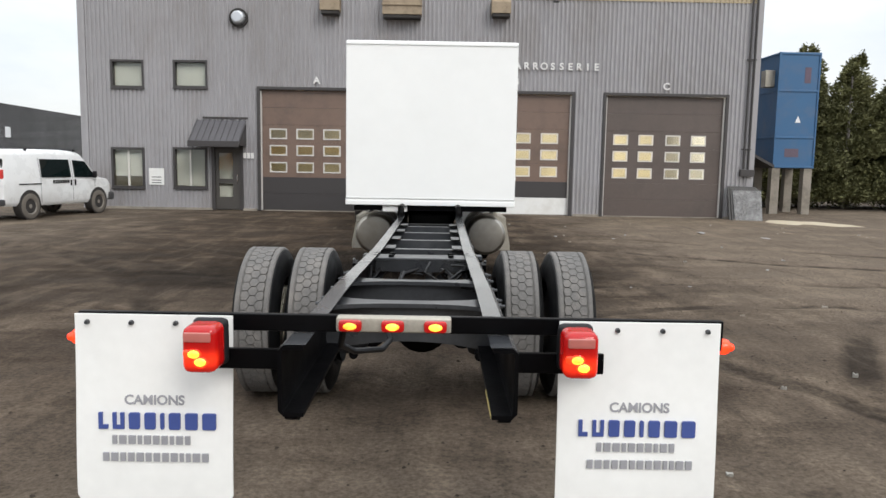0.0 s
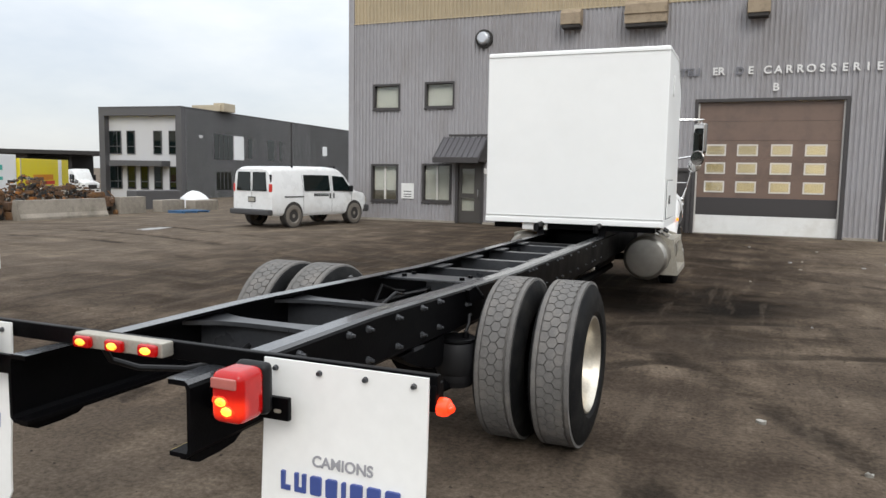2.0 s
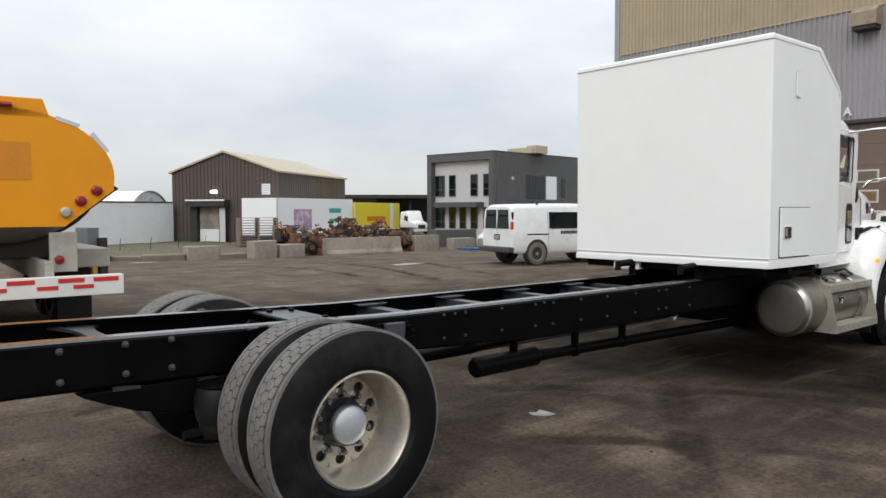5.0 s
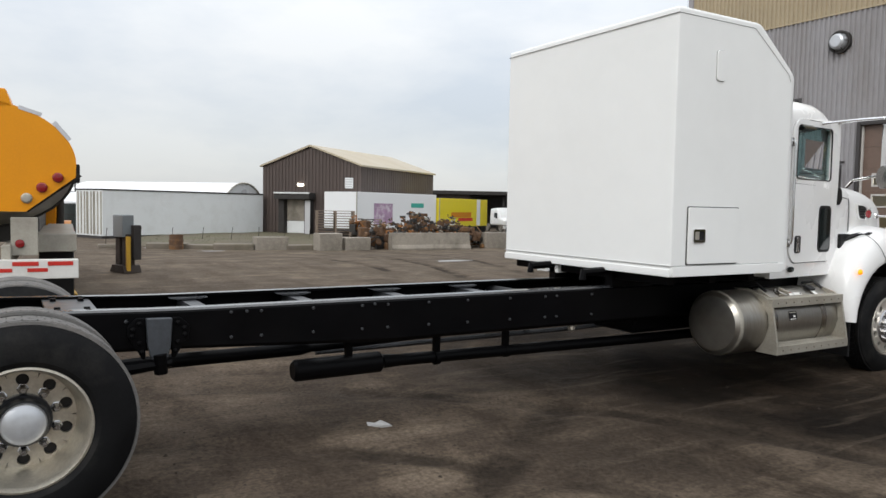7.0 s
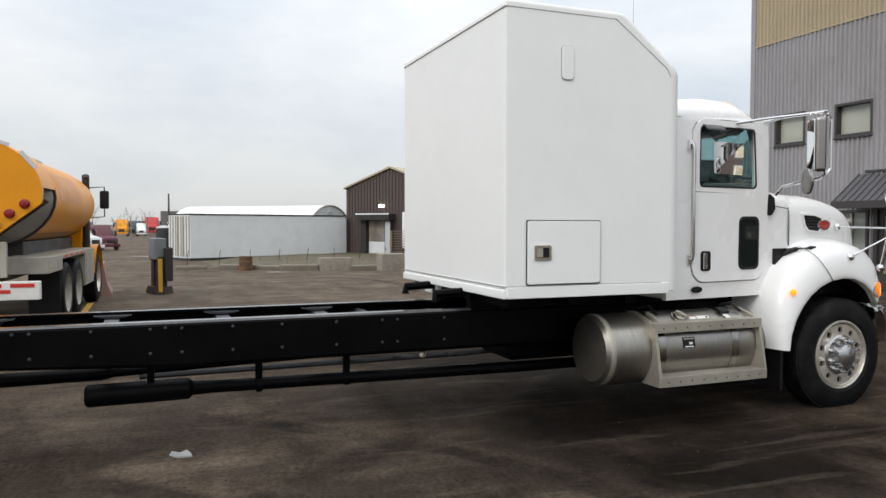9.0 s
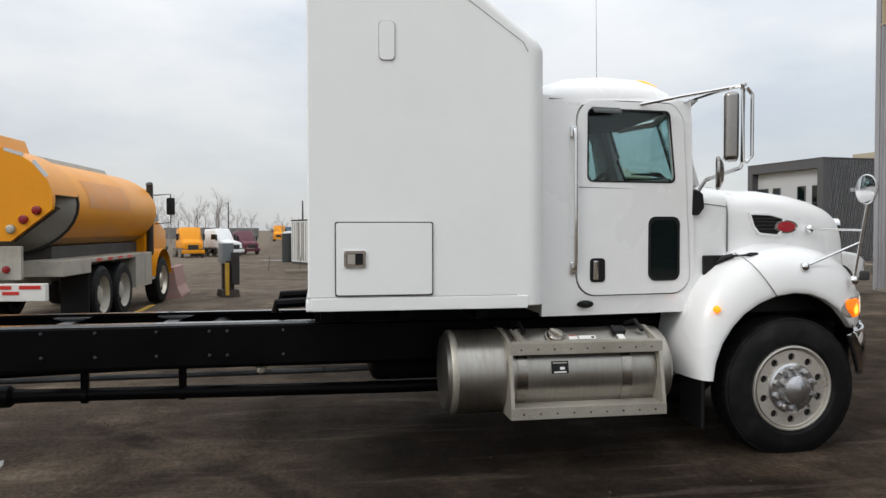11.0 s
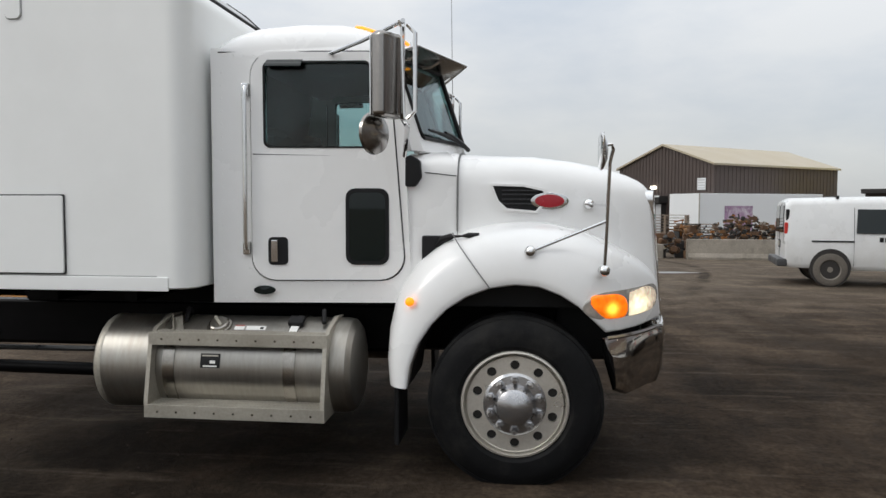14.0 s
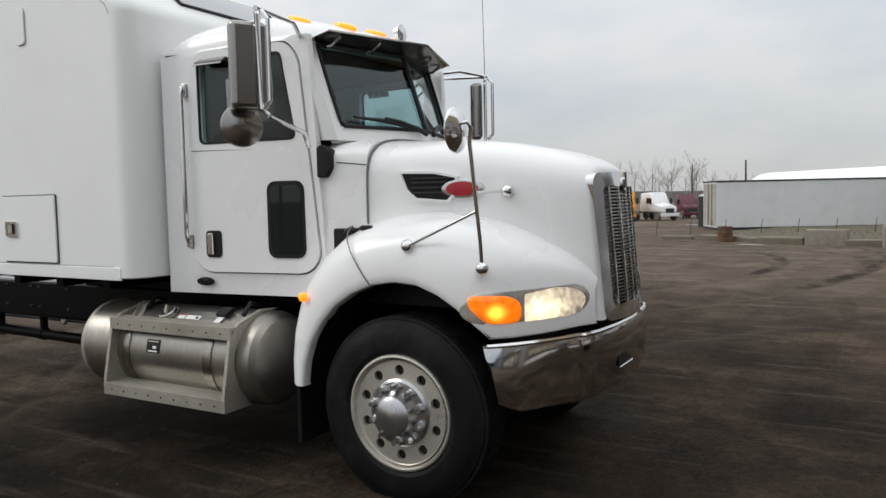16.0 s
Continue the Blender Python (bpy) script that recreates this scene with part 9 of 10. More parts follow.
def office():
    v = thing("office_building", (-29.9, 38.2, GZ), 6.7, label="two-storey charcoal office building with a pale recessed front", category="building")
    W, L, H = 6.1, 37.5, 5.45 - GZ
    bm = B()
    box(bm, -W, 0, 0.40, L, 0, H - 0.05)
    part("wall", bm, M_GREYL, v)
    bm = B()
    box(bm, -0.42, 0.0, -0.02, L, 0, H)
    part("side_wall", bm, M_GREYB, v, "charcoal side wall")
    bm = B()
    box(bm, -W, -W + 0.42, -0.02, 0.45, 0, H)
    part("end_fin", bm, M_GREYB, v)
    bm = B()
    box(bm, -W + 0.42, -0.42, -0.02, 0.45, H - 0.50, H)
    part("top_frame", bm, M_GREYB, v)
    bm = B()
    box(bm, -W - 0.01, 0.02, -0.04, L + 0.02, H, H + 0.06)
    part("roof", bm, M_GREYB, v)
    bm = B()
    box(bm, -W + 1.05, -1.15, -0.45, 0.40, 2.02, 2.36)
    part("porch", bm, M_GREYB, v)
    for x, w, storeys in ((-5.22, 0.86, 2), (-4.02, 0.52, 2), (-3.05, 0.50, 1), (-2.02, 0.52, 2), (-0.80, 0.70, 2)):
        for z0, z1 in ((0.60, 1.98), (2.82, 4.20))[:storeys]:
            bm = B()
            ringed(bm, [(x - w / 2 - 0.05, z0 - 0.05), (x + w / 2 + 0.05, z0 - 0.05), (x + w / 2 + 0.05, z1 + 0.05), (x - w / 2 - 0.05, z1 + 0.05)], [(x - w / 2, z0), (x + w / 2, z0), (x + w / 2, z1), (x - w / 2, z1)], "y", 0.345, 0.402)
            wn_ = part("window", bm, M_GREYB, v)
            bm = B()
            box(bm, x - w / 2, x + w / 2, 0.37, 0.396, z0, z1)
            part("pane", bm, M_DARKGLASS, wn_, smooth=0)
            bm = B()
            box(bm, x - w / 2, x + w / 2, 0.352, 0.372, z0 + 0.42, z0 + 0.46)
            if w > 0.6:
                box(bm, x + w * 0.18 - 0.02, x + w * 0.18 + 0.02, 0.353, 0.371, z0, z1)
            part("mullion", bm, M_GREYB, wn_, smooth=0)
    for y, w, z0, z1, m in ((4.6, 2.2, 2.55, 4.2, M_DARKGLASS), (6.5, 1.3, 2.55, 4.2, M_TRAILERW), (8.0, 0.5, 2.7, 4.1, M_DARKGLASS), (11.0, 0.9, 2.6, 4.1, M_DARKGLASS), (12.5, 0.4, 2.6, 4.1, M_DARKGLASS), (20.5, 0.9, 3.2, 4.0, M_TRAILERW), (4.6, 1.8, 0.5, 1.7, M_DARKGLASS)):
        bm = B()
        box(bm, -0.02, 0.012, y - w / 2, y + w / 2, z0, z1)
        part("window", bm, m, v, smooth=0)
        if m is M_DARKGLASS and w > 1:
            for q in range(1, 4):
                bm = B()
                box(bm, 0.0, 0.03, y - w / 2 + q * w / 4 - 0.02, y - w / 2 + q * w / 4 + 0.02, z0, z1)
                part("mullion", bm, M_GREYB, v, smooth=0)
    bm = B()
    box(bm, 0.0, 0.12, 1.8, 2.1, 3.85, 4.05, 0.02)
    part("wall_lamp", bm, M_GREYL, v)
    bm = B()
    box(bm, 0.0, 0.06, 14.2, 14.35, 0, H)
    part("downpipe", bm, M_TRIM, v)
    u = thing("roof_unit", (-31.1, 42.8, 5.51), 6.7, label="beige rooftop ventilation unit", category="air conditioner")
    bm = B()
    box(bm, -1.3, 0.9, -0.8, 0.8, 0.0, 0.42, 0.03)
    part("casing", bm, M_BEIGE, u)
    bm = B()
    box(bm, 0.3, 1.1, -0.7, 0.7, 0.0, 0.55, 0.03)
    part("hood", bm, M_BEIGE, u)


office()


def open_shed():
    v = thing("open_shed", (-44.5, 41.0, GZ), 60.0, label="dark low open-fronted shed with a flat roof", category="shed")
    bm = B()
    box(bm, -4.6, -1.6, 0, 6, 0, 2.8)
    part("wall", bm, M_BROWN, v)
    bm = B()
    box(bm, -4.8, 4.2, -0.6, 6.2, 2.8, 3.1, 0.02)
    part("roof", bm, M_VENTDARK, v)
    bm = B()
    box(bm, -1.6, 4.0, 5.8, 6.0, 0, 2.8)
    part("back_wall", bm, M_OIL, v)
    for x in (1.2, 3.9):
        bm = B()
        box(bm, x - 0.1, x + 0.1, 0, 0.2, 0, 2.8)
        part("post", bm, M_VENTDARK, v)


open_shed()


def semi(x, y, rz, m, label, s=1.0):
    v = thing("semi_truck", (x, y, GZ), rz, label=label, category="truck", group="distant trucks")
    v.scale = (s, s, s)
    bm = B()
    skin(bm, body_rings([(-1.3, 0.9, 1.8, 2.95, 1.15, 1.05), (0.2, 0.9, 1.8, 3.05, 1.15, 1.05), (0.7, 0.9, 1.8, 2.5, 1.15, 0.95), (1.05, 0.9, 1.7, 1.85, 1.10, 0.9), (2.3, 0.9, 1.45, 1.55, 0.95, 0.8), (2.45, 0.9, 1.2, 1.3, 0.85, 0.7)]))
    part("cab", bm, m, v, smooth=40)
    bm = B()
    skin(bm, [[(-0.85, 1.02, 1.82), (0.85, 1.02, 1.82), (0.8, 0.72, 2.42), (-0.8, 0.72, 2.42)], [(-0.85, 0.9, 1.8), (0.85, 0.9, 1.8), (0.8, 0.6, 2.4), (-0.8, 0.6, 2.4)]])
    part("windscreen", bm, M_DARKGLASS, v, smooth=0)
    bm = B()
    box(bm, -0.5, 0.5, 2.42, 2.50, 0.85, 1.30, 0.02)
    part("grille", bm, M_VENTDARK, v)
    bm = B()
    box(bm, -1.1, 1.1, 2.35, 2.58, 0.45, 0.80, 0.05)
    part("bumper", bm, m, v)
    for sx in (1, -1):
        side_glass(v, [(-0.2, 1.85), (0.7, 1.85), (0.6, 2.4), (-0.2, 2.45)], lambda z: 1.15 - (z - 1.8) * 0.1, sx, M_DARKGLASS)
        bm = B()
        box(bm, sx * 1.2, sx * 1.4, 0.8, 0.9, 1.75, 2.4, 0.02)
        part("mirror", bm, M_PLASTIC, v)
        for y in (1.7, -2.2, -3.4):
            road_wheel(v, sx * 1.0, y, 0.5, 0.3, sx, M_STEELW)
    bm = B()
    box(bm, -0.5, 0.5, -4.0, -1.2, 0.75, 1.0)
    part("frame_rail", bm, M_OIL, v)


M_DKBLUE = mat("dark_blue_paint", (0.03, 0.06, 0.09), 0.3, vary=0.1)
semi(-49.5, 5.55, -62, mat("maroon_truck_paint", (0.10, 0.02, 0.035), 0.35, vary=0.15), "maroon tractor unit parked far off", 0.56)
semi(-110.5, 4.8, -90, M_ORANGE, "amber long-haul tractor unit parked far off", 0.80)
semi(-115.0, 6.2, -90, M_DKBLUE, "dark blue tractor unit parked far off", 0.72)
semi(-111.7, 7.4, -88, M_VANW, "white tractor unit parked far off", 0.62)
semi(-44.2, 2.55, -72, M_ORANGE, "amber long-haul tractor unit with a pale sleeper far off", 0.645)
semi(-45.6, 4.35, -42, M_VANW, "white tractor unit with a pale sleeper far off", 0.62)
semi(-53.0, -1.9, -60, M_DKBLUE, "dark blue tractor unit parked beside the amber one", 0.74)
semi(-122.0, 8.9, -90, mat("red_truck_paint", (0.45, 0.03, 0.03), 0.3, vary=0.1), "red tractor unit parked far off", 0.95)
v = thing("brick_shed", (-50.0, 10.35, GZ), 0, label="small pale brick utility hut far off", category="shed")
v.scale = (0.52, 0.52, 0.52)
bm = B()
box(bm, -1.5, 1.5, -0.95, 0.95, 0, 3.6, 0.03)
part("wall", bm, mat("pale_brick", (0.52, 0.46, 0.43), 0.85, vary=0.12, scale=2), v)
bm = B()
box(bm, -1.6, 1.6, -1.05, 1.05, 3.6, 3.75, 0.02)
part("roof", bm, M_TRAILERW, v)
semi(-38.6, 38.2, -100, M_VANW, "white tractor unit parked between the buildings", 0.58)


def block(x, y, rz, w, d, h, label="weathered pale square concrete block", m=None, z=GZ):
    v = thing("concrete_block", (x, y, z), rz, label=label, category="barrier", group="concrete blocks")
    bm = B()
    box(bm, -w / 2, w / 2, -d / 2, d / 2, -0.06, h, 0.04)
    for q in bm.verts:
        q.co += Vector([random.uniform(-0.012, 0.012) for _ in range(3)])
    part("block", bm, m or M_CONC, v)


def barrier(x0, y0, x1, y1, h):
    c = ((x0 + x1) / 2, (y0 + y1) / 2)
    ang = math.degrees(math.atan2(y1 - y0, x1 - x0))
    L = math.hypot(x1 - x0, y1 - y0)
    v = thing("concrete_barrier", (*c, GZ), ang, label="long pale precast concrete road barrier", category="barrier")
    bm = B()
    prism(bm, [(-0.30, -0.05), (-0.30, 0.08), (-0.20, 0.22), (-0.12, h), (0.12, h), (0.20, 0.22), (0.30, 0.08), (0.30, -0.05)], "x", -L / 2, L / 2, 0.012)
    part("barrier_body", bm, M_CONC, v)


random.seed(8)
barrier(-20.85, 20.0, -20.7, 23.65, 0.70)
for x, y, w, h in ((-22.1, 15.45, 1.25, 0.50), (-21.3, 17.5, 1.0, 0.68), (-21.35, 18.7, 1.1, 0.50), (-21.3, 25.5, 1.35, 0.70), (-21.0, 27.5, 1.3, 0.52), (-20.6, 29.2, 1.5, 0.48), (-19.4, 31.4, 2.2, 0.42), (-17.6, 34.0, 2.4, 0.42)):
    block(x, y, 90 + random.uniform(-4, 4), w, 0.6, h)
for k, (x, y, w, h) in enumerate(((-21.9, 16.55, 1.1, 0.20), (-22.4, 14.1, 1.5, 0.24), (-23.2, 13.2, 1.3, 0.16), (-23.9, 12.0, 1.6, 0.20), (-24.6, 10.2, 1.2, 0.14))):
    block(x, y, 80 + random.uniform(-22, 22), w, 0.5, h, "low broken concrete edging slab", M_SLAB)


def pallets(x, y, rz, n, label, hw=0.55, m=None):
    v = thing("pallet_stack", (x, y, GZ), rz, label=label, category="pallets")
    for k in range(n):
        z = k * 0.125
        for j in range(5):
            bm = B()
            box(bm, -hw + 0.03 * math.sin(k * 5.1), hw + 0.03 * math.sin(k * 5.1), -0.5 + j * 0.225, -0.40 + j * 0.225, z + 0.095, z + 0.115)
            part("slat", bm, m or M_PALLET, v, smooth=0)
        for j in (-hw + 0.02, -0.04, hw - 0.11):
            bm = B()
            box(bm, j - 0.0, j + 0.09, -0.5, 0.5, z, z + 0.094)
            part("runner", bm, m or M_PALLET, v, smooth=0)


pallets(-28.1, 20.6, 72, 12, "tall stack of weathered wooden pallets", 0.95)
pallets(-26.9, 21.7, 66, 9, "stack of weathered wooden pallets", 0.8)
pallets(-19.6, 27.2, 80, 1, "single flat blue painted wooden pallet", 0.7, M_BLUE)


def engine(x, y, s, seed, m, label):
    rng = random.Random(seed)
    v = thing("scrap_engine", (x, y, GZ), rng.uniform(0, 360), label=label, category="scrap metal", group="scrap engines")
    names = ("engine_block", "gear_case", "cylinder_head", "pump", "bracket", "pulley", "manifold", "flywheel")
    for k in range(30):
        bm = B()
        p = Vector((rng.uniform(-0.45, 0.45), rng.uniform(-0.35, 0.35), rng.uniform(0.06, 0.80))) * s
        if k % 3 == 0:
            lathe(bm, [(-0.06 * s, 0.0), (-0.06 * s, 0.09 * s), (0.0, 0.11 * s), (0.07 * s, 0.07 * s), (0.07 * s, 0.0)], p, rng.choice("xyz"), 12)
        elif k % 3 == 1:
            a, b, c = [rng.uniform(0.05, 0.17) * s for _ in range(3)]
            box(bm, p.x - a, p.x + a, p.y - b, p.y + b, max(0.0, p.z - c), p.z + c, 0.03)
        else:
            rod(bm, [p, p + Vector((rng.uniform(-.3, .3), rng.uniform(-.3, .3), rng.uniform(0.0, .35))) * s, p + Vector((rng.uniform(-.4, .4), rng.uniform(-.4, .4), rng.uniform(0.05, .3))) * s], 0.026 * s, 6)
        part(names[k % 8], bm, rng.choice((m, m, M_OIL, M_RUST)), v)


M_ORANGEIRON = mat("orange_engine_paint", (0.26, 0.10, 0.02), 0.6, vary=0.3, scale=5)
engine(-21.5, 19.75, 1.2, 3, M_RUST, "rusty brown scrap engine on the ground")
engine(-21.5, 24.35, 1.15, 4, M_RUST, "rusty scrap engine between the barriers")
def scrap_heap(name, x0, x1, y0, y1, top, count, seed, m, label):
    """A mound of tangled small iron parts."""
    rng = random.Random(seed)
    bm = B()
    for k in range(count):
        fx, fy = rng.random(), rng.random()
        x, y = x0 + (x1 - x0) * fx, y0 + (y1 - y0) * fy
        hill = top * min(1.0, 3.2 * fy, 3.2 * (1 - fy)) * (0.65 + 0.5 * noise.noise(Vector((x * 1.1, y * 1.1, 3))))
        p = Vector((x, y, GZ + 0.05 + max(0.1, hill) * rng.uniform(0.25, 1.0)))
        s = rng.uniform(0.035, 0.115)
        q = rng.random()
        if q < 0.5:
            d = Vector((rng.uniform(-1, 1), rng.uniform(-1, 1), rng.uniform(-.3, .7)))
            rod(bm, [p, p + d * s * 1.3, p + d * s * 2.2 + Vector((0, 0, rng.uniform(-.1, .1)))], rng.uniform(0.012, 0.04), 5)
        elif q < 0.7:
            lathe(bm, [(-s * .5, 0.0), (-s * .5, s * .8), (0.0, s), (s * .5, s * .7), (s * .5, 0.0)], p, rng.choice("xyz"), 8)
        else:
            box(bm, p.x - s, p.x + s * rng.uniform(.5, 1.4), p.y - s, p.y + s * rng.uniform(.4, 1.6), p.z - s * .6, p.z + s * .6)
    tagged(part(name, bm, m, smooth=0), label, "scrap metal", kind="stuff")


scrap_heap("scrap_heap", -24.9, -21.7, 20.2, 25.9, 1.65, 800, 5, M_RUST, "heap of rusty brown scrap engine parts")
scrap_heap("scrap_heap", -24.9, -21.7, 20.0, 26.1, 1.65, 700, 6, M_OIL, "heap of oily black scrap engine parts")
scrap_heap("scrap_heap", -24.6, -21.7, 20.2, 25.4, 1.65, 130, 7, M_ORANGEIRON, "orange painted scrap engine parts in the heap")
scrap_heap("scrap_heap", -24.6, -21.7, 20.5, 25.4, 1.65, 170, 8, M_STEP, "dull silver scrap parts in the heap")
engine(-26.0, 21.2, 1.25, 91, M_ORANGEIRON, "orange scrap engine beside the pallets")
v = thing("planter_wall", (-23.2, 28.9, GZ), 78, label="dark grey low timber planter box", category="planter")
bm = B()
box(bm, -1.15, 1.15, -0.4, 0.4, -0.05, 0.86, 0.03)
part("planter_body", bm, M_GREYB, v)
v = thing("sheeted_heap", (-22.6, 31.0, GZ), 60, label="small heap under a crumpled white sheet", category="heap")
bm = B()
bmesh.ops.create_icosphere(bm, subdivisions=3, radius=0.8)
for q in bm.verts:
    q.co.z = max(-0.05, q.co.z * 1.0) + 0.12 * noise.noise(q.co * 3)
part("sheet", bm, M_TRAILERW, v)


def meter_post():
    v = thing("meter_post", (-11.78, 8.88, 0), 20, label="grey electric box on dark timber posts with yellow guard", category="electric box")
    for x in (-0.20, 0.10):
        bm = B()
        box(bm, x - 0.10, x + 0.10, -0.10, 0.10, -0.03, 0.85, 0.02)
        part("timber_post", bm, M_POSTWOOD, v)
    bm = B()
    prism(bm, [(-0.36, 0.0), (0.30, 0.0), (0.22, 0.16), (-0.24, 0.16)], "y", -0.2, 0.2)
    part("mound", bm, M_POSTWOOD, v)
    bm = B()
    box(bm, 0.22, 0.28, -0.13, -0.04, 0.0, 0.80, 0.01)
    part("guard", bm, M_YELPAINT, v)
    bm = B()
    box(bm, -0.27, 0.16, -0.17, 0.10, 0.78, 1.27, 0.02)
    part("meter_box", bm, M_RACKBOX, v)
    bm = B()
    box(bm, 0.17, 0.30, 0.02, 0.20, 0.28, 1.05, 0.02)
    part("side_box", bm, M_VENTDARK, v)


meter_post()
v = thing("rusty_drum", (-23.2, 12.15, GZ - 0.07), label="small rusty brown steel drum", category="drum")
bm = B()
lathe(bm, [(0.0, 0.0), (0.0, 0.26), (0.2, 0.27), (0.22, 0.25), (0.42, 0.27), (0.44, 0.25), (0.62, 0.26), (0.62, 0.23), (0.55, 0.23), (0.55, 0.0)], (0, 0, 0), "z", 20)
part("shell", bm, M_RUST, v)


def guard_block():
    v = thing("road_barrier", (-12.0, 7.62, 0), 2, label="faded pink and grey concrete road barrier", category="barrier")
    bm = B()
    prism(bm, [(-0.24, -0.03), (-0.24, 0.06), (-0.13, 0.26), (-0.075, 0.72), (0.075, 0.72), (0.13, 0.26), (0.24, 0.06), (0.24, -0.03)], "x", -0.75, 0.68, 0.015)
    part("barrier_body", bm, mat("faded_pink_concrete", (0.34, 0.20, 0.175), 0.8, vary=0.2, scale=4, dirt=(0.25, 0.22, 0.19), dirt_amount=0.7, dirt_scale=3), v)


guard_block()


def upright_tank():
    v = thing("upright_tank", (-35.5, 9.35, GZ), 0, label="dark upright steel tank with a pale lid", category="tank")
    bm = B()
    lathe(bm, [(-0.03, 0.40), (1.55, 0.40), (1.60, 0.38)], (0, 0, 0), "z", 28, caps=True)
    part("shell", bm, mat("dark_green_steel", (0.02, 0.026, 0.025), 0.6, vary=0.15), v)
    for z in (0.5, 1.05):
        bm = B()
        lathe(bm, [(z, 0.402), (z + 0.02, 0.415), (z + 0.04, 0.402)], (0, 0, 0), "z", 28)
        part("hoop", bm, M_VENTDARK, v)
    bm = B()
    lathe(bm, [(1.60, 0.39), (1.66, 0.36), (1.72, 0.15), (1.74, 0.0)], (0, 0, 0), "z", 28)
    part("lid", bm, M_GREYL, v)


upright_tank()
# dry grass bank
bm = B()


def bank(a, b):
    y = 10.6 + 16.9 * a
    x0 = -24.3 - 1.2 * math.sin(y * 0.3) - (1.0 if y > 15 else 0.0) * 0.6
    x = x0 - (19.0 * b)
    h = 0.16 * math.sin(min(1.0, b * 6) * math.pi / 2) * min(1.0, 6 * a, 8 * (1 - a))
    return (x, y, GZ - 0.03 + h + 0.05 * noise.noise(Vector((x * 0.8, y * 0.8, 2))) * (1 if b > 0.02 else 0))


sheet(bm, bank, 60, 30)
tagged(part("grass_bank", bm, M_GRASS), "low bank of dry winter grass", "grass", kind="structure")
bm = B()
rngg = random.Random(2)
for k in range(2400):
    a, b = rngg.random(), rngg.random() ** 2
    p = Vector(bank(a, b))
    h = rngg.uniform(0.02, 0.10) * (1.6 if rngg.random() < 0.06 else 1.0)
    w = 0.012
    dx, dy = rngg.uniform(-0.08, 0.08), rngg.uniform(-0.08, 0.08)
    bm.faces.new([bm.verts.new(p + Vector((-w, w, -0.02))), bm.verts.new(p + Vector((w, -w, -0.02))), bm.verts.new(p + Vector((dx, dy, h)))])
tagged(part("dry_grass", bm, M_GRASS, smooth=0), "thin tufts of dry winter grass", "grass", kind="stuff")

# fence wire posts along the bank
for k in range(9):
    v = thing("fence_post", (-27.0 - 0.25 * k, 8.8 + k * 1.35, GZ + 0.05), label="thin crooked wire fence post", category="fence", group="fence posts")
    bm = B()
    rod(bm, [(0, 0, -0.05), (0.04 * (k % 3 - 1), 0.03, 0.45), (0.10 * (k % 3 - 1), 0.06, 0.62)], 0.013, 6)
    part("post", bm, M_POSTWOOD, v)

# bare trees far off
def bare_tree(x, y, h, seed):
    rng = random.Random(seed)
    v = thing("bare_tree", (x, y, GZ), label="leafless grey winter tree far off", category="tree", group="bare trees")
    bm = B()
    rod(bm, [(0, 0, 0), (rng.uniform(-.2, .2), 0, h * 0.4), (rng.uniform(-.4, .4), 0, h * 0.75)], [0.08, 0.06, 0.03], 6)
    part("trunk", bm, M_BARK, v)
    bm = B()

    def grow(p, d, L, r, n):
        q = p + d * L
        rod(bm, [p, p.lerp(q, 0.5) + Vector((rng.uniform(-.1, .1), rng.uniform(-.1, .1), 0)) * L * 0.4, q], [r, r * 0.8, r * 0.5], 4)
        if n:
            for _ in range(3):
                e = (d + Vector((rng.uniform(-.6, .6), rng.uniform(-.6, .6), rng.uniform(-.1, .5)))).normalized()
                grow(p.lerp(q, rng.uniform(0.5, 1.0)), e, L * rng.uniform(0.55, 0.8), r * 0.55, n - 1)
    for k in range(6):
        z = h * (0.30 + 0.07 * k)
        an = rng.uniform(0, math.tau)
        grow(Vector((0, 0, z)), Vector((math.cos(an) * 0.7, math.sin(an) * 0.7, 0.9)).normalized(), h * 0.22, 0.022, 3)
    tagged(part("twig", bm, M_BARK, v, smooth=0), kind="stuff")


rt = random.Random(77)
for k in range(24):
    bare_tree(-92 + rt.uniform(-10, 8), -19 + k * 0.9 + rt.uniform(-1, 1), rt.uniform(4.2, 6.6), 100 + k)
for k in range(5):
    bare_tree(-84 + rt.uniform(-6, 4), 5.0 + k * 1.7, rt.uniform(2.6, 3.6), 140 + k)
for k in range(9):
    bare_tree(27 + rt.uniform(-3, 5), -2 + k * 3.1 + rt.uniform(-1, 1), rt.uniform(8.0, 11.5), 170 + k)
for x, y, h in ((-70, 2.0, 4.6), (-46.6, 9.85, 3.85)):
    v = thing("light_pole", (x, y, GZ), label="tall thin yard light pole far off", category="pole", group="yard poles")
    bm = B()
    rod(bm, [(0, 0, 0), (0, 0, h)], [0.09, 0.05], 8)
    part("pole", bm, M_TRIM, v)
    if h > 4:
        bm = B()
        box(bm, -0.16, 0.16, -0.16, 0.16, h, h + 0.14, 0.03)
        part("lamp_head", bm, M_TRAILERW, v)
# far low tree line and buildings that close the yard's edge
def far_row(name, label, cat, seed, x, y0, y1, h0, h1, m):
    rng = random.Random(seed)
    bm = B()
    y = y0
    while y < y1:
        w = rng.uniform(4, 11)
        h = rng.uniform(h0, h1)
        box(bm, x - 6, x + rng.uniform(0, 4), y, y + w, GZ - 0.2, h)
        y += w * rng.uniform(0.9, 1.6)
    tagged(part(name, bm, m, smooth=0), label, cat, kind="structure")


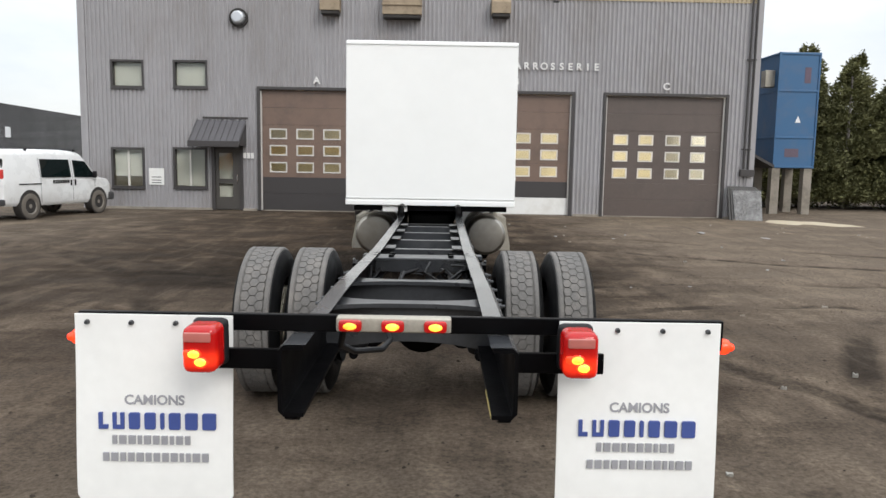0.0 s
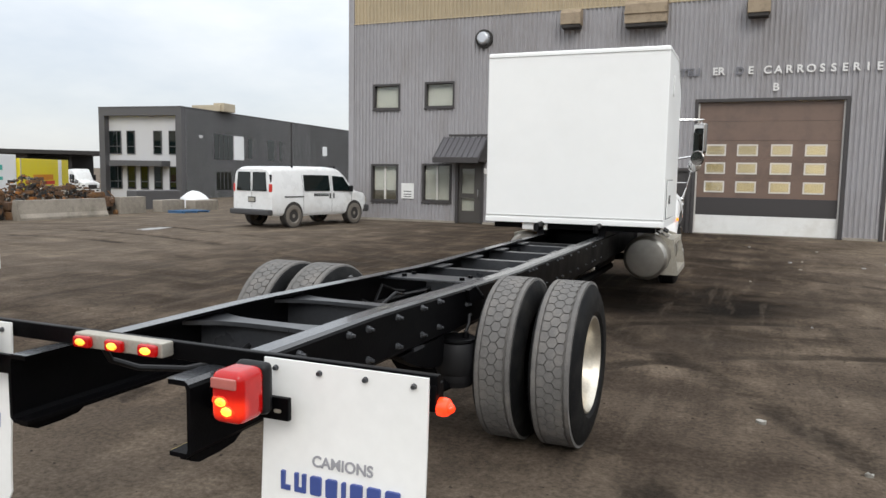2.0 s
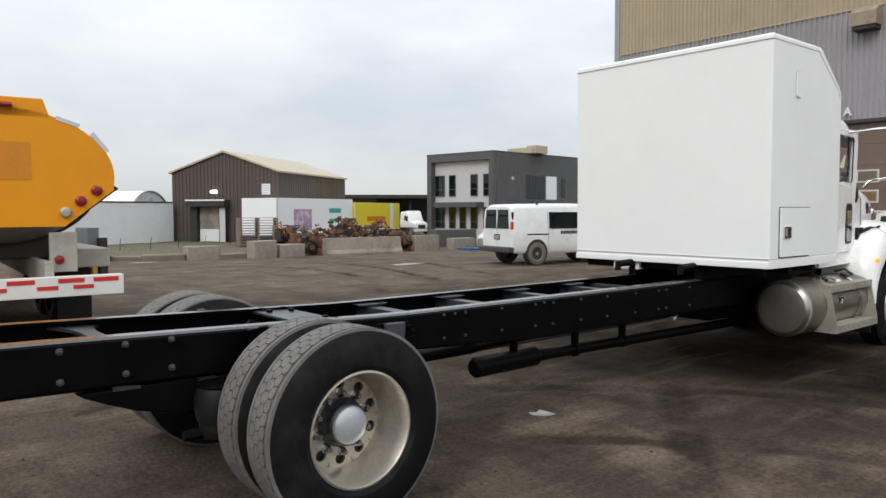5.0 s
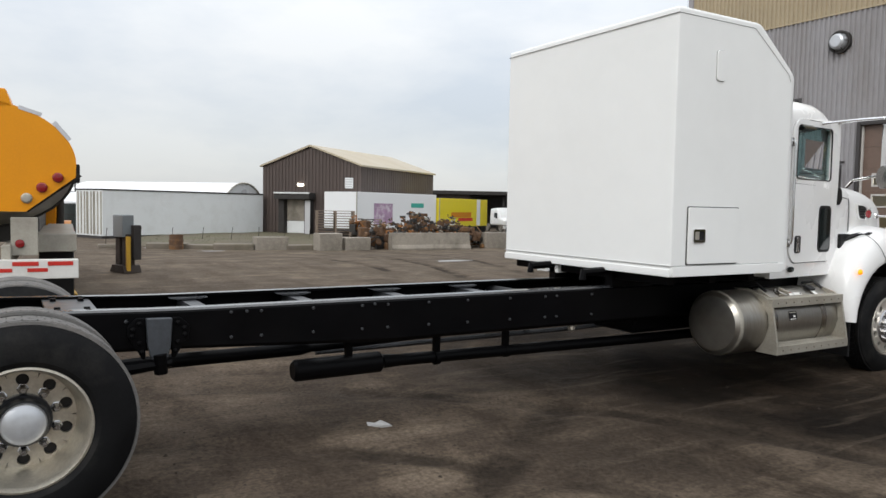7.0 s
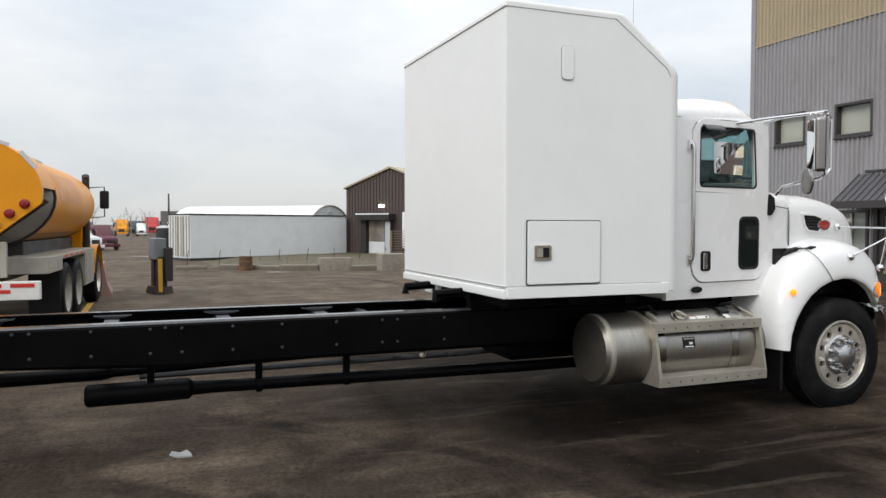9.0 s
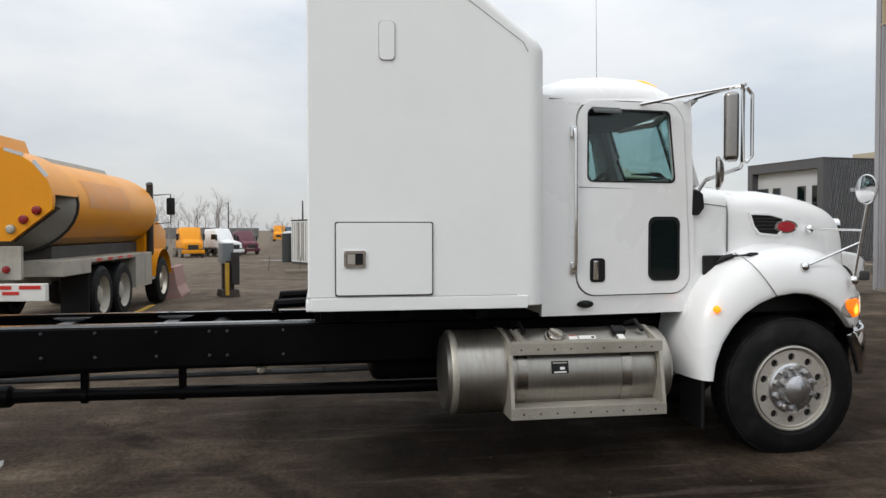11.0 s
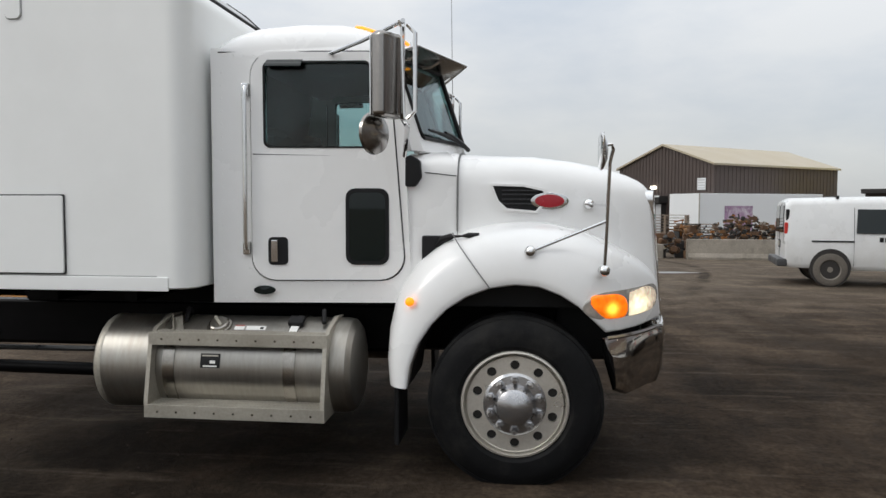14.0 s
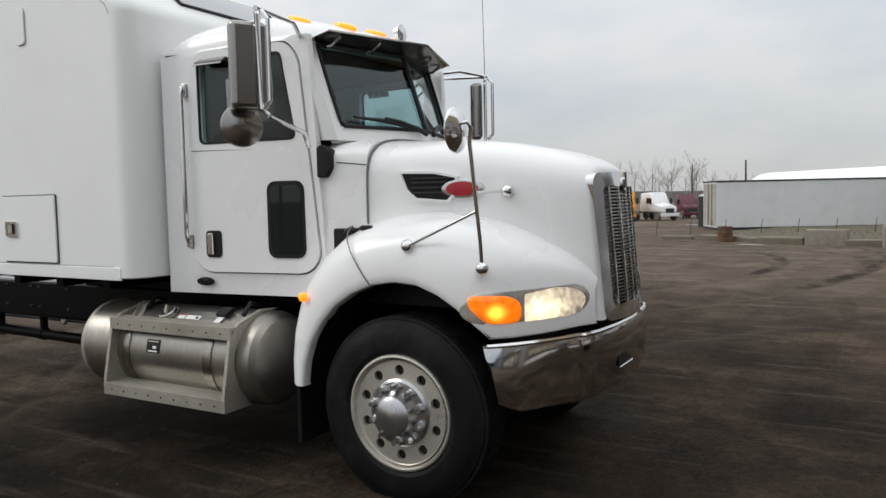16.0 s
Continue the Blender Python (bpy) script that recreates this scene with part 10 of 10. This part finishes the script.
far_row("backdrop", "low grey sheds and hedges at the far edge", "backdrop", 5, -150, -70, 75, 1.6, 4.2, mat("far_grey_haze", (0.16, 0.155, 0.15), 0.9, vary=0.3, scale=0.2))


# ---- beside the workshop ----
def dust_collector():
    v = thing("dust_collector", (13.6, 29.0, 0), label="tall blue steel dust collector on concrete legs", category="dust collector", org=(13.6, 29.0, 0))
    x0, x1, y0, y1, z0, z1 = 12.92, 14.35, 28.2, 29.95, 1.65, 5.75
    bm = B()
    box(bm, x0, x1, y0, y1, z0, z1, 0.02)
    part("casing", bm, M_BLUE, v)
    for z in (z0 + 0.05, 2.75, 4.40, z1 - 0.05):
        bm = B()
        box(bm, x0 - 0.03, x1 + 0.03, y0 - 0.03, y1 + 0.03, z - 0.035, z + 0.035, 0.01)
        part("flange", bm, M_BLUE, v)
    for x in (x0, x1):
        bm = B()
        box(bm, x - 0.03, x + 0.03, y0 - 0.035, y0 + 0.02, z0, z1, 0.008)
        part("corner_angle", bm, M_BLUE, v)
    bm = B()
    prism(bm, [(13.60, 3.28), (13.80, 3.28), (13.70, 3.52)], "y", y0 - 0.012, y0)
    part("warning_triangle", bm, M_TRAILERW, v, "white triangle sign", smooth=0)
    for x, z, w, h in ((13.95, 4.95, 0.22, 0.55), (13.55, 2.2, 0.5, 0.3)):
        bm = B()
        box(bm, x - w / 2, x + w / 2, y0 - 0.006, y0, z - h / 2, z + h / 2)
        part("rust_patch", bm, mat("rust_stain", (0.12, 0.09, 0.12), 0.8, vary=0.3), v, smooth=0)
    bm = B()
    box(bm, x0 - 0.35, x0, y0 + 0.3, y0 + 0.7, 4.55, 5.15, 0.02)
    part("side_box", bm, M_STEP, v)
    for x in (x0 + 0.12, x1 - 0.15):
        for y in (y0 + 0.15, y1 - 0.15):
            bm = B()
            box(bm, x - 0.15, x + 0.15, y - 0.15, y + 0.15, -0.03, z0, 0.01)
            part("leg", bm, M_CONC, v, "concrete leg")
    w = thing("lean_to", (11.9, 29.0, 0), label="dark sloping lean-to roof against the workshop", category="shed", org=(11.9, 29.0, 0))
    bm = B()
    prism(bm, [(11.21, 2.55), (12.7, 1.75), (12.7, 1.65), (11.21, 2.42)], "y", 27.6, 31.0)
    part("roof", bm, M_TRIM, w, smooth=0)
    bm = B()
    box(bm, 11.22, 12.4, 28.6, 31.0, 0, 1.75)
    part("wall", bm, M_VENTDARK, w)


dust_collector()


M_WRAP = mat("dark_plastic_wrap", (0.045, 0.045, 0.047), 0.30, vary=0.7, scale=3.5, fine=14, bump=0.9, dirt=(0.30, 0.30, 0.30), dirt_amount=0.45, dirt_scale=4)


def wrapped_panels():
    v = thing("panel_stack", (10.55, 24.75, 0), label="grey plastic-wrapped panels leaning on the wall", category="building material", org=(10.55, 24.75, 0))
    for k in range(3):
        bm = B()
        o = k * 0.06
        skin(bm, [[(10.08 + o, 24.66 - o, -0.01), (11.0 + o * 0.5, 24.62 - o, -0.01), (11.02 + o, 25.05 - o, 1.02 - o), (10.12 + o, 25.08 - o, 1.04 - o)], [(10.08 + o, 24.71 - o, -0.01), (11.0 + o * 0.5, 24.67 - o, -0.01), (11.02 + o, 25.10 - o, 1.03 - o), (10.12 + o, 25.13 - o, 1.05 - o)]])
        part("panel", bm, (M_OIL, M_OIL, M_WRAP)[k], v, smooth=0)


wrapped_panels()
bm = B()
sheet(bm, lambda a, b: (10.7 + 2.7 * a, 22.8 + 1.7 * b + 0.35 * math.sin(a * 5) + 0.2 * math.sin(a * 17 + b * 3), -0.02 + 0.05 * math.sin(math.pi * a) * math.sin(math.pi * b)), 20, 10)
tagged(part("sand_patch", bm, M_SAND), "thin spill of pale sand on the ground", "sand", kind="structure")


def evergreen(x, y, h, r, seed):
    rng = random.Random(seed)
    v = thing("evergreen_tree", (x, y, -0.03), label="dense green conifer with an uneven outline", category="tree", group="conifer hedge")
    bm = B()
    rod(bm, [(0, 0, 0), (0, 0, h * 0.9)], [0.12, 0.03], 7)
    part("trunk", bm, M_BARK, v)
    vs, fs = [], []
    # boughs: drooping sprays set round the stem, each a cloud of small needles clumps
    for k in range(230):
        t = ((k + rng.random()) / 230) ** 1.45
        an = rng.uniform(0, math.tau)
        z0 = 0.05 + (h - 0.45) * t
        reach = (r * (1 - t) ** 0.72 * rng.uniform(0.62, 1.08)) + 0.12
        for q in range(80):
            f = rng.random() ** 0.55
            side = rng.gauss(0, 0.13 + 0.10 * (1 - f)) * (0.5 + reach * 0.35)
            lift = 0.30 * f * reach - 0.28 * f * f * reach + rng.gauss(0, 0.10)
            p = Vector((math.cos(an) * reach * f - math.sin(an) * side, math.sin(an) * reach * f + math.cos(an) * side, z0 + lift + 0.42 * f * (1 - t)))
            if p.z < 0.02:
                continue
            s = rng.uniform(0.09, 0.21)
            d = Vector((math.cos(an) * 0.7 + rng.uniform(-.6, .6), math.sin(an) * 0.7 + rng.uniform(-.6, .6), rng.uniform(-0.2, 0.9))).normalized()
            e = d.cross(Vector((rng.uniform(-1, 1), rng.uniform(-1, 1), rng.uniform(-1, 1)))).normalized()
            n0 = len(vs)
            vs += [p, p + d * s * 0.5 + e * s * 0.22, p + d * s, p + d * s * 0.5 - e * s * 0.22]
            fs.append((n0, n0 + 1, n0 + 2, n0 + 3))
    me = bpy.data.meshes.new("crown")
    me.from_pydata(vs, [], fs)
    me.materials.append(M_NEEDLE)
    crown = new("crown", me)
    crown.parent = v


re_ = random.Random(4)
for k, (x, y, h) in enumerate(((14.9, 33.4, 6.5), (16.2, 32.6, 6.0), (16.9, 34.4, 7.3), (18.0, 32.7, 6.2), (19.0, 34.2, 6.9), (19.9, 32.6, 6.0), (20.9, 34.0, 6.5), (21.9, 32.8, 5.9), (23.1, 33.8, 6.4), (24.4, 33.0, 5.9))):
    evergreen(x, y, h, re_.uniform(2.2, 2.7), 300 + k)


# ---- litter, ice and marks on the ground ----
M_CLOD = mat("brown_mud_clod", (0.045, 0.036, 0.029), 0.95, spec=0.1, vary=0.4, scale=2.0, fine=30)
bm_v, bm_f = [], []
rg = random.Random(71)
for k in range(11000):
    x, y = rg.uniform(-6.0, 11.0), rg.uniform(2.0, 22.0)
    if noise.noise(Vector((x * 0.5, y * 0.5, 9))) < rg.uniform(-0.5, 0.35):
        continue
    r = 0.004 + 0.012 * rg.random() ** 3
    z = grade(x, y) + rut(x, y)
    a = rg.uniform(0, 6.3)
    n0 = len(bm_v)
    for i in range(4):
        q = a + i * math.pi / 2 + rg.uniform(-.4, .4)
        bm_v.append((x + r * 1.3 * math.cos(q), y + r * math.sin(q), z - 0.002))
    bm_v.append((x + rg.uniform(-.3, .3) * r, y, z + r * rg.uniform(0.5, 0.9)))
    bm_f += [(n0 + i, n0 + (i + 1) % 4, n0 + 4) for i in range(4)]
me = bpy.data.meshes.new("gravel")
me.from_pydata(bm_v, [], bm_f)
me.materials.append(M_CLOD)
tagged(new("gravel", me), "scattered brown grit and mud crumbs", "gravel", kind="stuff")

def litter(x, y, s, seed, m, label, cat="litter"):
    rng = random.Random(seed)
    bm = B()
    n = 9
    top = bm.verts.new((0, 0, 0.012 * s * 6))
    rim = []
    for k in range(n):
        r = s * rng.uniform(0.6, 1.1)
        rim.append(bm.verts.new((r * 1.5 * math.cos(k * math.tau / n), r * math.sin(k * math.tau / n), rng.uniform(0.0, 0.02))))
    low = [bm.verts.new((q.co.x * 0.95, q.co.y * 0.95, -0.02)) for q in rim]
    for k in range(n):
        j = (k + 1) % n
        bm.faces.new((top, rim[k], rim[j]))
        bm.faces.new((rim[k], low[k], low[j], rim[j]))
    bm.faces.new(list(reversed(low)))
    ob = part("litter", bm, m, None, smooth=0)
    ob.location = (x, y, -0.004)
    ob.rotation_euler = (0, 0, rng.uniform(-0.4, 0.4))
    return tagged(ob, label, cat, "litter on the ground")


litter(1.13, 8.87, 0.075, 1, mat("grubby_plastic", (0.36, 0.36, 0.36), 0.6, vary=0.25, scale=20, dirt=(0.2, 0.18, 0.15), dirt_amount=0.5, dirt_scale=18), "crumpled scrap of white plastic on the dirt")
rl = random.Random(31)
for k in range(46):
    x, y = rl.uniform(2.4, 12.0), rl.uniform(3.0, 22.5)
    litter(x, y, rl.uniform(0.012, 0.030), 400 + k, rl.choice((M_CONC, M_ICE, M_TANKEND)), "small pale stone on the dirt", "stone")
for k, (x, y, s) in enumerate(((-12.5, 17.8, 0.55), (-14.8, 17.5, 0.6), (-14.0, 21.0, 0.5), (-21.8, 13.2, 0.45), (-15.5, 19.2, 0.45), (-24.4, 11.65, 0.5), (-38.0, 8.3, 0.8), (7.5, 19.8, 0.22), (8.6, 18.6, 0.18))):
    bm = B()
    rng = random.Random(600 + k)
    ring = [bm.verts.new((s * rng.uniform(0.35, 1.0) * 1.6 * math.cos(a), s * 0.55 * rng.uniform(0.5, 1.0) * math.sin(a), 0)) for a in [i * math.tau / 16 for i in range(16)]]
    bm.faces.new(ring)
    ob = part("ice_patch", bm, M_ICE, None, smooth=0)
    ob.location = (x, y, (0.004 if x > -13.5 else -0.012 - 0.21 * min(1, (-13 - x) / 8) + 0.006))
    ob.rotation_euler = (0, 0, math.radians(rng.uniform(60, 110)))
    tagged(ob, "thin pale patch of old ice", "ice", "ice patches")
bm = B()
box(bm, -9.9, -7.9, 7.50, 7.60, -0.02, 0.004)
tagged(part("road_marking", bm, M_YELPAINT, smooth=0), "worn yellow painted line", "road marking", kind="structure")
bm = B()
box(bm, -6.6, -5.3, 7.48, 7.58, -0.02, 0.004)
tagged(part("road_marking", bm, M_YELPAINT, smooth=0), "worn yellow painted line", "road marking", kind="structure")
